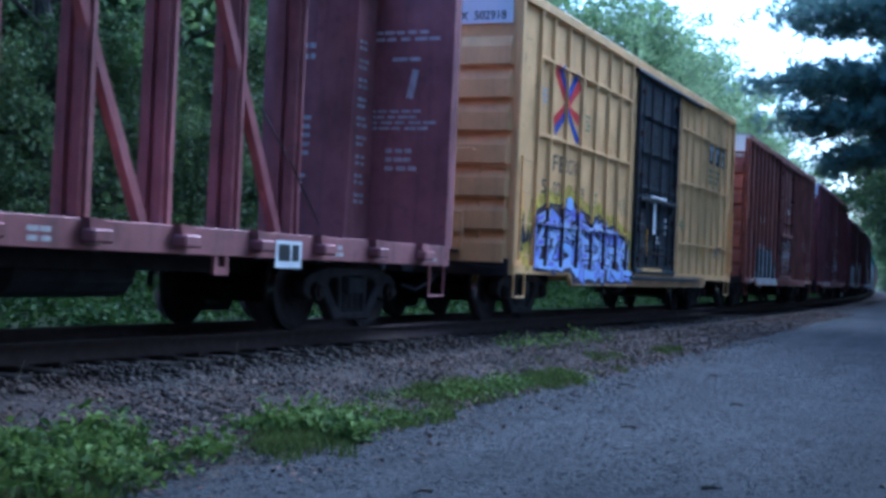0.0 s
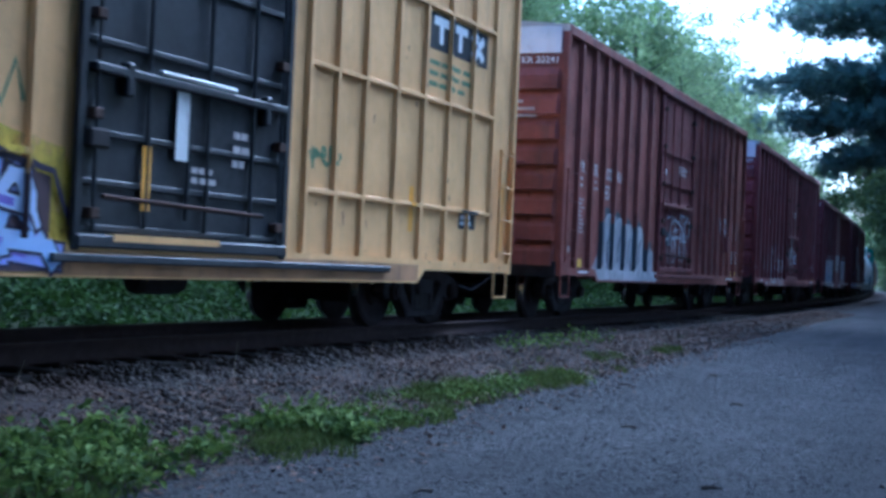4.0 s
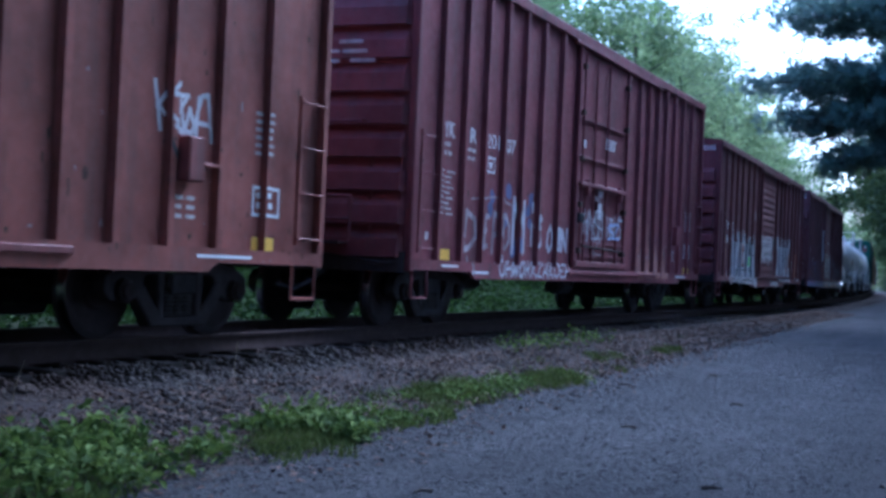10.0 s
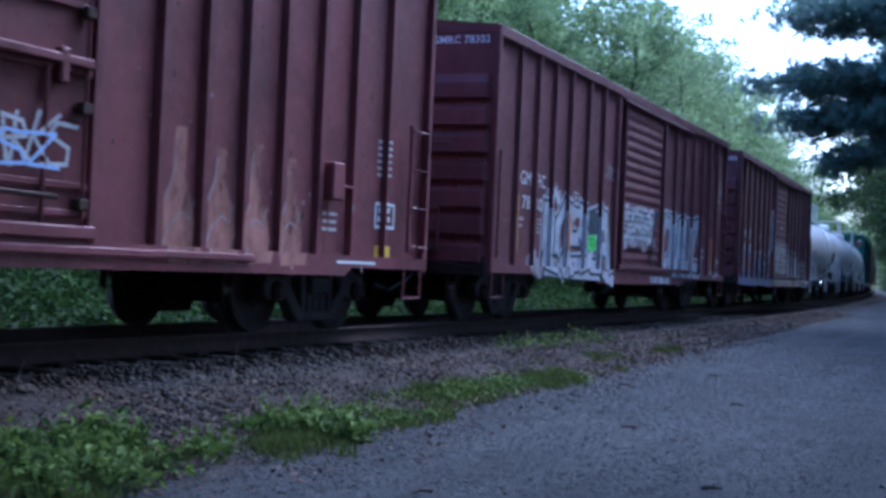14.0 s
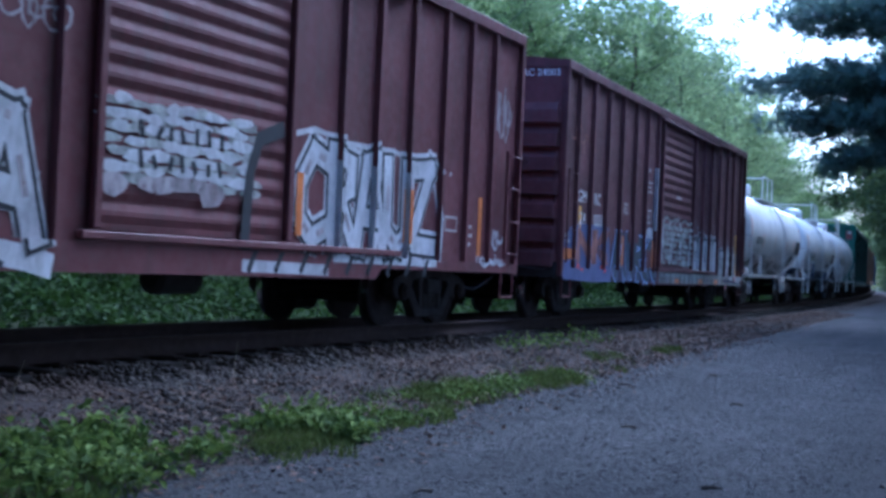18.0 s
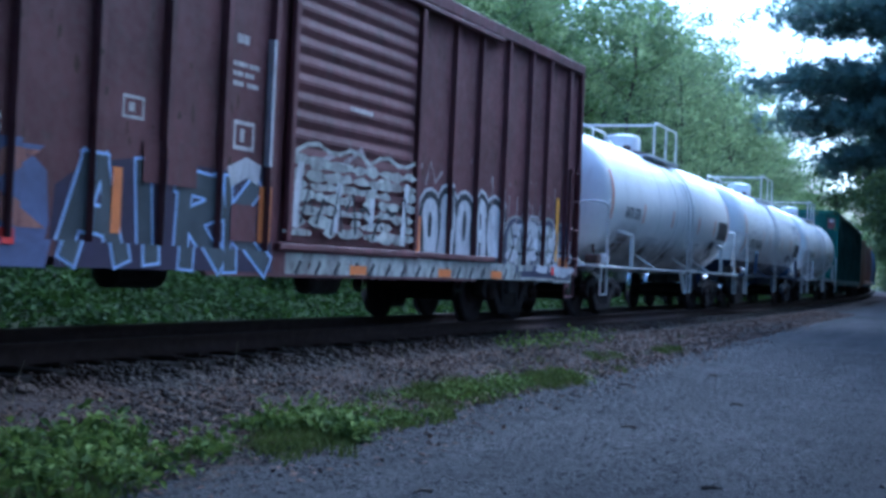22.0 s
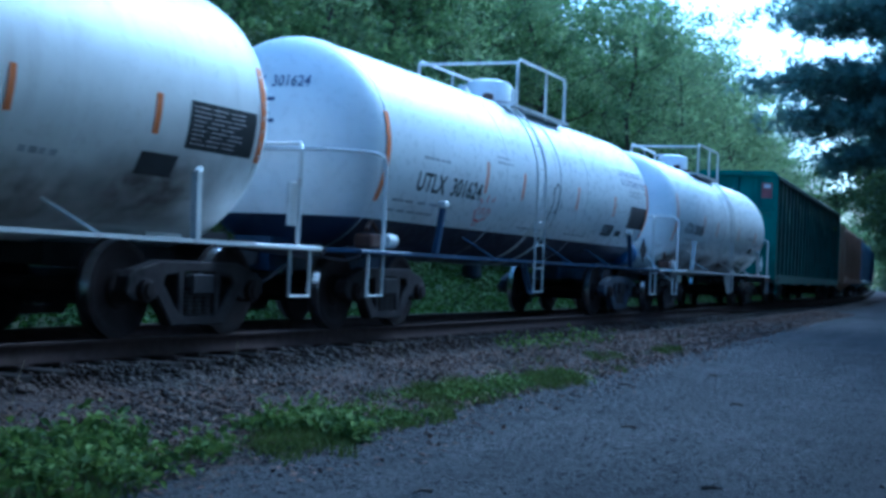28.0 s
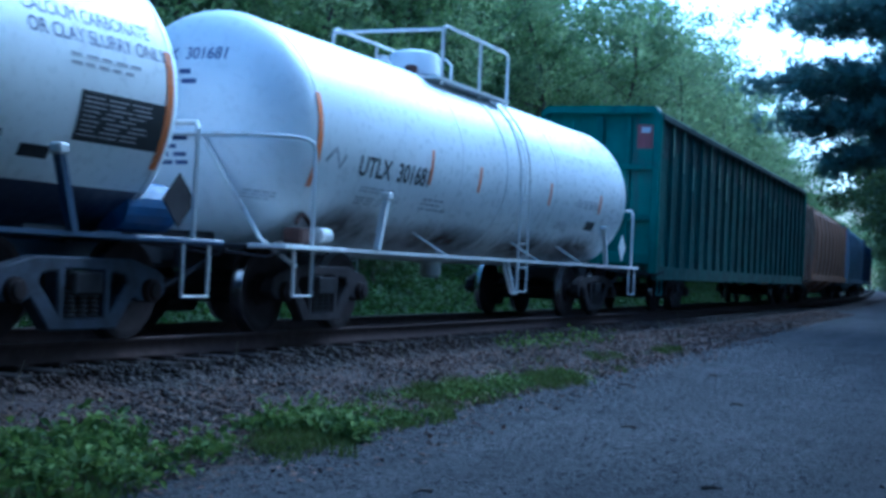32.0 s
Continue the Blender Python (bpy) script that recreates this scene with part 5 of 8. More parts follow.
def boxcar(label, s0, s1, zt, mat, door_mat, posts, door, sill_drop, end_ribs, half, roof_mat, post_w=0.09, post_y=0.07, group="box cars of the train"):
    """A box car standing on the rails; s0, s1 are its ends along the train at the start."""
    car = empty("boxcar", label, "box car", group)
    mid, L = (s0 + s1) / 2, s1 - s0
    ROLLING.append((car, mid, half))
    W = 1.57 - post_y
    z0 = 0.76
    part("body", box(-L / 2 + 0.05, L / 2 - 0.05, -W + 0.03, W - 0.03, z0 + 0.05, zt - 0.02), mat, car)
    part("roof", roof_mesh(L + 0.04, 1.57, zt, 0.16, 10, roof_mat), None, car, "pale galvanised peaked roof")
    rib = put("roof_rib", prism([(-0.03, 0.0), (0.03, 0.0), (0.02, 0.035), (-0.02, 0.035)], -1.5, 1.5), roof_mat)
    for i in range(int(L / 1.1)):
        for sg in (-1, 1):
            bm_x = -L / 2 + 0.5 + i * 1.1
            rb = part("roof_rib", rib, None, car)
            rb.scale.y = 0.5
            rb.location = (bm_x, sg * 0.76, zt + 0.08)
            rb.rotation_euler.x = -sg * math.atan2(0.16, 1.57)
    for y in (-1.55, 1.55):
        part("roof_rail", box(-L / 2, L / 2, y - 0.03, y + 0.03, zt - 0.14, zt + 0.015, None, 0.01), mat, car)
    # wall panels between the posts, on both sides
    edges = [-L / 2] + sorted(posts) + [L / 2]
    for side in (-1, 1):
        for a, b in zip(edges, edges[1:]):
            if a >= door[0] - 0.3 and b <= door[1] + 0.3:
                continue
            part("side_panel", box(a + 0.004, b - 0.004, *sorted((side * (W - 0.03), side * W)), z0, zt - 0.14), mat, car)
        pm = put("side_post", prism_v(post_w, post_y, z0, zt - 0.14, side, W), mat)
        for x in posts:
            part("side_post", pm, None, car).location.x = x
        # side sill, deeper between the trucks
        d0, d1, d2, d3 = sill_drop[:4]
        pts = [(-L / 2, z0 - 0.02), (d0, z0 - 0.02), (d1, sill_drop[4]), (d2, sill_drop[4]), (d3, z0 - 0.02), (L / 2, z0 - 0.02), (L / 2, z0 + 0.11), (-L / 2, z0 + 0.11)]
        part("side_sill", prism(pts, *sorted((side * (1.575), side * (1.575 - 0.05)))), mat, car)
    ridges = [(x - post_w / 2, x + post_w / 2, -1.57) for x in posts]
    skin = (-W, ridges, [(-L / 2, L / 2, 0.0, z0 + 0.11, -1.575)])
    # ends with pressed ribs
    for sg in (-1, 1):
        x = sg * L / 2
        part("end_wall", box(*sorted((x, x - sg * 0.05)), -1.52, 1.52, z0 - 0.02, zt + 0.02), mat, car)
        n = end_ribs
        hgt = (zt - z0 - 0.75) / n
        bm = bmesh.new()
        ring = []
        for yy, k in ((-1.47, 0.0), (-1.42, 1.0), (1.42, 1.0), (1.47, 0.0)):
            ring.append([bm.verts.new((sg * 0.10 * k * c, yy, hgt * u)) for u, c in ((0.10, 0.0), (0.11, 1.0), (0.66, 0.8), (0.99, 0.1))])
        for p, q in zip(ring, ring[1:]):
            for i in range(3):
                bm.faces.new((p[i], q[i], q[i + 1], p[i + 1]))
        bmesh.ops.recalc_face_normals(bm, faces=bm.faces)
        if sum(f.normal.x for f in bm.faces) * sg < 0:
            for f in bm.faces:
                f.normal_flip()
        me = put("end_rib", bm, mat)
        for i in range(n):
            ob = part("end_rib", me, None, car)
            ob.location = (x, 0, z0 + 0.08 + i * hgt)
        for y in (-1.53, 1.53):
            part("corner_post", box(*sorted((x - sg * 0.10, x + sg * 0.012)), y - 0.045, y + 0.045, z0 - 0.04, zt, None, 0.012), mat, car)
        cross_ladder(car, x, -1.42, -1.02, 0.85, 2.35, 4, mat, sg)
        bm = box(*sorted((x, x + sg * 0.32)), -0.75, 0.75, 1.02, 1.05)
        part("end_platform", bm, M_UNDER, car)
        part("crossover_rail", tube([(x, -0.95, 2.5), (x + sg * 0.2, -0.95, 2.52), (x + sg * 0.2, 1.25, 2.52), (x, 1.25, 2.5)], 0.016, None, 5), mat, car)
        if sg < 0:
            part("brake_housing", box(x - 0.3, x - 0.05, 0.45, 0.85, 1.55, 1.95, None, 0.03), mat, car)
            part("brake_wheel", smooth(put("brake_wheel", lathe([(x - 0.42, 0.05), (x - 0.40, 0.24), (x - 0.36, 0.26), (x - 0.34, 0.23), (x - 0.36, 0.05)], None, 20, "x", (0, 0.65, 2.05)), mat)), None, car)
            part("brake_rod", tube([(x - 0.2, 0.65, 1.55), (x - 0.2, 0.65, 1.0)], 0.02, None, 5), M_UNDER, car)
            for ya, yb in ((-0.85, -0.4), (-0.3, 0.15)):
                part("end_frame", ring_frame(x - 0.24, ya, yb, 1.06, 1.6), mat, car)
        part("end_sill", box(*sorted((x - sg * 0.1, x + sg * 0.06)), -1.5, 1.5, 0.70, 0.95), M_UNDER, car)
    bw = tube([(-L / 2 - 0.16 + 0 * a, 0.62 + 0.25 * math.cos(a), 2.6 + 0.25 * math.sin(a)) for a in np.linspace(0, 2 * math.pi, 17)], 0.015, None, 5)
    for a in (0, 2.1, 4.2):
        tube([(-L / 2 - 0.16, 0.62, 2.6), (-L / 2 - 0.16, 0.62 + 0.24 * math.cos(a), 2.6 + 0.24 * math.sin(a))], 0.01, bw, 4)
    part("brake_wheel", bw, mat, car)
    # underframe
    part("centre_sill", box(-L / 2 + 0.2, L / 2 - 0.2, -0.2, 0.2, 0.72, 1.0), M_UNDER, car)
    part("floor_frame", box(-L / 2 + 0.1, L / 2 - 0.1, -1.45, 1.45, 0.83, 0.86), M_UNDER, car)
    part("brake_cylinder", lathe([(-0.4, 0.1), (-0.35, 0.16), (0.3, 0.16), (0.35, 0.05)], None, 14, "x", (1.2, -0.5, 0.55)), M_UNDER, car)
    part("air_reservoir", lathe([(-0.5, 0.08), (-0.42, 0.19), (0.42, 0.19), (0.5, 0.08)], None, 14, "x", (-1.2, 0.5, 0.6)), M_UNDER, car)
    # steps and grab irons at each corner
    for x, sg in ((-L / 2 + 0.34, 1), (L / 2 - 0.34, -1)):
        part("step", tube([(x - 0.24, -1.55, 0.74), (x - 0.24, -1.55, 0.40), (x + 0.22, -1.55, 0.40), (x + 0.22, -1.55, 0.74)], 0.018, None, 5), mat, car)
    ladder(car, -L / 2 + 0.14, -L / 2 + 0.56, -1.60, 0.95, 2.45, 4, mat, "corner_ladder", 0.013, False)
    ladder(car, L / 2 - 0.60, L / 2 - 0.14, -1.60, 0.95, 2.45, 4, mat, "corner_ladder")
    couplers(car, -L / 2, L / 2)
    trucks(car, half)
    return car, skin, L


def prism_v(w, d, z0, z1, side, W):
    """An upright hat-shaped post on a wall."""
    bm = bmesh.new()
    out = [(-w / 2 - 0.02, W), (-w / 2, W + d), (w / 2, W + d), (w / 2 + 0.02, W)]
    lo = [bm.verts.new((x, side * y, z0)) for x, y in out]
    hi = [bm.verts.new((x, side * y, z1)) for x, y in out]
    for i in range(3):
        bm.faces.new((lo[i], lo[i + 1], hi[i + 1], hi[i]))
    bm.faces.new(lo)
    bm.faces.new(hi)
    bmesh.ops.recalc_face_normals(bm, faces=bm.faces)
    if sum(f.normal.y for f in bm.faces) * side < 0:
        for f in bm.faces:
            f.normal_flip()
    return bm


def plain_door(car, x0, x1, z0, z1, W, mat, cross, uprights, lock=True):
    """A sliding plug door: sheet, frame and raised bars."""
    door = part("door", box(x0, x1, -W - 0.035, -W + 0.02, z0, z1), mat, car)
    for x in (x0, x1):
        part("door_edge", box(x - 0.05, x + 0.05, -W - 0.085, -W - 0.03, z0, z1, None, 0.012), mat, door)
    for z in cross:
        part("door_bar", box(x0 + 0.05, x1 - 0.05, -W - 0.07, -W - 0.03, z - 0.03, z + 0.03, None, 0.01), mat, door)
    for x, a, b in uprights:
        part("door_rod", tube([(x, -W - 0.075, a), (x, -W - 0.075, b)], 0.022, None, 6), mat, door)
    for x in (x0 + 0.16, x1 - 0.16):
        rod = part("lock_rod", tube([(x, -W - 0.10, z0 + 0.15), (x, -W - 0.10, z1 - 0.1)], 0.018, None, 6), mat, door)
        for k in range(5):
            z = z0 + 0.3 + (z1 - z0 - 0.6) * k / 4
            part("rod_guide", box(x - 0.06, x + 0.06, -W - 0.125, -W - 0.035, z - 0.045, z + 0.045, None, 0.01), M_RUSTSTAIN, rod)
    part("door_beam", box(x0 - 0.02, x1 + 0.02, -W - 0.115, -W - 0.03, z0 + 0.02, z0 + 0.13, None, 0.015), mat, door)
    part("door_beam", box(x0 + 0.1, x1 - 0.1, -W - 0.13, -W - 0.03, 2.23, 2.31, None, 0.015), mat, door)
    for x in (x0 + 0.55, x1 - 0.45):
        part("lever_bracket", box(x - 0.05, x + 0.05, -W - 0.13, -W - 0.03, 2.08, 2.36, None, 0.015), mat, door)
    part("lever", tube([(x0 + 0.25, -W - 0.12, 1.24), (x1 - 0.5, -W - 0.12, 1.2)], 0.02, None, 6), M_RUSTSTAIN, door)
    part("door_latch", box(x0 + 0.05, x0 + 0.30, -W - 0.14, -W - 0.04, 1.62, 1.78, None, 0.02), M_UNDER, door)
    part("door_track", box(x0 - 0.3, x1 + 2.4, -W - 0.11, -W - 0.02, z0 - 0.10, z0 - 0.03, None, 0.01), mat, car)
    part("door_track", box(x0 - 0.3, x1 + 2.4, -W - 0.10, -W - 0.02, z1 + 0.02, z1 + 0.08, None, 0.01), mat, car)
    part("door", box(x0, x1, W - 0.02, W + 0.04, z0, z1, None, 0.01), mat, car)
    return door


def ribbed_door(car, x0, x1, z0, z1, W, mat, n):
    """A sliding door pressed in wide horizontal corrugations."""
    door = part("door", box(x0, x1, -W - 0.02, -W + 0.02, z0, z1), mat, car)
    h = (z1 - z0 - 0.1) / n
    prof = [(0.0, 0.0), (0.018, h * 0.35), (0.018, h * 0.55), (0.0, h * 0.9)]
    bm = bmesh.new()
    a = [bm.verts.new((x0 + 0.08, -W - 0.02 - d, z)) for d, z in prof]
    b = [bm.verts.new((x1 - 0.08, -W - 0.02 - d, z)) for d, z in prof]
    for i in range(3):
        bm.faces.new((a[i], b[i], b[i + 1], a[i + 1]))
    me = put("corrugation", bm, mat)
    for i in range(n):
        part("corrugation", me, None, door).location.z = z0 + 0.05 + i * h
    for x in (x0, x1):
        part("door_edge", box(x - 0.05, x + 0.05, -W - 0.085, -W - 0.02, z0, z1, None, 0.012), mat, door)
    part("door_track", box(x0 - 0.2, x1 + 2.6, -W - 0.10, -W - 0.02, z0 - 0.09, z0 - 0.02, None, 0.01), mat, car)
    part("door_track", box(x0 - 0.2, x1 + 2.6, -W - 0.10, -W - 0.02, z1 + 0.02, z1 + 0.08, None, 0.01), mat, car)
    part("door", box(x0, x1, W - 0.02, W + 0.04, z0, z1, None, 0.01), mat, car)
    return door
# ---- centre-beam flat car ----
def centrebeam():
    car = empty("centerbeam_flatcar", "empty oxide-red centre-beam flat car with end bulkheads", "flat car")
    s0, s1 = -27.75, -5.45
    mid, L = (s0 + s1) / 2, s1 - s0
    ROLLING.append((car, mid, 9.24))
    M = M_FLATCAR
    part("deck", box(-L / 2, L / 2, -1.42, 1.42, 0.98, 1.03), M, car)
    for y in (-1.45, 1.45):
        part("side_sill", box(-L / 2, L / 2, *sorted((y, y * 0.965)), 0.80, 1.06, None, 0.008), M, car)
    part("centre_sill", box(-L / 2 + 0.3, L / 2 - 0.3, -0.28, 0.28, 0.62, 1.0), M_UNDER, car)
    for x in np.arange(-L / 2 + 1.5, L / 2 - 1, 1.25):
        part("cross_bearer", box(x - 0.06, x + 0.06, -1.4, 1.4, 0.78, 0.99), M_UNDER, car)
    for y in (-0.32, 0.32):
        part("top_chord", box(-L / 2 + 0.2, L / 2 - 0.2, y - 0.12, y + 0.12, 4.35, 4.6, None, 0.02), M, car)
    px = [(-7.24 - mid) - 1.31 * i for i in range(16)]

    def post_bm():
        bm = bmesh.new()
        for y in (-0.10, 0.10):
            vs = []
            for z, w in ((1.03, 0.10), (2.2, 0.09), (4.4, 0.08)):
                vs.append([bm.verts.new((x, yy, z)) for x, yy in ((-w, y - 0.06), (w, y - 0.06), (w, y + 0.06), (-w, y + 0.06))])
            for a, b in zip(vs, vs[1:]):
                for i in range(4):
                    bm.faces.new((a[i], a[(i + 1) % 4], b[(i + 1) % 4], b[i]))
            bm.faces.new(vs[0][::-1])
            bm.faces.new(vs[-1])
        box(-0.03, 0.03, -0.2, 0.2, 1.03, 4.4, bm)
        return bm
    pm = put("post", post_bm(), M)
    for x in px:
        part("post", pm, None, car).location.x = x
        part("post_foot", box(x - 0.24, x + 0.24, -0.42, 0.42, 1.03, 1.09), M, car)
    for i in range(0, 15, 2):
        part("diagonal", tube([(px[i] - 0.38, -0.12, 1.1), (px[i] - 2.1, -0.12, 4.4)], 0.08, None, 4), M, car)
    part("tie_cable", tube([(px[0], -0.5, 1.25), (px[0] - 0.6, -0.45, 1.9), (px[0] - 1.2, -0.3, 2.6)], 0.012, None, 5), M_UNDER, car)
    for sg in (-1, 1):
        x = sg * (L / 2 - 0.06)
        bh = part("bulkhead", box(x - 0.05, x + 0.05, -1.43, 1.43, 1.03, 4.75, None, 0.01), M, car)
        for y in (-1.38, -0.7, 0.7, 1.38):
            part("bulkhead_post", box(*sorted((x + sg * 0.05, x + sg * 0.16)), y - 0.05, y + 0.05, 1.03, 4.75), M, bh)
        part("gusset", prism([(x - sg * 0.05, 1.03), (x - sg * 0.75, 1.03), (x - sg * 0.55, 4.6), (x - sg * 0.05, 4.6)][::sg], -0.3, 0.3), M, bh)
    bx = L / 2 - 0.11
    for (rows, a, b, z0, z1, sd, wd) in ((2, 0.25, 1.4, 3.72, 3.9, 1, 5), (1, 0.55, 1.05, 3.45, 3.55, 2, 2), (4, 0.2, 1.3, 2.55, 2.85, 3, 5), (3, 0.5, 1.05, 2.0, 2.35, 4, 3), (2, -0.9, -0.5, 3.5, 3.8, 5, 2), (5, -0.95, -0.55, 2.2, 2.8, 6, 2), (3, -1.0, -0.6, 1.7, 2.0, 7, 2)):
        on_end("stencil", bars(rows, a, b, z0, z1, sd, 0.5, wd), M_GREYWRITE, car, bx)
    on_end("stencil", strokes([[(0.82, 2.98), (0.9, 3.36)]], 0.10), M_GREYWRITE, car, bx)
    sk = (-0.30, [])
    gx = L / 2 - 0.7
    for i in range(9):
        on_side("stencil", bars(2, gx + 0.12, gx + 0.42, 1.55 + i * 0.25, 1.72 + i * 0.25, 20 + i, 0.55, 2), M_GREYWRITE, car, sk, 0.006)
    skin = (-1.45, [])
    lx = lambda s: s - mid
    on_side("placard", rect(lx(-9.76), lx(-9.24), 0.71, 0.99), M_WHITE, car, skin, 0.006, "white framed data panel")
    on_side("placard_field", rect(lx(-9.71), lx(-9.48), 0.78, 0.95), M_INK, car, skin, 0.009)
    on_side("placard_field", rect(lx(-9.44), lx(-9.30), 0.78, 0.95), M_INK, car, skin, 0.009)
    for a, b, k in ((-13.4, -13.0, 1), (-12.7, -12.4, 2), (-8.6, -8.25, 3), (-7.6, -7.15, 4), (-6.25, -5.85, 5)):
        on_side("stencil", bars(2, lx(a), lx(b), 0.84, 0.99, k, 0.6, 2), M_GREYWRITE, car, skin)
    for k, x in enumerate(np.arange(lx(-6.35), -L / 2 + 0.5, -1.26)):
        for side in (-1, 1):
            bm = box(x - 0.13, x + 0.13, *sorted((side * 1.44, side * 1.6)), 0.86, 0.98, None, 0.02)
            prism([(x - 0.1, 0.98), (x + 0.1, 0.98), (x + 0.06, 1.06), (x - 0.12, 1.07)], *sorted((side * 1.38, side * 1.54)), bm)
            part("strap_winch", bm, M, car, "small ratchet winch on the sill")
    for x in (lx(-10.7), lx(-14)):
        part("hook_bracket", prism([(x - 0.12, 0.62), (x + 0.12, 0.62), (x + 0.12, 0.8), (x + 0.06, 0.8), (x + 0.06, 0.7), (x - 0.06, 0.7), (x - 0.06, 0.8), (x - 0.12, 0.8)], -1.44, -1.40), M, car)
    for x in (-L / 2 + 0.35, L / 2 - 0.35):
        part("step", tube([(x - 0.22, -1.43, 0.8), (x - 0.22, -1.43, 0.42), (x + 0.22, -1.43, 0.42), (x + 0.22, -1.43, 0.8)], 0.018, None, 5), M, car)
    part("underframe_tank", lathe([(-1.0, 0.1), (-0.9, 0.3), (0.9, 0.3), (1.0, 0.1)], None, 14, "x", (5.6, 0.3, 0.62)), M_UNDER, car)
    couplers(car, -L / 2, L / 2)
    trucks(car, 9.24)


centrebeam()


# ---- yellow box car ----
def yellow_car():
    mid = 4.705
    lx = lambda s: s - mid
    posts = [lx(s) for s in (-2.5, -1.9, -1.12, -0.3, 0.5, 1.28, 2.04, 2.78, 6.93, 7.55, 8.2, 9.0, 9.75, 10.5, 11.25, 12.0)]
    car, skin, L = boxcar("faded yellow box car with black plug door and blue graffiti", -3.42, 12.83, 4.85, M_YELLOW, M_BLACKDOOR, posts, (-1.5, 1.9), (-5.45, -5.3, 5.0, 5.2, 0.58), 7, 6.25, M_ROOF, 0.07, 0.05)
    W = -skin[0]
    for a, b in ((posts[0], posts[7]), (posts[8], posts[15])):
        for z in (1.53, 2.86, 4.02):
            skin[2].append((a, b, z - 0.028, z + 0.028, -W - 0.045))
            part("side_rib", box(a, b, -W - 0.045, -W, z - 0.028, z + 0.028, None, 0.008), M_YELLOW, car)
    d = plain_door(car, -1.42, 1.75, 0.80, 4.6, W, M_BLACKDOOR, (0.98, 1.35, 1.75, 2.5, 3.2, 3.9), [(-0.55, 1.0, 4.5), (0.35, 1.0, 4.5), (1.1, 1.0, 4.5), (0.05, 1.1, 2.4)])
    part("door_handle", tube([(-0.45, -W - 0.11, 2.34), (0.72, -W - 0.11, 2.34)], 0.025, None, 6), M_WHITERAIL, d, "pale door bar")
    dk = (-W - 0.035, [])
    on_side("stencil", rect(-0.16, 0.06, 1.62, 2.25), M_WHITE, car, dk, 0.05)
    on_side("reflector_strip", rect(-0.62, -0.5, 1.15, 1.7), M_AMBER, car, dk, 0.05)
    on_side("stencil", bars(2, 0.1, 0.55, 1.42, 1.6, 3), M_GREYWRITE, car, dk, 0.05)
    on_side("stencil", bars(3, 0.75, 1.05, 1.6, 2.0, 5, 0.5, 2), M_GREYWRITE, car, dk, 0.05)
    for i in range(5):
        on_side("stencil", bars(1, -1.28, -1.1, 2.9 + i * 0.32, 3.05 + i * 0.32, i, 0.7, 2), M_GREYWRITE, car, dk, 0.05)
    part("door_shelf", box(-1.0, 0.55, -W - 0.12, -W - 0.03, 0.88, 0.94), M_YELLOW, d)
    scars(car, skin, lx(-3.2), lx(2.9), 2.1, 4.4, 22, M_YELLOW_R, 84, 0.035)
    scars(car, skin, lx(6.9), lx(12.7), 0.8, 4.4, 34, M_YELLOW_R, 85, 0.04)
    on_side("paint_wear", strokes([[(lx(2.95), .70), (lx(5.0), .69), (lx(7.5), .71), (lx(9.7), .70)]], 0.2), M_YELLOW_R, car, skin, 0.003, "rusty brown sill")
    # lettering
    letters(car, skin, "FB", lx(-1.65), lx(-1.02), 2.37, 2.62, M_INK)
    letters(car, skin, "OX", lx(-0.86), lx(-0.33), 2.37, 2.62, M_INK)
    letters(car, skin, "5", lx(-2.17), lx(-1.95), 1.99, 2.2, M_INK)
    letters(car, skin, "02", lx(-1.62), lx(-1.2), 1.99, 2.2, M_INK)
    letters(car, skin, "91", lx(-0.82), lx(-0.42), 2.0, 2.2, M_INK)
    letters(car, skin, "8", lx(-0.14), lx(0.05), 2.0, 2.2, M_INK)
    # crossed bands emblem
    x0, x1, xm = lx(-1.7), lx(-0.4), lx(-1.05)
    on_side("emblem", strokes([[(x0, 3.98), (xm - 0.02, 3.48), (x0, 3.1)]], 0.2), M_RED, car, skin, 0.005)
    on_side("emblem", strokes([[(x1, 3.9), (xm + 0.02, 3.46), (x1, 3.28)]], 0.2), M_RED, car, skin, 0.005)
    on_side("emblem", strokes([[(x0 + 0.22, 4.02), (xm, 3.58), (x1 - 0.2, 4.0)]], 0.15), M_XBLUE, car, skin, 0.008)
    on_side("emblem", strokes([[(x0 + 0.05, 2.98), (xm, 3.36), (x1, 2.92)]], 0.15), M_XBLUE, car, skin, 0.008)
    on_side("stencil", bars(3, lx(-2.3), lx(-1.95), 3.35, 3.6, 1), M_GREYWRITE, car, skin)
    on_side("stencil", bars(4, lx(0.0), lx(0.3), 3.15, 3.45, 2, 0.5, 2), M_SPRAY_G, car, skin)
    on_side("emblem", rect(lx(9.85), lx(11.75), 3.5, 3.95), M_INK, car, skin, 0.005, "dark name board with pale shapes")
    for i in range(3):
        a = lx(9.98 + i * 0.6)
        on_side("emblem", strokes([[(a, 3.86), (a + 0.46, 3.86)], [(a + 0.23, 3.86), (a + 0.23, 3.58)]] if i < 2 else [[(a, 3.86), (a + 0.42, 3.58)], [(a + 0.42, 3.86), (a, 3.58)]], 0.11), M_WHITE, car, skin, 0.009)
    on_side("stencil", bars(3, lx(9.9), lx(11.4), 3.0, 3.4, 6, 0.45, 4), M_SPRAY_G, car, skin)
    on_side("stencil", bars(2, lx(0.55), lx(0.95), 1.95, 2.2, 7, 0.5, 2), M_SPRAY_G, car, skin)
    on_side("placard", rect(lx(11.0), lx(11.55), 1.3, 1.55), M_INK, car, skin, 0.005)
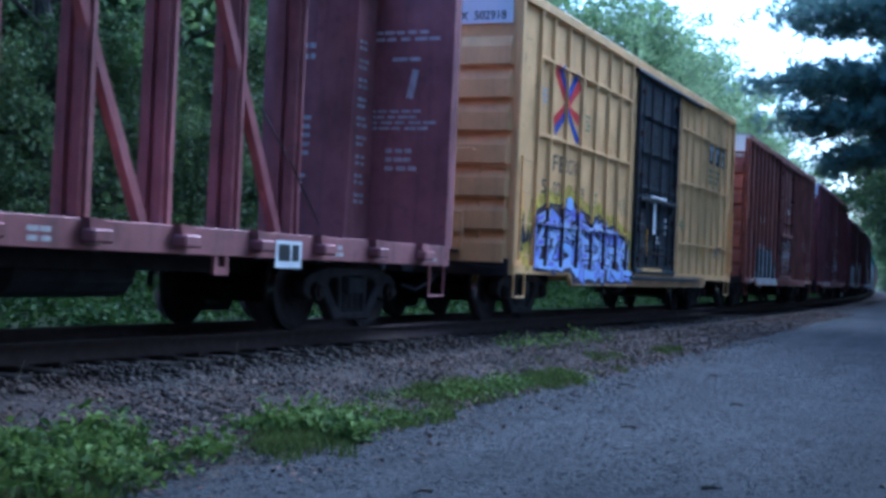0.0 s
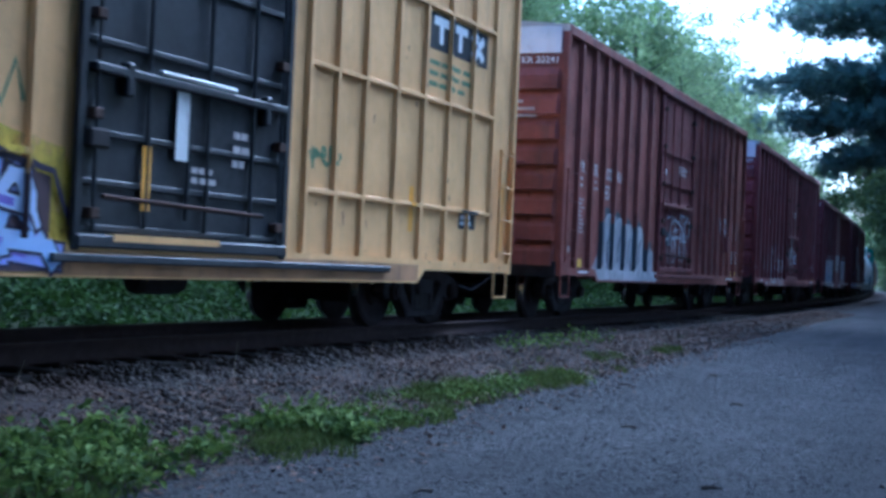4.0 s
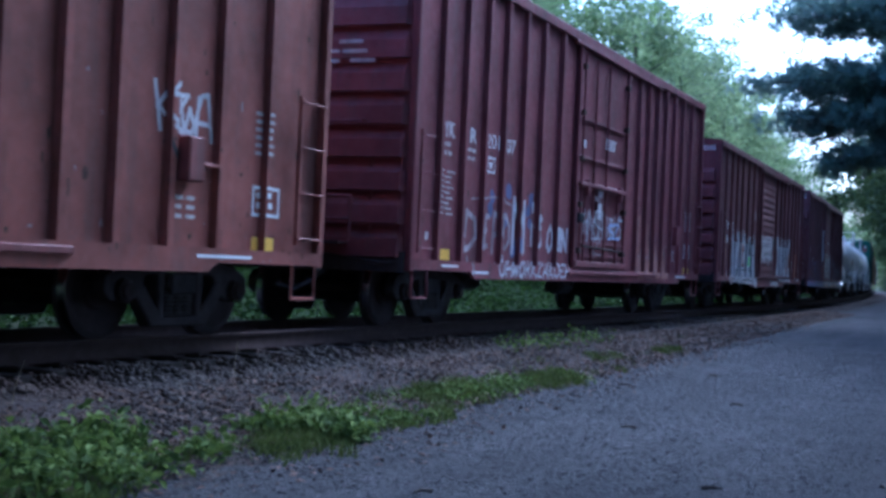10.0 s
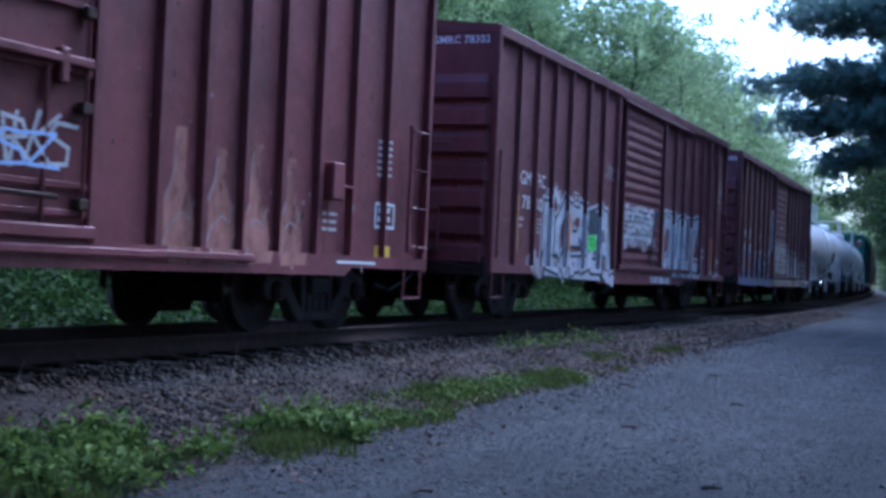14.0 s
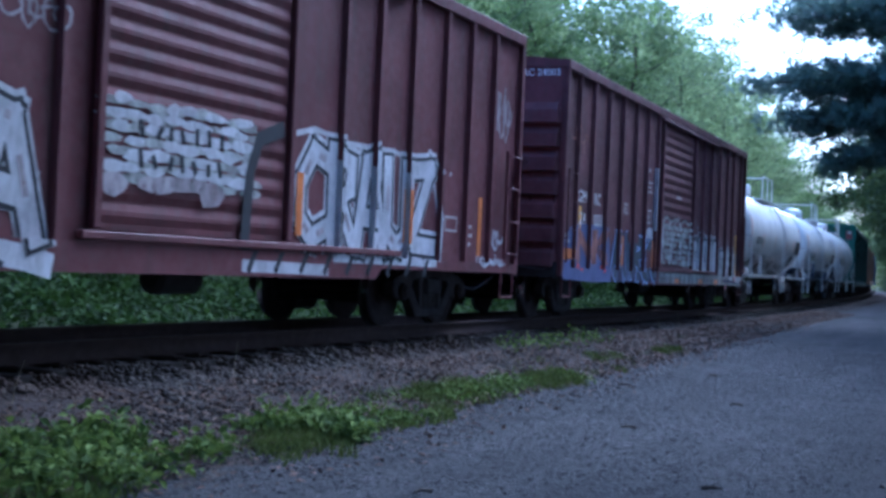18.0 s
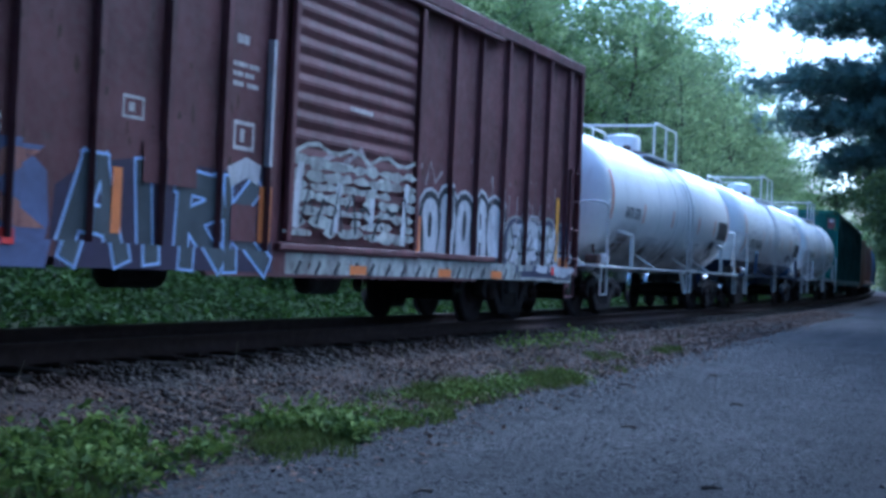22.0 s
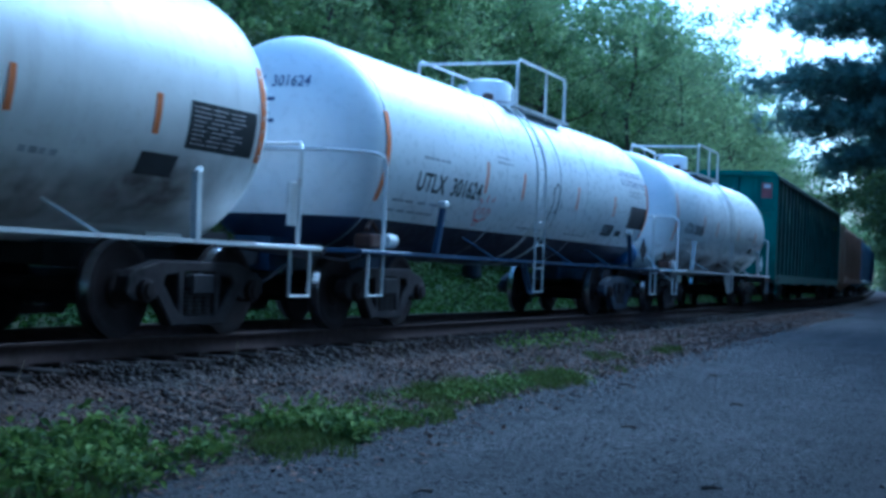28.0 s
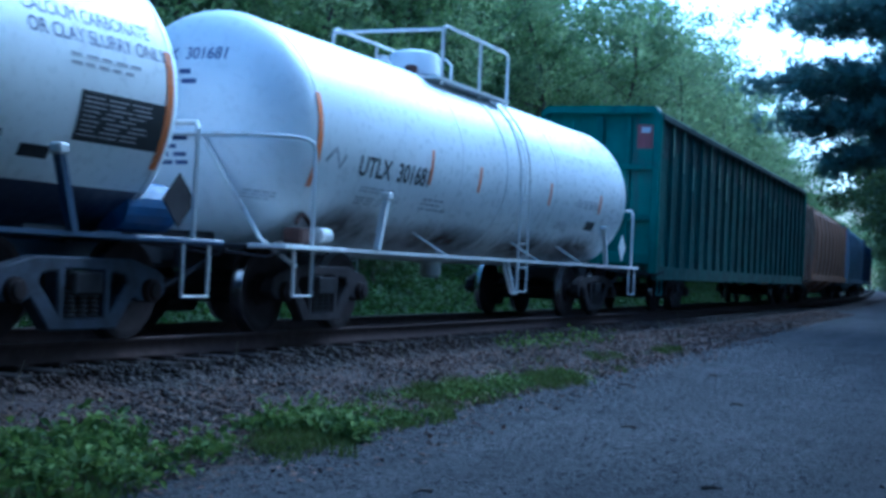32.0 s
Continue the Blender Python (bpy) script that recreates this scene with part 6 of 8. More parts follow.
    on_side("stencil", bars(2, lx(11.05), lx(11.5), 1.33, 1.5, 8), M_WHITE, car, skin, 0.008)
    on_side("reflector_strip", rect(lx(9.48), lx(9.6), 1.2, 1.75), M_AMBER, car, skin)
    on_side("reflector_strip", rect(lx(12.45), lx(12.56), 1.05, 2.0), M_AMBER, car, skin)
    on_side("reflector_strip", rect(lx(-3.1), lx(-2.98), 1.4, 1.95), M_AMBER, car, skin)
    on_side("graffiti_tag", strokes([[(lx(2.2), 1.9), (lx(2.3), 2.15), (lx(2.45), 1.85), (lx(2.6), 2.2), (lx(2.7), 1.9)]], 0.05), M_SPRAY_G, car, skin)
    scrawl(car, skin, lx(7.0), lx(7.7), 1.75, 2.1, 3, 0.05, M_SPRAY_G, 4)
    # big blue wildstyle piece over a yellow glow
    r = random.Random(21)
    a, b = lx(-2.45), lx(3.05)
    prof = [(-0.04, 1.2), (0.0, 1.7), (0.1, 1.86), (0.2, 1.84), (0.3, 2.0), (0.4, 1.86), (0.55, 1.72), (0.62, 1.82), (0.72, 1.62), (0.8, 1.66), (0.9, 1.5), (1.0, 1.42), (1.04, 1.0)]
    top_at = lambda u: float(np.interp(u, [p[0] for p in prof], [p[1] for p in prof]))
    crown = [[(a + (b - a) * u, z - 0.02) for u, z in prof]]
    on_side_joined("graffiti_glow", thick(crown, 0.42, 0.3), M_SPRAY_Y, car, skin, 0.003)
    base = bmesh.new()
    base.faces.new([base.verts.new((a + (b - a) * u, z - 0.06, 0)) for u, z in prof[1:-1]] + [base.verts.new((b, 0.62, 0)), base.verts.new((lx(-0.6), 0.6, 0)), base.verts.new((lx(-0.62), 0.78, 0)), base.verts.new((a, 0.78, 0))])
    bmesh.ops.triangulate(base, faces=base.faces)
    on_side("graffiti_ground", base, M_SPRAY_BR, car, skin, 0.0065)

    def bent(lines):
        """Letters drawn in a unit field, bent to the piece's outline."""
        out = []
        for ln in lines:
            row = []
            for u, v in ln:
                u, v = min(1, max(0, u)), min(1, max(0, v))
                x = a + (b - a) * u
                lo = 0.71 if x > lx(-0.45) else 0.87
                row.append((x, lo + (top_at(u) - 0.12 - lo) * v))
            out.append(row)
        return out
    sets = ((bent(skeleton("HCAZKSNEL", 0.0, 1.0, 0.0, 1.0, 5, 0.02, 0.05, 1.3)), 0.2, M_SPRAY_B, 0.0085),
            (bent(skeleton("LZSJEWTCA", 0.02, 0.99, 0.0, 0.66, 8, 0.03, 0.1, 1.25)), 0.15, M_SPRAY_C, 0.0145),
            (bent(skeleton("Z>K>ESZ>A", 0.02, 0.97, 0.3, 1.0, 12, 0.04, 0.3, 1.0)), 0.115, M_SPRAY_W2, 0.0205))
    for lines, w_, m, up in sets:
        on_side_joined("graffiti_outline", thick(lines, w_ + 0.05, 0.48, 0.0002), M_SPRAY_D, car, skin, up)
        on_side_joined("graffiti_fill", thick(lines, w_, 0.42, 0.0002), m, car, skin, up + 0.0025)
        spot_v = [[p, ((p[0] + q[0]) / 2, (p[1] + q[1]) / 2)] for ln in lines[::2] for p, q in zip(ln, ln[1:])]
        on_side_joined("graffiti_shade", thick(spot_v, w_ * 0.55, 0.2, 0.0002), M_SPRAY_V if m is not M_SPRAY_V else M_SPRAY_C, car, skin, up + 0.0045)
    sprayed_posts(car, [p for p in posts if a < p < b], 0.07, 0.05, 0.87, lambda x: top_at((x - a) / (b - a)) - 0.1, W, M_SPRAY_BR)
    on_side_joined("graffiti_outline", thick(crown, 0.05, 0.3), M_SPRAY_D, car, skin, 0.027)
    blob_c = bmesh.new()
    blob(blob_c, a + 1.68, 1.9, 0.2, 0.11, r, 11, 0.12)
    on_side("graffiti_highlight", blob_c, M_SPRAY_C, car, skin, 0.029)
    for k, (x_, z_) in enumerate(((-0.55, 1.5), (-0.5, 1.1), (-0.35, 0.9), (5.62, 0.95))):
        bl = bmesh.new()
        blob(bl, a + x_, z_, 0.16, 0.2 - 0.03 * k, r, 10, 0.3)
        on_side("graffiti_glow", bl, M_SPRAY_Y, car, skin, 0.003)
    scrawl(car, skin, lx(-3.05), lx(-2.6), 1.0, 1.6, 2, 0.06, M_SPRAY_K, 9)
    # end wall
    ex = -L / 2 - 0.012
    part("end_panel", box(ex - 0.03, ex, -1.42, 1.42, 4.36, 4.83), M_WHITE, car, "white end panel")
    on_end("lettering", fitted(glyphs("FBOX  502918", 0.01), 0.3, 1.32, 4.41, 4.54), M_INK, car, ex - 0.03)
    return car


yellow_car()


# ---- red-brown box cars ----
def brown_car(s0, s1, mat, dmat, label, number, seed):
    mid = (s0 + s1) / 2
    H = (s1 - s0) / 2
    posts = [p - H for p in (0.86, 1.65, 2.39, 3.12, 3.90, 4.71, 5.62, 10.4, 11.08, 11.77, 12.45, 13.2, 13.95, 14.78)]
    car, skin, L = boxcar(label, s0, s1, 4.72, mat, dmat, posts, (-1.5, 1.5), (-6.0, -5.85, 5.85, 6.0, 0.65), 8, 6.15, M_ROOF)
    W = -skin[0]
    plain_door(car, -1.47, 1.55, 0.86, 4.5, W, dmat, (1.08, 1.3, 2.2, 2.72, 3.36), [(-1.0, 0.95, 2.2), (-0.55, 0.95, 4.4), (0.2, 0.95, 4.4), (0.95, 0.95, 2.2)])
    dk = (-W - 0.035, [])
    lx = lambda d: d - H
    letters(car, skin, "YK", lx(1.03), lx(1.37), 2.46, 2.66, M_WHITE)
    letters(car, skin, "R", lx(1.92), lx(2.14), 2.46, 2.66, M_WHITE)
    letters(car, skin, number[:3], lx(2.52), lx(3.02), 2.46, 2.66, M_WHITE)
    letters(car, skin, number[3:], lx(3.32), lx(3.66), 2.46, 2.66, M_WHITE)
    on_side("stencil", frame_rect(lx(2.6), lx(2.88), 2.12, 2.34, 0.025), M_WHITE, car, skin)
    on_side("stencil", bars(1, lx(2.68), lx(2.8), 2.17, 2.28, 1, 0.8, 1), M_WHITE, car, skin)
    on_side("stencil", bars(2, lx(1.0), lx(1.36), 2.2, 2.42, seed, 0.5, 2), M_GREYWRITE, car, skin)
    on_side("stencil", bars(2, lx(1.85), lx(2.2), 2.2, 2.42, seed + 1, 0.45, 2), M_GREYWRITE, car, skin)
    on_side("stencil", bars(9, lx(0.86), lx(1.5), 1.44, 2.05, seed + 2, 0.4, 2), M_GREYWRITE, car, skin)
    on_side("label_plate", rect(lx(0.94), lx(1.36), 0.88, 1.02), M_STICKER_Y, car, skin, 0.005, "yellow lube label")
    on_side("stencil", rect(lx(0.95), lx(1.5), 0.79, 0.82), M_WHITE, car, skin)
    on_side("stencil", rect(lx(0.55), lx(0.66), 1.12, 1.22), M_GREYWRITE, car, skin)
    on_side("stencil", bars(4, 0.1, 0.92, 2.96, 3.16, seed + 3, 0.55, 3), M_WHITE, car, dk, 0.045)
    on_side("stencil", bars(1, -1.2, -1.02, 2.86, 3.02, seed, 0.8, 1), M_WHITE, car, dk, 0.045)
    # far-end data
    on_side("stencil", bars(6, lx(14.6), lx(15.0), 1.78, 2.24, seed + 4, 0.5, 1), M_GREYWRITE, car, skin)
    on_side("placard", frame_rect(lx(14.58), lx(15.08), 1.2, 1.5, 0.035), M_WHITE, car, skin, 0.006)
    on_side("placard_field", bars(2, lx(14.66), lx(15.0), 1.26, 1.46, 3), M_WHITE, car, skin, 0.006)
    on_side("label_plate", rect(lx(14.6), lx(15.0), 0.87, 1.0), M_STICKER_Y, car, skin, 0.005, "yellow lube label")
    on_side("stencil", rect(lx(13.6), lx(14.5), 0.78, 0.81), M_WHITE, car, skin)
    part("brake_box", box(lx(13.3), lx(13.55), -W - 0.16, -W, 1.45, 1.85, None, 0.015), dmat, car)
    part("retainer_pipe", tube([(lx(13.55), -W - 0.05, 1.62), (lx(13.95), -W - 0.05, 1.62), (lx(13.95), -W - 0.05, 0.9)], 0.025, None, 6), mat, car)
    on_side("stencil", bars(3, lx(13.3), lx(13.8), 1.1, 1.35, seed + 5, 0.45, 2), M_GREYWRITE, car, skin)
    ex = -L / 2 - 0.012
    part("end_panel", box(ex - 0.03, ex, -1.45, 1.45, 4.27, 4.70), M_WHITE, car, "white end panel")
    on_end("lettering", fitted(glyphs("YKR " + number, 0.01), 0.70, 1.42, 4.10, 4.21), M_WHITE, car, ex - 0.08)
    on_end("stencil", bars(3, -0.2, 1.2, 3.2, 3.55, seed, 0.4, 3), M_GREYWRITE, car, ex - 0.085)
    return car, skin, lx, W


def brown_one():
    car, skin, lx, W = brown_car(15.05, 30.93, M_BROWN, M_BROWN_D, "red-brown box car with silver graffiti letters", "20241", 40)
    # tall silver letters with slate shadows standing on a pale slab
    x0, x1 = lx(1.95), lx(6.35)
    slab = bmesh.new()
    slab.faces.new([slab.verts.new((x, z, 0)) for x, z in ((x0, 0.86), (x0 + 0.35, 1.12), (x0 + 0.6, 1.2), (x1 - 0.1, 1.22), (x1, 0.68), (x0 + 0.2, 0.68))])
    bmesh.ops.triangulate(slab, faces=slab.faces)
    on_side("graffiti_ground", slab, M_SPRAY_SV, car, skin, 0.004)
    posts = [q[0] + 0.045 for q in skin[1]]
    sprayed_posts(car, [x for x in posts if x0 + 0.4 < x < x1], 0.09, 0.07, 0.87, lambda x: 1.7 if x < x1 - 1.0 else 1.3, W, M_SPRAY_SL)

    def arch(x, w, foot, top, lean):
        """An upright slab with a rounded shoulder."""
        bm = bmesh.new()
        bm.faces.new([bm.verts.new((x + u * w + lean * (foot + v * (top - foot) - 0.8), foot + v * (top - foot), 0)) for u, v in ((0, 0), (0.95, 0), (1.02, 0.3), (0.94, 0.5), (1.02, 0.72), (0.98, 0.86), (0.8, 0.96), (0.5, 1.0), (0.22, 0.97), (0.03, 0.86), (-0.06, 0.6), (0.04, 0.4), (-0.1, 0.2))])
        bmesh.ops.triangulate(bm, faces=bm.faces)
        return bm
    edge = []
    for i, (d, w, foot, top, lean) in enumerate(((2.5, 0.66, 0.7, 1.92, 0.14), (3.3, 0.56, 0.7, 1.88, 0.08), (4.02, 0.6, 0.7, 1.8, 0.03), (4.8, 0.66, 0.7, 1.78, 0.0), (5.6, 0.66, 0.7, 1.4, 0.0))):
        x = lx(d)
        on_side("graffiti_shade", arch(x - 0.2, w + 0.06, foot + 0.22, top + 0.06, lean), M_SPRAY_SL, car, skin, 0.0065)
        on_side("graffiti_fill", arch(x, w, foot, top - 0.06, lean), M_SPRAY_SV, car, skin, 0.009)
        edge.append([(x - 0.02, foot + 0.35), (x - 0.02 + lean * 0.5, top - 0.35), (x + 0.06 + lean, top - 0.17), (x + w * 0.3 + lean, top - 0.08), (x + w * 0.65 + lean, top - 0.08), (x + w * 0.95 + lean, top - 0.22)])
        edge.append([(x + 0.3, foot + 0.28), (x + 0.16, foot + 0.18), (x + 0.2, foot + 0.02)])
        on_side("graffiti_shade", strokes([[(x + w * 0.55, foot + 0.3), (x + w * 0.5 + lean * 0.5, foot + 0.62), (x + w * 0.72 + lean * 0.6, foot + 0.78)]], 0.07), M_SPRAY_SL, car, skin, 0.0115)
    on_side("graffiti_highlight", strokes(edge, 0.042), M_SPRAY_W, car, skin, 0.0135)
    dk = (-W - 0.035, [])
    on_side_joined("graffiti_tag", thick(skeleton("JCRSUO", -0.8, 1.0, 1.48, 2.14, 3, 0.35, 0.25, 2.2), 0.036), M_SPRAY_W, car, dk, 0.055)
    on_side_joined("graffiti_tag", thick(skeleton("IMJIUI", -0.9, 1.1, 1.04, 1.75, 6, 0.3, 0.2, 1.5), 0.034), M_SPRAY_W, car, dk, 0.055)
    on_side("graffiti_shade", rect(-1.0, -0.35, 1.42, 1.72), M_SPRAY_K, car, dk, 0.047)
    on_side_joined("graffiti_tag", thick(skeleton("KZWA", lx(13.1), lx(13.75), 1.82, 2.3, 15, 0.3, 0.2, 2.2), 0.045), M_SPRAY_W, car, skin, 0.006)
    on_side_joined("graffiti_tag", thick([[(lx(13.15), 1.78), (lx(13.3), 1.6), (lx(13.28), 1.5)]], 0.05), M_SPRAY_K, car, skin, 0.006)
    scars(car, skin, lx(0.3), lx(6.2), 0.8, 4.0, 60, M_RUSTSTAIN, 75, 0.04)
    scars(car, skin, lx(9.8), lx(15.6), 0.8, 4.0, 70, M_RUSTSTAIN, 76, 0.045)
    scars(car, skin, lx(9.8), lx(15.0), 0.75, 2.6, 20, M_SPRAY_P, 77, 0.025)


def brown_two():
    car, skin, lx, W = brown_car(33.08, 48.96, M_MAROON, M_MAROON, "maroon box car with thin white graffiti writing", "20107", 60)
    x = lx(1.75)
    for i, (ch, a, b, z0, z1, w_) in enumerate((("D", 0.0, .5, 1.02, 1.56, .085), ("E", .55, 1.0, 1.06, 1.55, .075), ("P", 1.05, 1.4, 1.0, 1.58, .08), ("O", 1.38, 1.85, 1.08, 1.58, .07), ("N", 1.9, 2.55, 1.02, 1.82, .095), ("I", 2.66, 2.86, 1.15, 1.5, .06), ("I", 2.74, 2.86, 1.68, 1.8, .06), ("S", 2.9, 3.3, 1.15, 1.62, .075), ("O", 3.45, 3.78, 1.1, 1.52, .065), ("N", 3.8, 4.2, 1.12, 1.5, .075), ("N", 4.2, 4.55, 1.1, 1.48, .075))):
        on_side_joined("graffiti_tag", thick(skeleton(ch, x + a, x + b, z0, z1, i, 0.12, 0.05, 1.0), w_, 0.3), M_SPRAY_P if i < 4 else M_SPRAY_W, car, skin, 0.006)
    on_side("graffiti_tag", strokes([[(x + .1, 1.0), (x - 0.05, 1.2), (x + .05, 1.55)], [(x + .2, .95), (x + .35, .7)]], 0.06), M_SPRAY_P, car, skin)
    on_side_joined("graffiti_tag", thick(skeleton("OHWORKZAKOEP", x + 1.25, x + 4.5, 0.68, 0.93, 4, 0.1, 0.1, 0.95), 0.038, 0.3), M_SPRAY_W, car, skin, 0.006)
    on_side_joined("graffiti_tag", thick([[(x + 0.3, 1.72), (x + 1.2, 1.8), (x + 1.9, 1.72)], [(x + 1.5, 1.0), (x + 1.35, 0.98), (x + 1.5, 0.9)]], 0.03), M_SPRAY_P, car, skin, 0.005)
    glow = bmesh.new()
    r = random.Random(2)
    for i in range(9):
        cx, cz = x + r.uniform(0.6, 2.8), r.uniform(1.0, 1.9)
        glow.faces.new([glow.verts.new((cx + 0.13 * math.cos(t) * r.uniform(.6, 1.2), cz + 0.13 * math.sin(t) * r.uniform(.6, 1.2), 0)) for t in np.linspace(0, 6.28, 8)[:-1]])
    on_side("graffiti_glow", glow, M_SPRAY_N, car, skin, 0.003)
    on_side("stencil", rect(x + 0.25, x + 0.85, 0.72, 0.75), M_WHITE, car, skin)
    dk = (-W - 0.035, [])
    on_side_joined("graffiti_tag", thick(skeleton("H", -1.12, -0.85, 1.42, 1.85, 1, 0.2), 0.04), M_SPRAY_W, car, dk, 0.055)
    on_side_joined("graffiti_tag", thick(skeleton("NKSA", -0.8, 0.0, 1.32, 1.85, 2, 0.25, 0.15, 1.8), 0.035), M_SPRAY_W, car, dk, 0.055)
    on_side_joined("graffiti_tag", thick(skeleton("Z", -0.6, 0.1, 1.1, 1.4, 7, 0.2), 0.03), M_SPRAY_P, car, dk, 0.055)
    on_side_joined("graffiti_tag", thick(skeleton("WRKS", 0.35, 1.15, 1.38, 1.84, 3, 0.3, 0.15, 1.8), 0.035), M_SPRAY_W, car, dk, 0.055)
    on_side_joined("graffiti_tag", thick(skeleton("SZ", 0.4, 1.1, 1.4, 1.7, 9, 0.2, 0.1, 1.2), 0.03), M_SPRAY_C, car, dk, 0.0575)
    on_side("placard", rect(-0.42, -0.1, 2.02, 2.12), M_SPRAY_P, car, dk, 0.05)
    part("door_plate", box(-0.3, 0.06, -W - 0.085, -W - 0.03, 1.62, 2.28, None, 0.01), M_MAROON_D, car, "dark plate over the door latch")
    on_side("placard", rect(-0.24, 0.0, 2.1, 2.24), M_SPRAY_P, car, dk, 0.054)
    on_side("placard", rect(-0.25, -0.02, 1.72, 2.0), M_WHITE, car, dk, 0.05)
    rs = random.Random(44)
    pins, thin = bmesh.new(), []
    for i, (a, top) in enumerate(((10.5, 1.95), (11.15, 1.82), (11.75, 1.92), (12.4, 1.8))):
        a = lx(a)
        prof = [(0.05, 0.72), (0.5, 0.74), (0.56, 1.0), (0.5, 1.28), (0.36, 1.5), (0.32, 1.7), (0.36, top), (0.16, top), (0.18, 1.68), (0.14, 1.5), (0.0, 1.25), (-0.03, 0.95)]
        pins.faces.new([pins.verts.new((a + x_ + rs.uniform(-.03, .03), z_ + rs.uniform(-.03, .03), 0)) for x_, z_ in prof])
        thin.append([(a + 0.02, 0.8), (a + 0.12, 1.05), (a + 0.3, 1.18), (a + 0.42, 1.12), (a + 0.5, 1.3)])
        thin.append([(a + 0.2, top - 0.1), (a + 0.16, 1.5), (a + 0.04, 1.25)])
    bmesh.ops.triangulate(pins, faces=pins.faces)
    on_side("graffiti_fill", pins, M_SPRAY_S, car, skin, 0.004)
    on_side("graffiti_highlight", strokes(thin, 0.022), M_SPRAY_P, car, skin, 0.007)
    scars(car, skin, lx(0.3), lx(6.0), 0.8, 3.9, 60, M_RUSTSTAIN, 72, 0.035)
    scars(car, skin, lx(9.8), lx(15.5), 0.8, 3.9, 60, M_RUSTSTAIN, 73, 0.035)
    scars(car, skin, lx(9.8), lx(14.5), 0.7, 2.4, 24, M_SPRAY_P, 74, 0.03)


brown_one()
brown_two()


# ---- maroon box cars with corrugated doors ----
def maroon_car(s0, s1, mat, label, top, low, end, at, z, posts):
    mid, H = (s0 + s1) / 2, (s1 - s0) / 2
    lx = lambda d: d - H
    posts = [p - H for p in posts]
    car, skin, L = boxcar(label, s0, s1, 4.17, mat, mat, posts, (-1.5, 1.6), (-3.0, -2.85, 3.6, 3.75, 0.62), 7, 6.25, mat, 0.08, 0.06)
    W = -skin[0]
    ribbed_door(car, -1.42, 1.62, 0.98, 3.92, W, mat, 15)
    a, b, c, d = at
    letters(car, skin, top[:2], lx(a), lx(a + 0.47), z[0], z[0] + 0.2, M_WHITE)
    letters(car, skin, top[2:], lx(b), lx(b + 0.37), z[0], z[0] + 0.2, M_WHITE)
    letters(car, skin, low[:2], lx(c), lx(c + 0.36), z[1], z[1] + 0.2, M_WHITE)
    letters(car, skin, low[2:], lx(d), lx(d + 0.52), z[1], z[1] + 0.2, M_WHITE)
    on_side("stencil", frame_rect(lx(3.85), lx(4.15), 1.92, 2.12, 0.03), M_GREYWRITE, car, skin)
    on_side("stencil", bars(1, lx(3.93), lx(4.07), 1.97, 2.07, 1, 0.8, 1), M_GREYWRITE, car, skin)
    on_side("reflector_strip", rect(lx(1.02), lx(1.14), 1.05, 1.9), M_AMBER, car, skin, 0.004)
    on_end("lettering", fitted(glyphs(end, 0.01), 0.55, 1.42, 3.92, 4.03), M_WHITE, car, -L / 2 - 0.012)
    return car, skin, lx, W


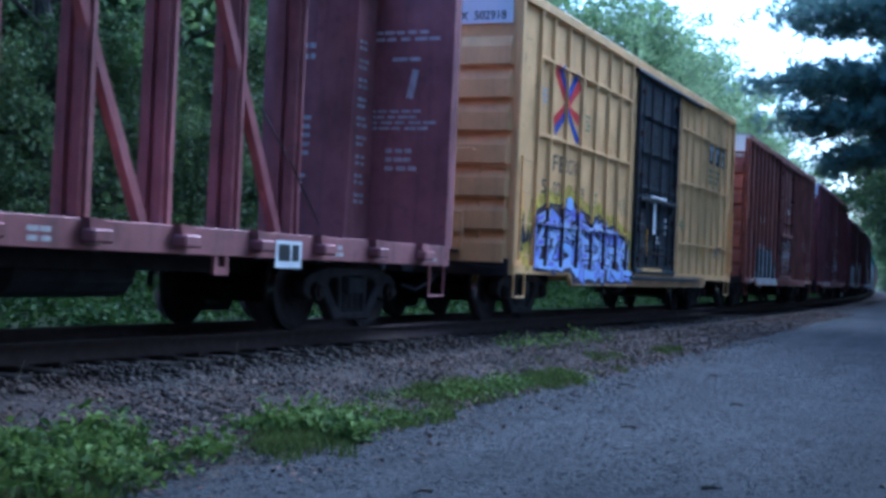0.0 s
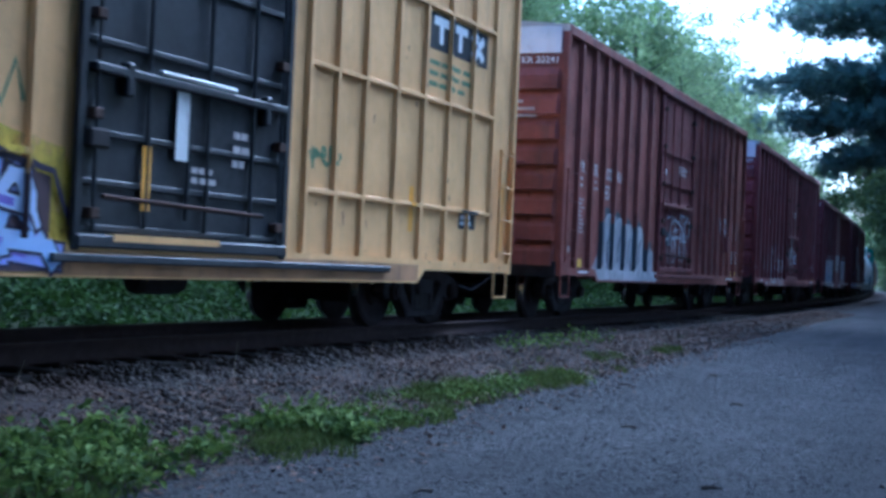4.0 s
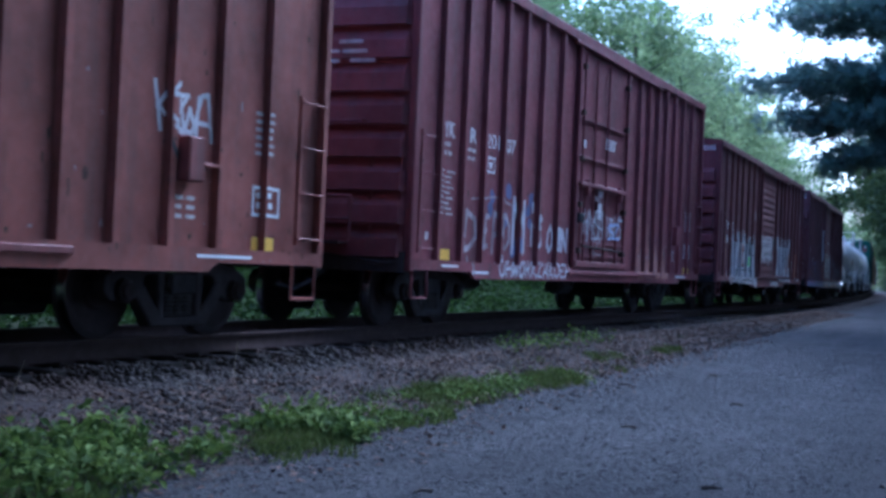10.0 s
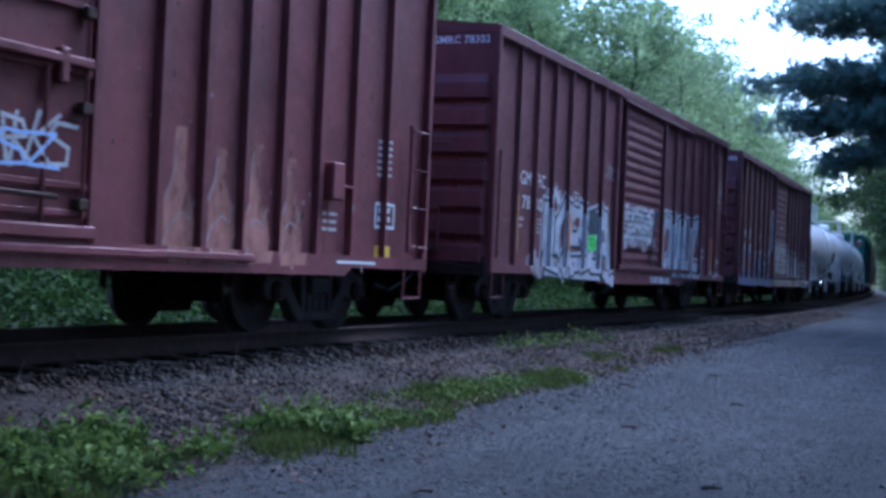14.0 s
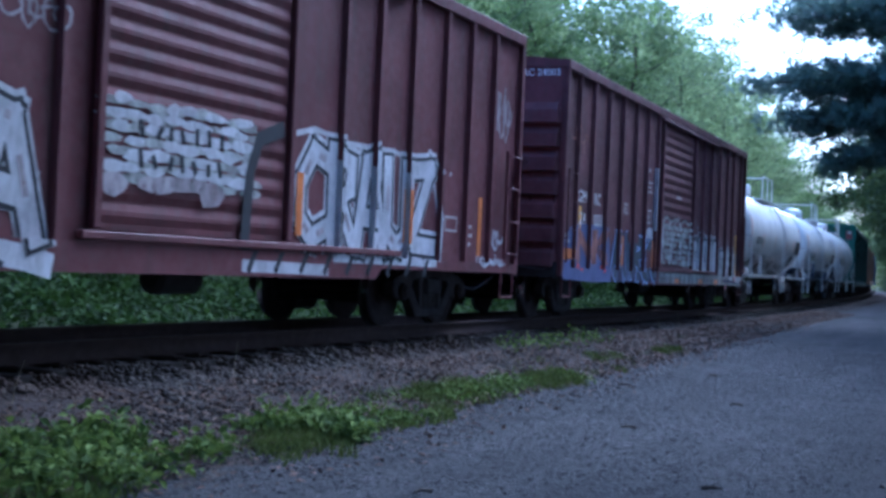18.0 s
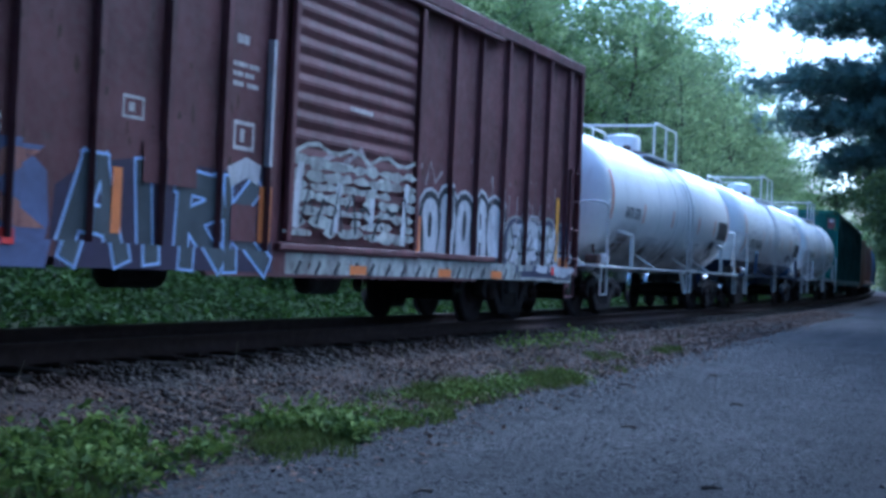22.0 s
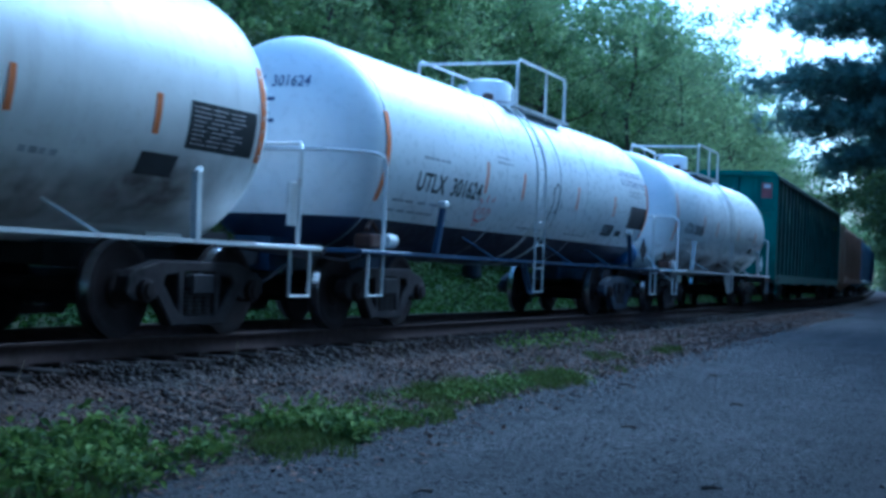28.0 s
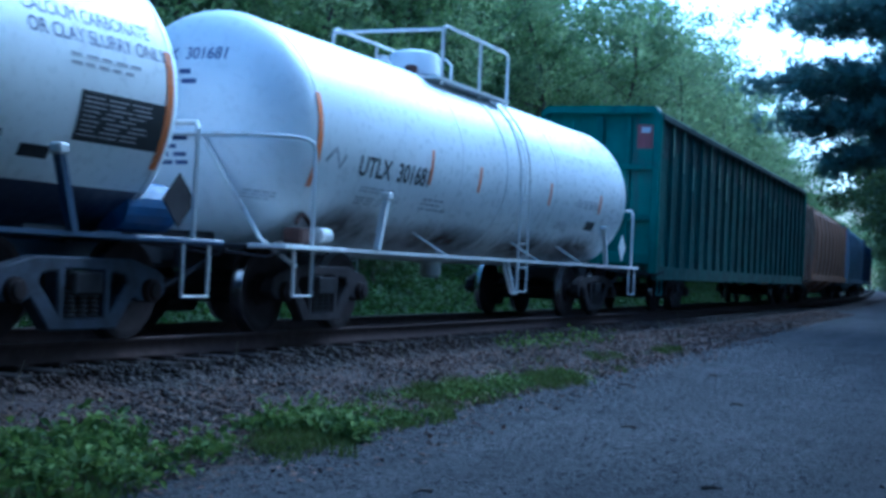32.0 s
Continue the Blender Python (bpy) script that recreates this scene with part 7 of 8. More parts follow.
def maroon_one():
    car, skin, lx, W = maroon_car(51.1, 67.35, M_MAROON_E, "maroon box car with large white graffiti letters", "GMRC", "78303", "GMRC 78303", (1.23, 2.0, 1.34, 1.93), (2.06, 1.70), (1.0, 1.83, 2.64, 3.47, 4.46, 5.37, 6.26, 10.87, 11.7, 12.6, 13.55, 14.37, 15.2))
    on_side("stencil", bars(2, lx(1.1), lx(1.5), 1.4, 1.6, 2, 0.45, 2), M_GREYWRITE, car, skin)
    on_side("stencil", bars(4, lx(1.95), lx(2.35), 1.35, 1.6, 3, 0.45, 2), M_GREYWRITE, car, skin)
    on_side("graffiti_fill", strokes([[(lx(1.7), 0.98), (lx(2.0), 0.84), (lx(3.2), 0.80), (lx(4.6), 0.78), (lx(5.5), 0.77), (lx(5.9), 0.72), (lx(6.2), 0.66)]], 0.2), M_SPRAY_W, car, skin, 0.003)
    posts = [x for x, _, _ in ((q[0] + 0.04, 0, 0) for q in skin[1])]
    sprayed_posts(car, [x for x in posts if lx(2.35) < x < lx(6.0)], 0.08, 0.06, 0.87, lambda x: 1.78, W, M_SPRAY_W)
    sprayed_posts(car, [x for x in posts if lx(9.6) < x < lx(13.3)], 0.08, 0.06, 0.87, lambda x: 1.9, W, M_SPRAY_W)
    for text, xa, xb, za, zb, sd, w_ in (("LQESZA", 2.35, 6.0, 0.86, 1.84, 31, 0.2), ("CRAUZ", 9.95, 13.35, 0.96, 1.98, 33, 0.19)):
        sk_ = skeleton(text.replace("Q", "O"), lx(xa), lx(xb), za, zb, sd, 0.1, 0.07, 1.08)
        lettered(car, skin, sk_, w_, (("graffiti_glow", M_SPRAY_W, 0.17, 0, 0.025), ("graffiti_outline", M_SPRAY_K, 0.11, 0, 0), ("graffiti_fill", M_SPRAY_W, 0.02, 0.0, 0.0)), 0.0045)
        on_side_joined("graffiti_shade", thick([[((p[0] * 2 + q[0]) / 3, (p[1] * 2 + q[1]) / 3), ((p[0] + q[0] * 2) / 3, (p[1] + q[1] * 2) / 3)] for ln in sk_[::3] for p, q in zip(ln, ln[1:])], 0.07, 0.2), M_SPRAY_P, car, skin, 0.0165)
    fog = bmesh.new()
    for k, (d, z_, w_) in enumerate(((2.55, 1.98, 0.16), (2.85, 2.08, 0.15), (3.1, 1.98, 0.15), (1.85, 0.92, 0.22), (2.1, 0.84, 0.2))):
        blob(fog, lx(d), z_, w_, w_ * 0.8, random.Random(k), 11, 0.2)
    on_side("graffiti_glow", fog, M_SPRAY_P, car, skin, 0.0028)
    on_side("graffiti_shade", rect(lx(4.72), lx(5.3), 1.46, 1.86), M_SPRAY_SL, car, skin, 0.019)
    on_side("graffiti_shade", rect(lx(3.95), lx(4.2), 1.55, 1.7), M_MAROON_E, car, skin, 0.019)
    on_side("graffiti_shade", strokes([[(lx(5.35), 0.68), (lx(5.6), 1.05)], [(lx(2.2), 0.7), (lx(2.35), 1.1)], [(lx(3.2), .7), (lx(3.15), 1.0), (lx(2.95), 1.08)]], 0.09), M_SPRAY_K, car, skin, 0.012)
    on_side("graffiti_fill", strokes([[(lx(2.6), 1.9), (lx(2.85), 2.08), (lx(3.1), 1.88)]], 0.13), M_SPRAY_W, car, skin, 0.005)
    on_side("graffiti_fill", strokes([[(lx(5.3), 0.75), (lx(5.65), 0.66)], [(lx(3.1), 0.85), (lx(3.1), 0.78)]], 0.06), M_SPRAY_K, car, skin, 0.01)
    on_side("reflector_strip", rect(lx(3.4), lx(3.52), 1.15, 1.75), M_ORANGE, car, skin, 0.02)
    on_side("sticker", rect(lx(4.72), lx(5.18), 1.18, 1.44), M_STICKER_G, car, skin, 0.021, "bright green paper sticker")
    on_side("stencil", bars(3, lx(4.78), lx(5.12), 1.24, 1.4, 6, 0.4, 2), M_INK, car, skin, 0.023)
    dk = (-W - 0.05, [])
    blotches(car, dk, -1.38, 1.0, 1.36, 2.1, 8, 7, M_SPRAY_W3, 43, 0.95, 0.006)
    blotches(car, dk, -1.3, 0.85, 1.45, 2.12, 9, 6, M_SPRAY_W, 41, 0.7, 0.0085)
    blotches(car, dk, -1.3, 0.75, 1.28, 1.5, 6, 1, M_SPRAY_P, 42, 0.8)
    on_side("graffiti_shade", strokes([[(1.45, 2.1), (1.0, 1.95), (0.85, 1.6), (0.8, 0.8)]], 0.16), M_SPRAY_K, car, dk, 0.014)
    r = random.Random(8)
    on_side("graffiti_shade", strokes([[(-0.85 + i * 0.2, z), (-0.85 + i * 0.2 + r.uniform(-.06, .08), z + r.uniform(.1, .16))] for i in range(7) for z in (1.52, 1.78)], 0.06), M_SPRAY_K, car, dk, 0.012)
    on_side("graffiti_fill", strokes([[(lx(9.6), 2.02), (lx(10.3), 2.18), (lx(11.0), 2.1), (lx(12.2), 2.12), (lx(13.3), 2.0), (lx(13.55), 1.4), (lx(13.5), .85)]], 0.06), M_SPRAY_W, car, skin, 0.003)
    on_side("graffiti_fill", strokes([[(lx(8.9), 0.72), (lx(10.6), 0.70)], [(lx(10.7), 0.85), (lx(13.4), 0.84)]], 0.12), M_SPRAY_W, car, skin, 0.005)
    on_side("graffiti_shade", strokes([[(lx(9.0 + 0.5 * i), 0.66), (lx(9.15 + 0.5 * i), 0.9)] for i in range(9)], 0.08), M_SPRAY_K, car, skin, 0.009)
    for a in (9.95, 12.5):
        on_side("reflector_strip", rect(lx(a), lx(a + 0.13), 1.05, 1.7), M_ORANGE, car, skin, 0.02)
    on_side("reflector_strip", rect(lx(14.85), lx(14.97), 0.95, 1.75), M_ORANGE, car, skin, 0.006)
    on_side("stencil", frame_rect(lx(13.75), lx(14.15), 1.25, 1.45, 0.03), M_GREYWRITE, car, skin)
    on_side("stencil", bars(3, lx(14.4), lx(14.75), 1.05, 1.4, 3, 0.4, 2), M_GREYWRITE, car, skin)
    scrawl(car, skin, lx(15.4), lx(15.9), 2.5, 3.4, 2, 0.05, M_SPRAY_P, 6)
    scrawl(car, skin, lx(15.4), lx(15.85), 1.05, 1.35, 2, 0.05, M_SPRAY_W, 7)
    scrawl(car, skin, lx(14.9), lx(15.8), 0.8, 0.98, 3, 0.04, M_SPRAY_W, 17)
    on_side("graffiti_tag", strokes([[(lx(13.5 + .17 * i), 1.98), (lx(13.55 + .17 * i), 2.0)] for i in range(3)], 0.05), M_SPRAY_W, car, skin)
    scrawl(car, skin, lx(5.55), lx(6.3), 2.4, 2.8, 3, 0.03, M_SPRAY_P, 18)


def maroon_two():
    car, skin, lx, W = maroon_car(69.37, 85.30, M_MAROON_D, "dull maroon box car with blue and white graffiti", "GMRC", "24003", "GMRC 24003", (0.95, 1.9, 1.05, 1.9), (1.97, 1.61), (0.76, 1.61, 2.56, 3.5, 4.46, 5.35, 6.2, 10.7, 11.58, 12.57, 13.53, 14.34, 15.3))
    r = random.Random(5)
    scars(car, skin, lx(0.2), lx(6.2), 1.6, 4.0, 60, M_RUSTSTAIN, 81, 0.04)
    scars(car, skin, lx(9.7), lx(15.7), 1.6, 4.0, 60, M_RUSTSTAIN, 82, 0.04)
    scars(car, skin, lx(9.7), lx(15.7), 1.5, 2.3, 20, M_SPRAY_P, 83, 0.035)
    # slate-blue fill with salmon letters
    g = bmesh.new()
    g.faces.new([g.verts.new((lx(a), z, 0)) for a, z in ((0.1, .68), (0.15, 1.2), (.5, 1.5), (.9, 1.62), (2.6, 1.62), (2.95, 1.4), (3.0, 1.0), (2.9, .66), (1.9, .64))])
    bmesh.ops.triangulate(g, faces=g.faces)
    on_side("graffiti_ground", g, M_SPRAY_N, car, skin, 0.004)
    bubble(car, skin, "NK", lx(0.9), lx(2.9), 0.95, 1.62, M_SPRAY_S, M_SPRAY_N, 12, 0.05, 0.05)
    on_side("graffiti_fill", rect(lx(0.12), lx(0.75), 1.0, 1.18), M_ORANGE, car, skin, 0.007)
    on_side("graffiti_fill", bars(2, lx(0.2), lx(0.6), 1.25, 1.45, 3), M_SPRAY_W, car, skin, 0.007)
    on_side("graffiti_fill", strokes([[(lx(.05), .78), (lx(2.9), .74)]], 0.18), M_SPRAY_N, car, skin, 0.006)
    for a in (1.0, 2.4):
        on_side("lamp_mark", rect(lx(a), lx(a + .14), .82, .94), M_RED, car, skin, 0.012)
    # dark piece with pale strokes
    g = bmesh.new()
    g.faces.new([g.verts.new((lx(a), z, 0)) for a, z in ((3.0, .66), (3.05, 1.3), (3.4, 1.5), (4.2, 1.62), (5.6, 1.6), (6.15, 1.7), (6.25, .66))])
    bmesh.ops.triangulate(g, faces=g.faces)
    on_side("graffiti_ground", g, M_SPRAY_D, car, skin, 0.004)
    lettered(car, skin, skeleton("AIRK", lx(3.15), lx(6.1), 0.74, 1.5, 61, 0.08, 0.08, 0.95), 0.2, (("graffiti_outline", M_SPRAY_C, 0.06, 0, 0), ("graffiti_fill", M_SPRAY_SL, 0.0, 0, 0)), 0.0045)
    on_side("paint_patch", rect(lx(4.15), lx(4.95), 1.4, 1.78), M_MAROON_D, car, skin, 0.02)
    on_side("paint_patch", rect(lx(5.55), lx(6.0), 0.95, 1.3), M_MAROON_D, car, skin, 0.02)
    on_side("graffiti_fill", strokes([[(lx(5.5), 1.55), (lx(5.8), 1.66), (lx(6.05), 1.6)]], 0.2), M_SPRAY_W, car, skin, 0.009)
    for a in (3.75, 6.05):
        on_side("reflector_strip", rect(lx(a), lx(a + .13), .95, 1.5), M_ORANGE, car, skin, 0.012)
    # long row of white and black marks over door and wall
    dk = (-W - 0.06, [])
    blotches(car, dk, -1.35, 1.55, 1.03, 1.88, 9, 7, M_SPRAY_W3, 77, 0.84)
    on_side("graffiti_outline", strokes([[(-1.35 + i * 0.24, 1.9 + 0.12 * abs(math.sin(i * 0.9))) for i in range(13)]], 0.05), M_SPRAY_W3, car, dk, 0.009)
    lines_w = [[(-1.3 + i * 0.17, 1.0 + r.uniform(0, .2)), (-1.28 + i * 0.17, 1.35 + r.uniform(-.1, .25)), (-1.22 + i * 0.17, 1.75 + r.uniform(-.15, .1))] for i in range(17)]
    on_side("graffiti_fill", strokes(lines_w[::5], 0.12), M_SPRAY_W, car, dk, 0.0095)
    on_side("graffiti_shade", strokes([[(-1.2 + i * 0.33, 1.05 + r.uniform(0, .4)), (-1.05 + i * 0.33, 1.3 + r.uniform(0, .3)), (-0.95 + i * .33, 1.1 + r.uniform(0, .4))] for i in range(8)], 0.05), M_SPRAY_K, car, dk, 0.011)
    on_side("graffiti_fill", strokes([[(-.3, 1.85), (.1, 2.05), (.3, 1.85)], [(-.9, 1.8), (-.5, 1.95)]], 0.07), M_SPRAY_P, car, dk, 0.008)
    throwup(car, skin, "OUOAI", lx(9.85), lx(12.6), 0.92, 1.78, M_SPRAY_W, M_SPRAY_K, 52, 0.06, 0.0, 0.5)
    throwup(car, skin, "RKAS", lx(12.75), lx(15.5), 0.72, 1.55, M_SPRAY_W3, M_SPRAY_D2, 53, 0.06, 0.1, 0.25)
    blotches(car, skin, lx(12.9), lx(15.6), 0.7, 1.5, 9, 4, M_SPRAY_W, 54, 0.5, 0.0125)
    on_side("graffiti_shade", strokes([[(lx(12.9 + .37 * i), 0.8 + r.uniform(0, .3)), (lx(13.1 + .37 * i), 1.1 + r.uniform(-.1, .2)), (lx(12.95 + .4 * i), 1.4)] for i in range(7)], 0.055), M_SPRAY_K, car, skin, 0.0145)
    on_side("graffiti_fill", strokes([[(lx(6.5), .76), (lx(9), .76), (lx(13.3), .76)]], 0.22), M_SPRAY_W3, car, skin, 0.005)
    on_side("graffiti_shade", strokes([[(lx(6.7 + .42 * i), .65), (lx(6.82 + .42 * i), .79)] for i in range(16)], 0.06), M_SPRAY_K, car, skin, 0.008)
    for a in (7.9, 10.3, 12.1):
        on_side("reflector_strip", rect(lx(a), lx(a + .4), .66, .76), M_ORANGE, car, skin, 0.012)
    on_side("reflector_strip", rect(lx(9.72), lx(9.84), .95, 1.4), M_ORANGE, car, skin, 0.012)
    on_side("graffiti_tag", strokes([[(lx(9.95), 1.8), (lx(10.1), 2.1), (lx(10.25), 1.85), (lx(10.45), 2.0)]], 0.05), M_SPRAY_P, car, skin)
    on_side("graffiti_fill", strokes([[(lx(12.2 + .33 * i), 1.45), (lx(12.2 + .33 * i), 1.75 + r.uniform(0, .35))] for i in range(9)], 0.03), M_SPRAY_P, car, skin, 0.006)
    on_side("reflector_strip", rect(lx(14.92), lx(15.04), .95, 1.95), M_AMBER, car, skin, 0.015)
    on_side("reflector_strip", rect(lx(15.1), lx(15.55), .86, 1.02), M_ORANGE, car, skin, 0.015)
    on_side("lamp_mark", rect(lx(14.6), lx(14.74), .74, .86), M_RED, car, skin, 0.015)
    on_side("placard", rect(lx(15.15), lx(15.5), 1.15, 1.45), M_SPRAY_D2, car, skin, 0.0155)
    on_side("placard_field", frame_rect(lx(13.72), lx(14.1), 1.3, 1.62, 0.03), M_SPRAY_W, car, skin, 0.015)
    on_side("placard_field", strokes([[(lx(13.91), 1.3), (lx(13.91), 1.62)], [(lx(13.72), 1.46), (lx(14.1), 1.46)]], 0.025), M_SPRAY_W, car, skin, 0.016)
    # stencils by the door
    on_side("stencil", bars(1, lx(5.55), lx(5.85), 2.8, 2.95, 1, 0.6, 2), M_GREYWRITE, car, skin)
    on_side("stencil", bars(3, lx(5.5), lx(6.05), 2.4, 2.68, 2, 0.5, 2), M_GREYWRITE, car, skin)
    on_side("stencil", frame_rect(lx(5.55), lx(5.92), 1.82, 2.1, 0.04), M_GREYWRITE, car, skin)
    on_side("stencil", bars(1, lx(5.66), lx(5.81), 1.88, 2.04, 4, 0.8, 1), M_GREYWRITE, car, skin)
    part("rub_strip", box(lx(6.12), lx(6.17), -1.578, -1.5, 1.7, 2.95), M_SPRAY_W, car, "white painted strip beside the door")
    on_side("stencil", rect(-0.2, .35, 2.45, 2.5), M_GREYWRITE, car, dk, 0.005)
    scrawl(car, skin, lx(.5), lx(1.8), 2.7, 3.4, 3, 0.03, M_SPRAY_S, 28)


maroon_one()
maroon_two()
# ---- tank cars ----
AXIS, TR = 2.20, 1.345


def on_tank(name, bm, mat, car, lift=0.004, label="", r=TR):
    """Wraps a flat drawing round the tank on the side facing the road; heights are as seen from the side."""
    for e_ in range(2):
        long_ = [e for e in bm.edges if abs(e.verts[0].co.y - e.verts[1].co.y) > 0.12]
        if long_:
            bmesh.ops.subdivide_edges(bm, edges=long_, cuts=2)
    for v in bm.verts:
        k = max(-0.98, min(0.98, (v.co.y - AXIS) / r))
        a = math.asin(k)
        v.co = Vector((v.co.x, -(r + lift) * math.cos(a), AXIS + (r + lift) * math.sin(a)))
    bmesh.ops.recalc_face_normals(bm, faces=bm.faces)
    for f in bm.faces:
        if f.normal.y > 0:
            f.normal_flip()
    return part(name, bm, mat, car, label)


def band(x, w, z0, z1):
    bm = bmesh.new()
    zs = np.linspace(z0, z1, 9)
    v = [[bm.verts.new((xx, z, 0)) for xx in (x - w / 2, x + w / 2)] for z in zs]
    for a, b in zip(v, v[1:]):
        bm.faces.new((a[0], a[1], b[1], b[0]))
    return bm


def tank_car(label, s_mid, half_shell, half_frame, truck_half, shell_mat, rail_mat, frame_mat, frames=(None, None), navy=False, dome=0.0, ladder_x=0.0, cage=(-1.05, 1.35)):
    car = empty("tank_car", label, "tank car", "tank cars of the train")
    ROLLING.append((car, s_mid, truck_half))
    h = half_shell
    # shell with rounded heads
    prof = [(-h - 0.60 * math.sin(a), max(0.02, TR * math.cos(a))) for a in np.linspace(math.pi / 2, 0, 12)]
    prof += [(-h * 0.5, TR), (0, TR), (h * 0.5, TR)]
    prof += [(h + 0.60 * math.sin(a), max(0.02, TR * math.cos(a))) for a in np.linspace(0, math.pi / 2, 12)]
    me = smooth(put("tank_shell", lathe(prof, None, 64, "x", (0, 0, AXIS)), shell_mat), 50)
    if navy:
        me.materials.append(M_NAVY)
        b2 = bmesh.new()
        b2.from_mesh(me)
        bmesh.ops.bisect_plane(b2, geom=b2.verts[:] + b2.edges[:] + b2.faces[:], plane_co=(0, 0, 1.34), plane_no=(0, 0, 1))
        for f in b2.faces:
            if f.calc_center_median().z < 1.34:
                f.material_index = 1
        b2.to_mesh(me)
        b2.free()
    part("tank_shell", me, None, car)
    for x in (-h, -h * 0.33, h * 0.33, h):
        part("weld_seam", smooth(put("weld_seam", lathe([(x - 0.012, TR + 0.0005), (x - 0.006, TR + 0.005), (x + 0.006, TR + 0.005), (x + 0.012, TR + 0.0005)], None, 64, "x", (0, 0, AXIS)), shell_mat)), None, car)
    for x in (-0.25, 0.55):
        part("wrap_band", smooth(put("wrap_band", lathe([(x - 0.05, TR), (x - 0.05, TR + 0.012), (x + 0.05, TR + 0.012), (x + 0.05, TR)], None, 64, "x", (0, 0, AXIS)), shell_mat)), None, car)
    # platform round the manway
    d = dome
    part("manway", smooth(put("manway", lathe([(3.45, 0.38), (3.84, 0.38), (3.90, 0.35), (3.94, 0.22), (3.95, 0.02)], None, 24, "z", (d - 0.1, 0, 0)), shell_mat), 40), None, car, "white domed manway cover")
    part("manway_collar", lathe([(3.42, 0.48), (3.55, 0.48)], None, 24, "z", (d - 0.1, 0, 0)), M_RUSTSTAIN, car)
    part("valve", lathe([(3.45, 0.12), (3.68, 0.12), (3.70, 0.08), (3.76, 0.08)], None, 12, "z", (d - 0.85, 0.15, 0)), rail_mat, car)
    part("valve", lathe([(3.45, 0.09), (3.62, 0.09), (3.64, 0.05)], None, 12, "z", (d - 0.75, -0.25, 0)), M_RUSTSTAIN, car)
    for y in (-0.72, 0.72):
        part("walkway", box(d - 1.35, d + 1.45, y - 0.2, y + 0.2, 3.36, 3.40), rail_mat, car)
    part("walkway", box(d + 0.55, d + 1.45, -0.52, 0.52, 3.48, 3.52), rail_mat, car)
    for x in (d - 1.3, d + 1.4):
        for y in (-0.72, 0.72):
            part("bracket", beam((x, 3.0), (x, 3.38), 0.05, y - 0.03, y + 0.03, bmesh.new()), rail_mat, car)
    for y in (-0.86, 0.86):
        ca, cb = d + cage[0], d + cage[1]
        pts = [(ca, y, 3.30), (ca, y, 4.04), (ca + 0.03, y, 4.11), (ca + 0.1, y, 4.14), (cb - 0.1, y, 4.14), (cb - 0.03, y, 4.11), (cb, y, 4.04), (cb, y, 3.30)]
        part("handrail", tube(pts, 0.026, None, 6), rail_mat, car)
        part("handrail_post", tube([(d + 0.35, y, 3.3), (d + 0.35, y, 4.14)], 0.024, None, 6), rail_mat, car)
    part("handrail", tube([(ca, -0.86, 4.08), (ca, 0.86, 4.08)], 0.024, None, 6), rail_mat, car)
    part("handrail", tube([(cb, 0.86, 4.08), (cb, 0.2, 4.08), (cb, 0.1, 3.98), (cb, 0.1, 3.5)], 0.024, None, 6), rail_mat, car)
    # side ladder reaching below the frame
    lx = ladder_x
    for side in (-1, 1):
        arc = [(a, -(TR + 0.09) * math.cos(a) * 1.0, AXIS + (TR + 0.09) * math.sin(a)) for a in np.linspace(0.95, 0, 6)]
        for x in (lx - 0.2, lx + 0.2):
            pts = [(x, -side * y if side > 0 else y, z) for _, y, z in arc]
            ye = pts[-1][1]
            part("ladder_rail", tube(pts + [(x, ye, 1.5), (x, ye, 0.46)], 0.015, None, 5), rail_mat, car)
        for z in (0.47, 0.83, 1.19, 1.55, 1.91):
            part("rung", tube([(lx - 0.2, ye, z), (lx + 0.2, ye, z)], 0.011, None, 5), rail_mat, car)
        for a in (0.12, 0.38, 0.64, 0.9):
            y = -side * (-(TR + 0.09) * math.cos(a)) if side > 0 else -(TR + 0.09) * math.cos(a)
            part("rung", tube([(lx - 0.2, y, AXIS + (TR + 0.09) * math.sin(a)), (lx + 0.2, y, AXIS + (TR + 0.09) * math.sin(a))], 0.011, None, 5), rail_mat, car)
    # frame: side running bars, braces, end platforms, stub sills
    F = half_frame
    for y in (-1.42, 1.42):
        part("running_bar", box(-F + 0.6, F - 0.6, y - 0.02, y + 0.02, 0.91, 0.95), rail_mat if not navy else M_BLUE, car)
        for x in (-h * 0.42, h * 0.18, h * 0.55):
            part("brace", tube([(x, y * 0.99, 0.93), (x - 0.3, y * 0.72, 1.22)], 0.022, None, 5), frame_mat, car)
    for sg in (-1, 1):
        x0 = sg * F
        part("end_platform", box(*sorted((x0, x0 - sg * 0.95)), -0.98, 0.98, 0.885, 0.94, None, 0.01), M_UNDER, car)
        for y in (-1.22, 1.22):
            part("end_platform", box(*sorted((x0, x0 - sg * 1.35)), y - 0.23, y + 0.23, 0.90, 0.95, None, 0.01), frame_mat, car)
        part("stub_sill", box(*sorted((x0, x0 - sg * 3.0)), -0.24, 0.24, 0.66, 1.06), frame_mat if navy else M_UNDER, car)
        sad = bmesh.new()
        prism([(sg * (truck_half - 0.3), 0.95), (sg * (truck_half + 0.3), 0.95), (sg * (truck_half + 0.22), 1.45), (sg * (truck_half - 0.22), 1.45)][::sg], -0.62, 0.62, sad)
        bmesh.ops.recalc_face_normals(sad, faces=sad.faces)
        part("saddle", sad, M_TANKD if not navy else M_NAVY, car)
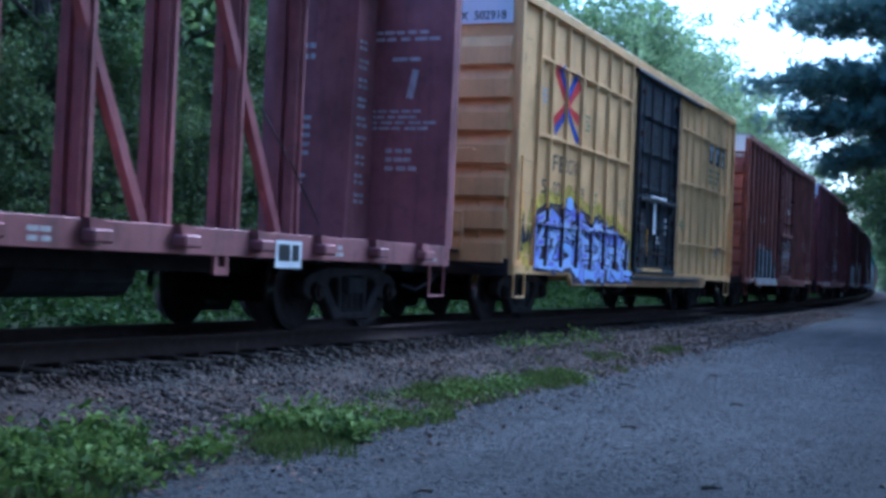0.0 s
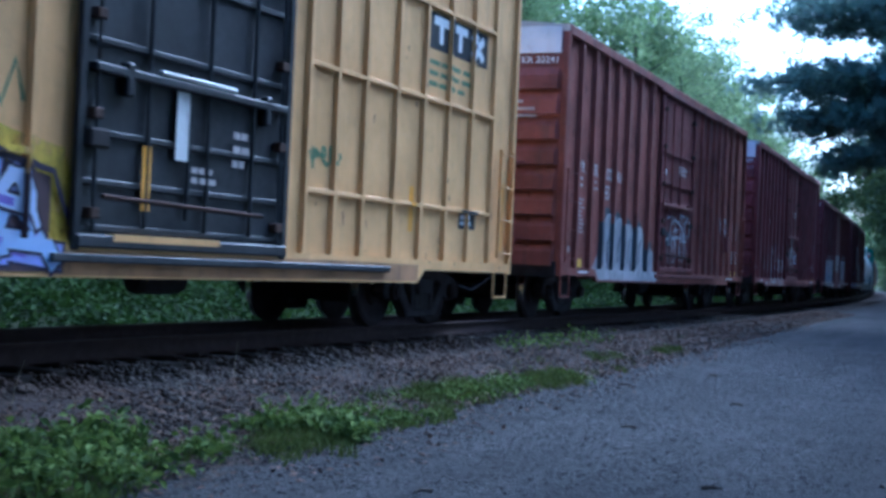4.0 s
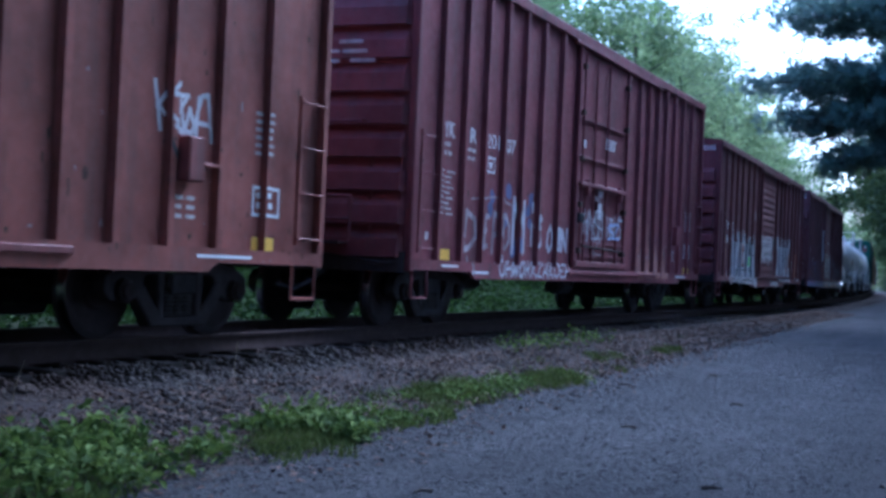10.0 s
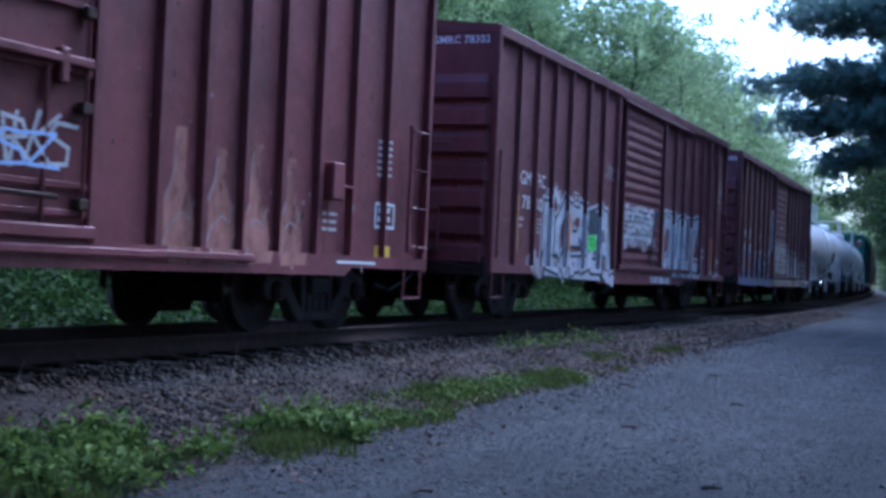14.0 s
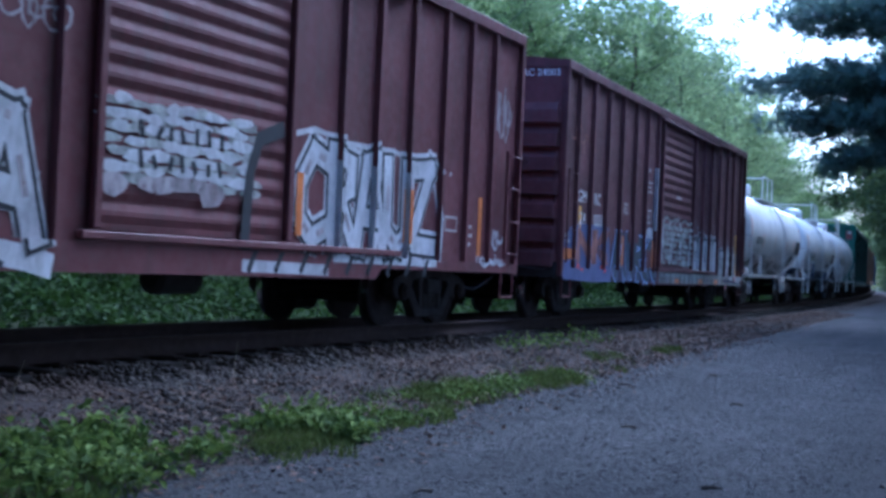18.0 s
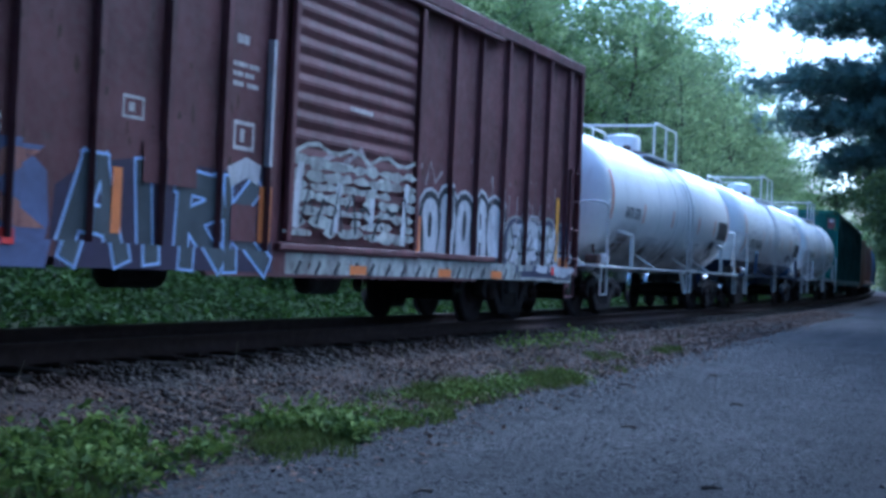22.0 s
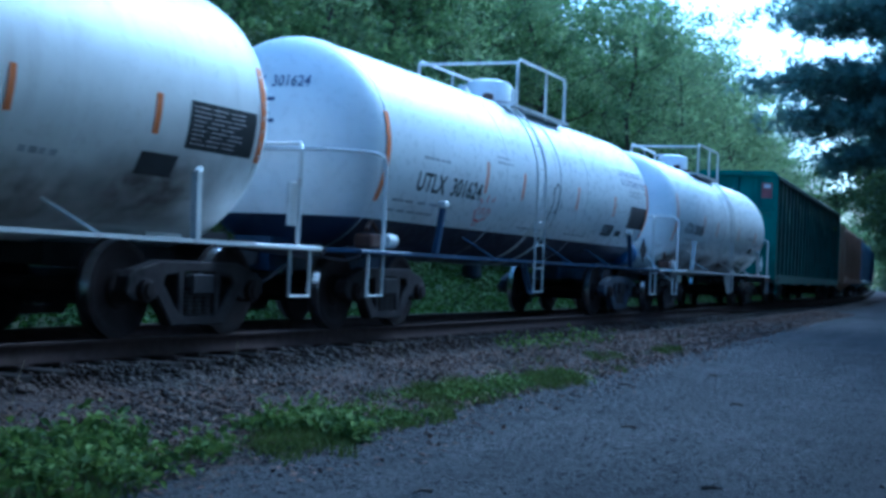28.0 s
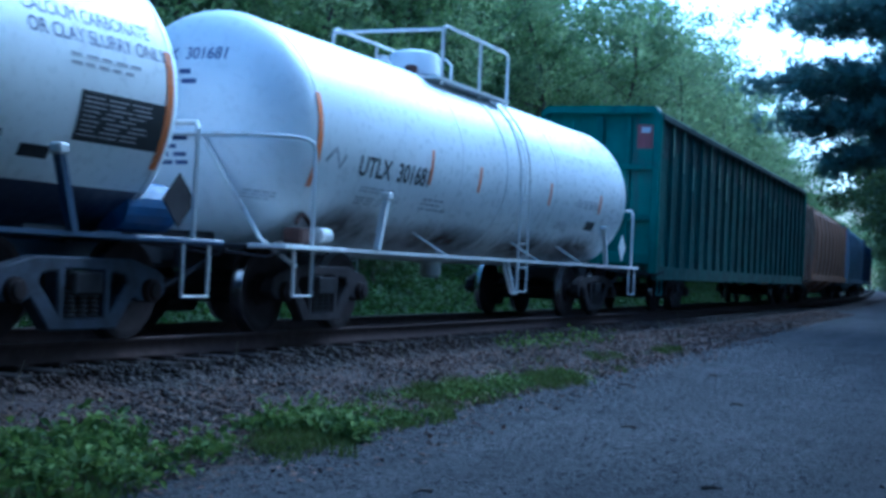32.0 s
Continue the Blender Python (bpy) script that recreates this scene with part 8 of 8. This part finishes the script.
        for y in (-1.42, 1.42):
            part("jack_post", beam((sg * (truck_half - 0.62), 0.95), (sg * (truck_half - (0.64 if s_mid < 100 else 0.82)), 1.56), 0.07, y - 0.035, y + 0.035, bmesh.new()), frame_mat if not navy else M_BLUE, car)
            if s_mid < 100:
                part("jack_arm", tube([(sg * (truck_half - 0.64), y, 1.55), (sg * (truck_half - 0.3), y * 0.86, 1.62)], 0.035, None, 5), frame_mat, car)
            else:
                part("jack_cap", box(sg * (truck_half - 0.82) - 0.06, sg * (truck_half - 0.82) + 0.06, y - 0.06, y + 0.06, 1.55, 1.64, None, 0.015), rail_mat, car, "white cap")
            xe = x0 - sg * 0.12
            xi = x0 - sg * (0.6 if sg < 0 else 0.98)
            xf = -h - 0.64
            part("step", tube([(xe - sg * 0.1, y, 0.92), (xe - sg * 0.1, y, 0.42), (xe - sg * 0.5, y, 0.42), (xe - sg * 0.5, y, 0.92)], 0.02, None, 5), rail_mat, car)
            part("corner_rail", tube([(xi, y, 0.95), (xi, y, 1.95), (xi - 0.02, y * 0.99, 2.03), (xi - 0.06, y * 0.95, 2.08), (xi - 0.14, y * 0.86, 2.1), (xf, y * 0.6, 2.1), (xf, 0, 2.1)] if sg < 0 else [(xi + sg * 0.5, y, 0.95), (xi + sg * 0.5, y, 1.95), (xi + sg * 0.55, y * 0.97, 2.02), (xi + sg * 0.6, y * 0.5, 2.02)], 0.026, None, 6), rail_mat, car)
            if sg < 0:
                part("brace", tube([(xf, y * 0.2, 2.06), (x0 + 0.25, y * 0.7, 1.0), (x0 + 0.4, y * 0.95, 0.72)], 0.026, None, 5), frame_mat, car) if not navy else None
    # bottom outlet and its brackets
    part("outlet_valve", lathe([(0.62, 0.10), (0.66, 0.16), (0.95, 0.16)], None, 14, "z", (0.1, 0, 0)), frame_mat, car)
    for a, b in (((-0.55, 0.92), (-0.15, 0.45)), ((-0.15, 0.45), (0.1, 0.45)), ((0.1, 0.45), (0.1, 0.92)), ((-0.35, 0.92), (0.0, 0.45))):
        part("outlet_guard", tube([(lx - 0.6 + a[0] + 0.4, -1.40, a[1]), (lx - 0.6 + b[0] + 0.4, -1.40, b[1])], 0.024, None, 5), rail_mat if not navy else M_BLUE, car)
    part("brake_gear", box(-F + 0.75, -F + 1.05, -1.2, -0.95, 0.97, 1.15, None, 0.03), M_RUSTSTAIN, car)
    part("brake_gear", lathe([(-0.14, 0.05), (-0.12, 0.09), (0.12, 0.09), (0.14, 0.05)], None, 12, "x", (-F + 1.3, -1.15, 1.08)), rail_mat, car)
    part("brake_pipe", tube([(-F + 0.8, -1.1, 1.2), (-F + 1.1, -1.0, 1.32), (-F + 1.5, -0.9, 1.2)], 0.03, None, 6), M_RUSTSTAIN, car)
    couplers(car, -F, F)
    trucks(car, truck_half, frames)
    return car


def tank_text(car, text, x0, x1, z0, z1, mat=None, fat=0.0):
    on_tank("lettering", fitted(glyphs(text, fat), x0, x1, z0, z1), mat or M_INK, car)


def head_text(car, half, rows, y0, y1, z0, z1, seed):
    """Small writing on the rounded head that faces the camera."""
    bm = fitted(glyphs(rows, 0.012), y0, y1, z0, z1) if isinstance(rows, str) else bars(rows, y0, y1, z0, z1, seed, 0.5, 3)
    for v in bm.verts:
        yy, zz = -v.co.x, v.co.y
        rr = min(0.99, math.hypot(yy, zz - AXIS) / TR)
        v.co = Vector((-half - 0.605 * math.sqrt(1 - rr * rr) - 0.004, yy, zz))
    part("lettering", bm, M_SPRAY_N, car)


def tank_one():
    m = 93.7
    car = tank_car("white tank car streaked with rust and grime", m, 5.62, 6.75, 5.05, M_TANKD, M_WHITERAIL, M_WHITERAIL, dome=0.0, ladder_x=0.65, cage=(-0.75, 1.38))
    lx = lambda s: s - m
    tank_text(car, "GATX  5735", lx(89.08), lx(90.2), 1.88, 2.1, None, 0.03)
    for x, z0, z1, w in ((lx(88.08), 1.75, 2.72, 0.09), (lx(90.5), 1.84, 2.22, 0.07), (lx(93.04), 1.86, 2.22, 0.07), (lx(95.74), 1.84, 2.2, 0.08), (lx(97.6), 1.86, 2.22, 0.09), (5.62, 1.75, 2.7, 0.09)):
        on_tank("reflector_strip", band(x, w, z0, z1), M_ORANGE, car, 0.005)
    on_tank("placard", rect(lx(98.08), lx(99.2), 1.78, 2.22), M_INK, car, 0.004, "black data panel with fine white print")
    on_tank("stencil", bars(9, lx(98.14), lx(99.14), 1.81, 2.19, 5, 0.3, 3), M_GREYWRITE, car, 0.006)
    on_tank("placard", rect(lx(97.5), lx(98.05), 1.5, 1.7), M_INK, car, 0.004)
    for a, b, z0, z1, k in ((89.0, 90.9, 1.52, 1.64, 1), (89.1, 90.6, 1.38, 1.46, 2), (91.3, 92.6, 1.4, 1.6, 3), (94.8, 95.4, 2.25, 2.5, 4), (95.1, 95.7, 1.52, 1.62, 6), (96.0, 96.6, 1.52, 1.64, 7)):
        on_tank("stencil", bars(3 if z1 - z0 > .15 else 1, lx(a), lx(b), z0, z1, k, 0.45, 4), M_SPRAY_SV, car, 0.004)
    stain = bmesh.new()
    grid = [[stain.verts.new((0.05 + 0.75 * i / 8, 1.15 + 1.15 * k / 10, 0)) for i in range(9)] for k in range(11)]
    for p, q in zip(grid, grid[1:]):
        for i in range(8):
            stain.faces.new((p[i], p[i + 1], q[i + 1], q[i]))
    for v in stain.verts:
        yy, zz = -v.co.x, v.co.y
        rr = min(0.985, math.hypot(yy, zz - AXIS) / TR)
        v.co = Vector((-5.62 - 0.603 * math.sqrt(1 - rr * rr) - 0.006, yy, zz))
    for a, b, z0, z1 in ((-5.5, -3.0, 0.98, 2.0), (-3.6, -0.9, 0.95, 1.75), (-1.6, 1.6, 0.95, 1.8), (1.0, 3.8, 0.95, 1.7), (3.0, 5.5, 0.98, 2.0)):
        on_tank("grime", rect(a, b, z0, z1), M_GRIME, car, 0.003)
    part("rust_stain", stain, M_SOFTSTAIN, car, "dark rust stain running down the tank head")
    head_text(car, 5.62, "GATX 5735", -0.5, 0.34, 2.86, 2.96, 2)
    head_text(car, 5.62, 3, -0.5, 0.36, 2.5, 2.76, 2)
    part("placard_holder", prism([(6.12, 1.15), (6.34, 1.15), (6.34, 1.6), (6.12, 1.6)], -1.38, -1.36), M_WHITERAIL, car)


def tank_two():
    m = 108.2
    car = tank_car("clean white tank car with navy lower half", m, 6.05, 6.85, 5.33, M_TANKW, M_WHITERAIL, M_BLUE, (None, ME_FRAME_B), True, 0.6, -0.7)
    lx = lambda s: s - m
    tank_text(car, "UTLX  301624", lx(103.12), lx(105.31), 1.74, 1.99, None, 0.02)
    for x, z0, z1, w in ((lx(102.15), 1.55, 2.62, 0.11), (lx(105.42), 1.86, 2.3, 0.07), (lx(106.96), 1.86, 2.26, 0.07), (lx(109.68), 1.86, 2.24, 0.07), (lx(111.93), 1.86, 2.22, 0.08), (6.03, 1.55, 2.6, 0.1)):
        on_tank("reflector_strip", band(x, w, z0, z1), M_ORANGE, car, 0.005)
    on_tank("placard", rect(lx(113.04), lx(114.18), 1.70, 2.11), M_INK, car, 0.004, "black data panel with fine white print")
    on_tank("stencil", bars(9, lx(113.09), lx(114.13), 1.73, 2.08, 5, 0.3, 3), M_GREYWRITE, car, 0.006)
    on_tank("placard", rect(lx(111.6), lx(112.25), 1.5, 1.70), M_INK, car, 0.004)
    on_tank("stencil", bars(3, lx(111.66), lx(112.2), 1.53, 1.67, 2, 0.3, 2), M_WHITE, car, 0.006)
    on_tank("placard", rect(lx(112.5), lx(112.85), 1.52, 1.62), M_INK, car, 0.004)
    tank_text(car, "CALCIUM CARBONATE", lx(112.38), lx(114.0), 2.66, 2.78, M_SPRAY_N)
    tank_text(car, "OR CLAY SLURRY ONLY", lx(112.42), lx(114.2), 2.49, 2.61, M_SPRAY_N)
    for a, b, z0, z1, k in ((103.2, 104.4, 2.13, 2.21, 1), (102.6, 104.5, 1.56, 1.63, 2), (102.6, 104.5, 1.44, 1.5, 3), (105.8, 106.5, 2.3, 2.44, 4), (107.3, 108.6, 1.42, 1.48, 5), (109.6, 110.9, 1.42, 1.47, 6), (112.9, 114.1, 2.28, 2.42, 7)):
        on_tank("stencil", bars(2 if z1 - z0 > .1 else 1, lx(a), lx(b), z0, z1, k, 0.45, 5), M_SPRAY_SV, car, 0.004)
    x = lx(108.65)
    on_tank("graffiti_tag", strokes([[(x - .28, 2.1), (x - .1, 2.22), (x + .1, 2.1), (x + .22, 1.85), (x + .1, 1.7), (x - .05, 1.8)], [(x, 2.15), (x + .05, 1.75)], [(x - .3, 2.15), (x - .2, 1.9), (x - .28, 1.6)]], 0.035), M_INK, car, 0.005)
    x = lx(105.6)
    on_tank("graffiti_tag", strokes([[(x - .3, 1.62), (x - .15, 1.48), (x + .05, 1.46), (x + .2, 1.52), (x + .3, 1.6), (x + .2, 1.66), (x + .1, 1.56), (x + .0, 1.66), (x - .1, 1.56), (x - .2, 1.68), (x - .26, 1.58)], [(x - .25, 1.78), (x - .15, 1.72)], [(x + .02, 1.84), (x + .03, 1.72)], [(x + .2, 1.76), (x + .27, 1.82)], [(x - .05, 1.5), (x - .1, 1.4), (x + .0, 1.42)]], 0.022), M_RED, car, 0.005)
    head_text(car, 6.05, "UTLX  301624", -0.5, 0.5, 2.86, 3.0, 4)
    head_text(car, 6.05, 4, -0.6, 0.2, 2.4, 2.75, 6)
    part("placard_holder", prism([(-6.5, 1.35), (-6.25, 1.1), (-6.0, 1.35), (-6.25, 1.6)], -0.42, -0.40), M_UNDER, car, "dark diamond placard")
    part("placard_holder", prism([(6.2, 1.3), (6.45, 1.05), (6.7, 1.3), (6.45, 1.55)], -1.2, -1.18), M_UNDER, car, "dark diamond placard")
    part("air_reservoir", lathe([(-0.45, 0.1), (-0.38, 0.24), (0.38, 0.24), (0.45, 0.1)], None, 18, "x", (6.35, -0.75, 1.22)), M_DRUM, car, "blue air reservoir drum")


def tank_three():
    m = 123.0
    car = tank_car("white tank car with pale grey grime", m, 6.05, 6.85, 5.3, M_TANKW, M_WHITERAIL, M_WHITERAIL, dome=-0.7, ladder_x=0.25, cage=(-1.05, 1.5))
    lx = lambda s: s + 2.57 - m
    tank_text(car, "UTLX  301681", lx(115.42), lx(117.4), 1.80, 2.04, None, 0.02)
    for x, z0, z1, w in ((lx(114.4), 1.6, 2.62, 0.1), (lx(117.42), 1.84, 2.28, 0.07), (lx(119.1), 1.85, 2.2, 0.08), (lx(122.05) + .1, 1.85, 2.2, 0.09), (lx(124.7) + .2, 1.85, 2.18, 0.1)):
        on_tank("reflector_strip", band(x, w, z0, z1), M_ORANGE, car, 0.005)
    for a, b, z0, z1, k in ((115.6, 116.9, 1.62, 1.7, 1), (115.6, 116.8, 1.48, 1.58, 2), (117.4, 118.3, 1.5, 1.68, 3), (123.6, 125.2, 1.9, 2.05, 4), (122.8, 123.5, 1.5, 1.62, 5), (113.2, 114, 1.4, 1.5, 6)):
        on_tank("stencil", bars(3 if z1 - z0 > .1 else 2, lx(a), lx(b), z0, z1, k, 0.45, 4), M_SPRAY_SV, car, 0.004)
    on_tank("placard", rect(lx(124.2) + .2, lx(124.7) + .2, 1.55, 1.7), M_INK, car, 0.004)
    scrawl_t = strokes([[(lx(114.7) - .1, 1.9), (lx(114.8), 2.05), (lx(114.95), 1.85), (lx(115.05), 2.0)]], 0.06)
    on_tank("graffiti_tag", scrawl_t, M_SPRAY_SV, car, 0.005)
    for a, b, z0, z1 in ((-5.9, -3.2, 0.95, 1.6), (-3.8, 0.6, 0.95, 1.5), (0.0, 3.4, 0.95, 1.5), (2.6, 5.9, 0.95, 1.6)):
        on_tank("grime", rect(a, b, z0, z1), M_GRIME, car, 0.003)
    head_text(car, 6.05, "UTLX  301681", -0.62, 0.42, 2.92, 3.06, 8)
    head_text(car, 6.05, 2, -0.55, 0.3, 2.62, 2.84, 18)
    head_text(car, 6.05, 4, -0.55, 0.2, 1.75, 2.1, 9)
    part("placard_holder", prism([(6.1, 1.3), (6.32, 1.05), (6.55, 1.3), (6.32, 1.55)], -1.25, -1.23), M_WHITERAIL, car, "white diamond placard")


tank_one()
tank_two()
tank_three()


# ---- the cars behind ----
def green_car():
    s0, s1 = 131.75, 155.9
    mid, L = (s0 + s1) / 2, s1 - s0
    H = 1.3                                  # half width
    car = empty("gondola_car", "tall green wood-chip gondola with stained ribbed sides", "gondola car")
    ROLLING.append((car, mid, 9.0))
    part("floor", box(-L / 2, L / 2, -H + 0.05, H - 0.05, 0.85, 1.0), M_UNDER, car)
    n = 22
    w = (L - 0.3) / n
    for side in (-1, 1):
        y = side * (H - 0.08)
        for i in range(n):
            x = -L / 2 + 0.15 + i * w
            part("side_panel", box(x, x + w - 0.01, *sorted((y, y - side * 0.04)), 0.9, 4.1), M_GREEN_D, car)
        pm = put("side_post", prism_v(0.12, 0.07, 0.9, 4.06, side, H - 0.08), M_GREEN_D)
        for i in range(n + 1):
            part("side_post", pm, None, car).location.x = -L / 2 + 0.15 + i * w
            if side < 0 and i < 16 and i % 4:
                z = 2.5 + 0.3 * (i * 7 % 4)
                part("scrape", box(-L / 2 + 0.15 + i * w - 0.05, -L / 2 + 0.15 + i * w + 0.04, -H + 0.002, -H + 0.008, z, z + 0.55 + 0.2 * (i % 3)), M_GREEN_P, car, "pale scraped paint")
        for i in range(n):
            x = -L / 2 + 0.15 + i * w
            part("top_band", box(x + 0.08, x + w - 0.08, *sorted((y + side * 0.004, y + side * 0.012)), 3.3 + 0.12 * (i * 5 % 3), 4.05), M_GREEN_K, car, "dark band below the top edge")
        part("top_chord", box(-L / 2, L / 2, *sorted((side * (H + 0.03), side * (H - 0.14))), 4.05, 4.18, None, 0.015), M_GREEN_K, car)
        # Pale strip stands in for light caught along the top edge.
        part("rub_rail", box(-L / 2, L / 2, *sorted((side * (H + 0.02), side * (H - 0.1))), 4.183, 4.2), M_GREEN_P, car, "pale strip painting the light on the top edge")
        part("side_sill", box(-L / 2, L / 2, *sorted((side * (H + 0.01), side * (H - 0.12))), 0.72, 1.0), M_GREEN_D, car)
    for sg in (-1, 1):
        x = sg * L / 2
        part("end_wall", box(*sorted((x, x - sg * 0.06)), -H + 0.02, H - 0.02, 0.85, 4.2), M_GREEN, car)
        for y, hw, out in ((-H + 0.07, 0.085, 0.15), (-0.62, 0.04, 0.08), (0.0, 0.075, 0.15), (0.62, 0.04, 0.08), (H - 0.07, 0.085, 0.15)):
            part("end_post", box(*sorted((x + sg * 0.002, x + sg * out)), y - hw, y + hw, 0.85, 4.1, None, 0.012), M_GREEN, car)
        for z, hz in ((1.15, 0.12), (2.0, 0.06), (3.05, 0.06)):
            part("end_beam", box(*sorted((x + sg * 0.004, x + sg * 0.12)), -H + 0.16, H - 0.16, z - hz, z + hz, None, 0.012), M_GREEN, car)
        top = bmesh.new()
        ring = [(-H, 4.06), (-H, 4.2), (-H + 0.14, 4.32), (H - 0.14, 4.32), (H, 4.2), (H, 4.06), (H - 0.2, 4.18), (-H + 0.2, 4.18)]
        fa = [top.verts.new((x + sg * 0.004, y, z)) for y, z in ring]
        fb = [top.verts.new((x + sg * 0.17, y, z)) for y, z in ring]
        top.faces.new(fa)
        top.faces.new(fb[::-1])
        for i in range(8):
            top.faces.new((fa[i], fb[i], fb[(i + 1) % 8], fa[(i + 1) % 8]))
        bmesh.ops.recalc_face_normals(top, faces=top.faces)
        part("end_top_beam", top, M_GREEN, car, "green top beam with clipped corners")
    on_end("placard", rect(0.78, 1.12, 3.45, 3.95), M_FLATCAR, car, -L / 2 - 0.01)
    on_end("placard", rect(0.86, 1.06, 3.78, 3.9), M_WHITE, car, -L / 2 - 0.014)
    part("load", box(-L / 2 + 0.1, L / 2 - 0.1, -H + 0.16, H - 0.16, 0.95, 2.6), M_UNDER, car, "dark load inside")
    part("corner_step", tube([(-L / 2 + 0.1, -H, 0.74), (-L / 2 + 0.1, -H, 0.4), (-L / 2 + 0.5, -H, 0.4), (-L / 2 + 0.5, -H, 0.74)], 0.02, None, 5), M_GREEN_D, car)
    couplers(car, -L / 2, L / 2)
    trucks(car, 9.0)


def hopper(label, s0, s1, mat, zt):
    mid, L = (s0 + s1) / 2, s1 - s0
    car = empty("hopper_car", label, "hopper car", "covered hopper cars")
    ROLLING.append((car, mid, L / 2 - 1.9))
    bm = bmesh.new()
    sec = [(-1.45, 1.05), (-1.55, 1.8), (-1.56, 2.8), (-1.45, 3.5), (-1.1, 3.85), (0, zt), (1.1, 3.85), (1.45, 3.5), (1.56, 2.8), (1.55, 1.8), (1.45, 1.05)]
    a = [bm.verts.new((-L / 2 + 0.9, y, z)) for y, z in sec]
    b = [bm.verts.new((L / 2 - 0.9, y, z)) for y, z in sec]
    for i in range(len(sec)):
        j = (i + 1) % len(sec)
        bm.faces.new((a[i], b[i], b[j], a[j]))
    bm.faces.new(a)
    bm.faces.new(b[::-1])
    bmesh.ops.recalc_face_normals(bm, faces=bm.faces)
    part("body", bm, mat, car)
    for x in np.linspace(-L / 2 + 1.6, L / 2 - 1.6, 9):
        rb = bmesh.new()
        for p, q in zip(sec[:5], sec[1:5]):
            tube([(x, p[0] - 0.02, p[1]), (x, q[0] - 0.02, q[1])], 0.03, rb, 4)
        part("side_rib", rb, mat, car)
    for k in (-1, 0, 1):
        hp = bmesh.new()
        x = k * L * 0.26
        top = [hp.verts.new(p) for p in ((x - 2, -1.4, 1.1), (x + 2, -1.4, 1.1), (x + 2, 1.4, 1.1), (x - 2, 1.4, 1.1))]
        lo = [hp.verts.new(p) for p in ((x - .4, -.5, .35), (x + .4, -.5, .35), (x + .4, .5, .35), (x - .4, .5, .35))]
        for i in range(4):
            hp.faces.new((top[i], lo[i], lo[(i + 1) % 4], top[(i + 1) % 4]))
        hp.faces.new(lo)
        part("hopper_chute", hp, mat, car)
    part("roof_walk", box(-L / 2 + 0.5, L / 2 - 0.5, -0.35, 0.35, zt + 0.08, zt + 0.12), M_ROOF, car)
    for x in np.linspace(-L / 2 + 2, L / 2 - 2, 5):
        part("hatch", lathe([(zt - 0.05, 0.3), (zt + 0.07, 0.3), (zt + 0.075, 0.2)], None, 14, "z", (x, 0.6, 0)), mat, car)
    for sg in (-1, 1):
        x = sg * L / 2
        part("end_platform", box(*sorted((x, x - sg * 1.2)), -1.5, 1.5, 0.86, 0.96), mat, car)
        for y in (-1.45, 1.45):
            part("end_post", box(*sorted((x - sg * 0.25, x - sg * 0.35)), y - 0.05, y + 0.05, 0.9, 3.7), mat, car)
        cross_ladder(car, x - sg * 0.3, -1.4, -1.0, 0.95, 3.6, 7, mat, sg)
        part("slope_sheet", prism([(x - sg * 0.5, 0.95), (x - sg * 0.92, 3.2), (x - sg * 0.98, 3.2), (x - sg * 1.6, 0.95)][::-sg], -1.3, 1.3), mat, car)
    part("side_sill", box(-L / 2, L / 2, -1.56, -1.46, 0.88, 1.12, None, 0.01), mat, car)
    part("side_sill", box(-L / 2, L / 2, 1.46, 1.56, 0.88, 1.12, None, 0.01), mat, car)
    couplers(car, -L / 2, L / 2)
    trucks(car, L / 2 - 1.9)


green_car()
hopper("tan covered hopper car with rusty sides", 156.8, 174.8, M_TAN, 4.15)
hopper("blue-grey covered hopper car", 176.6, 194.6, M_GREYBLUE, 4.2)
hopper("dark blue covered hopper car at the tail", 196.4, 214.4, M_BLUE, 4.2)


def seat(mid, half, t):
    """The pose of a car whose trucks stand on the track's line."""
    s = mid - rolled(t)
    xa, ya, _ = (float(v) for v in track(s - half))
    xb, yb, _ = (float(v) for v in track(s + half))
    return pose((xa + xb) / 2, (ya + yb) / 2, RAIL_Z, 0, 0, math.degrees(math.atan2(yb - ya, xb - xa)))


def motions():
    times = [i * 0.8 for i in range(41)]
    for car, mid, half in ROLLING:
        walk(car, [(t, seat(mid, half, t)) for t in times])
    fine = [i * 4 / 30 for i in range(240)] + [32.0]
    for w, ax in WHEELS:
        walk(w, [(t, pose(ax, 0, WR, 0, math.degrees(-rolled(t) / WR), 0)) for t in fine])


motions()
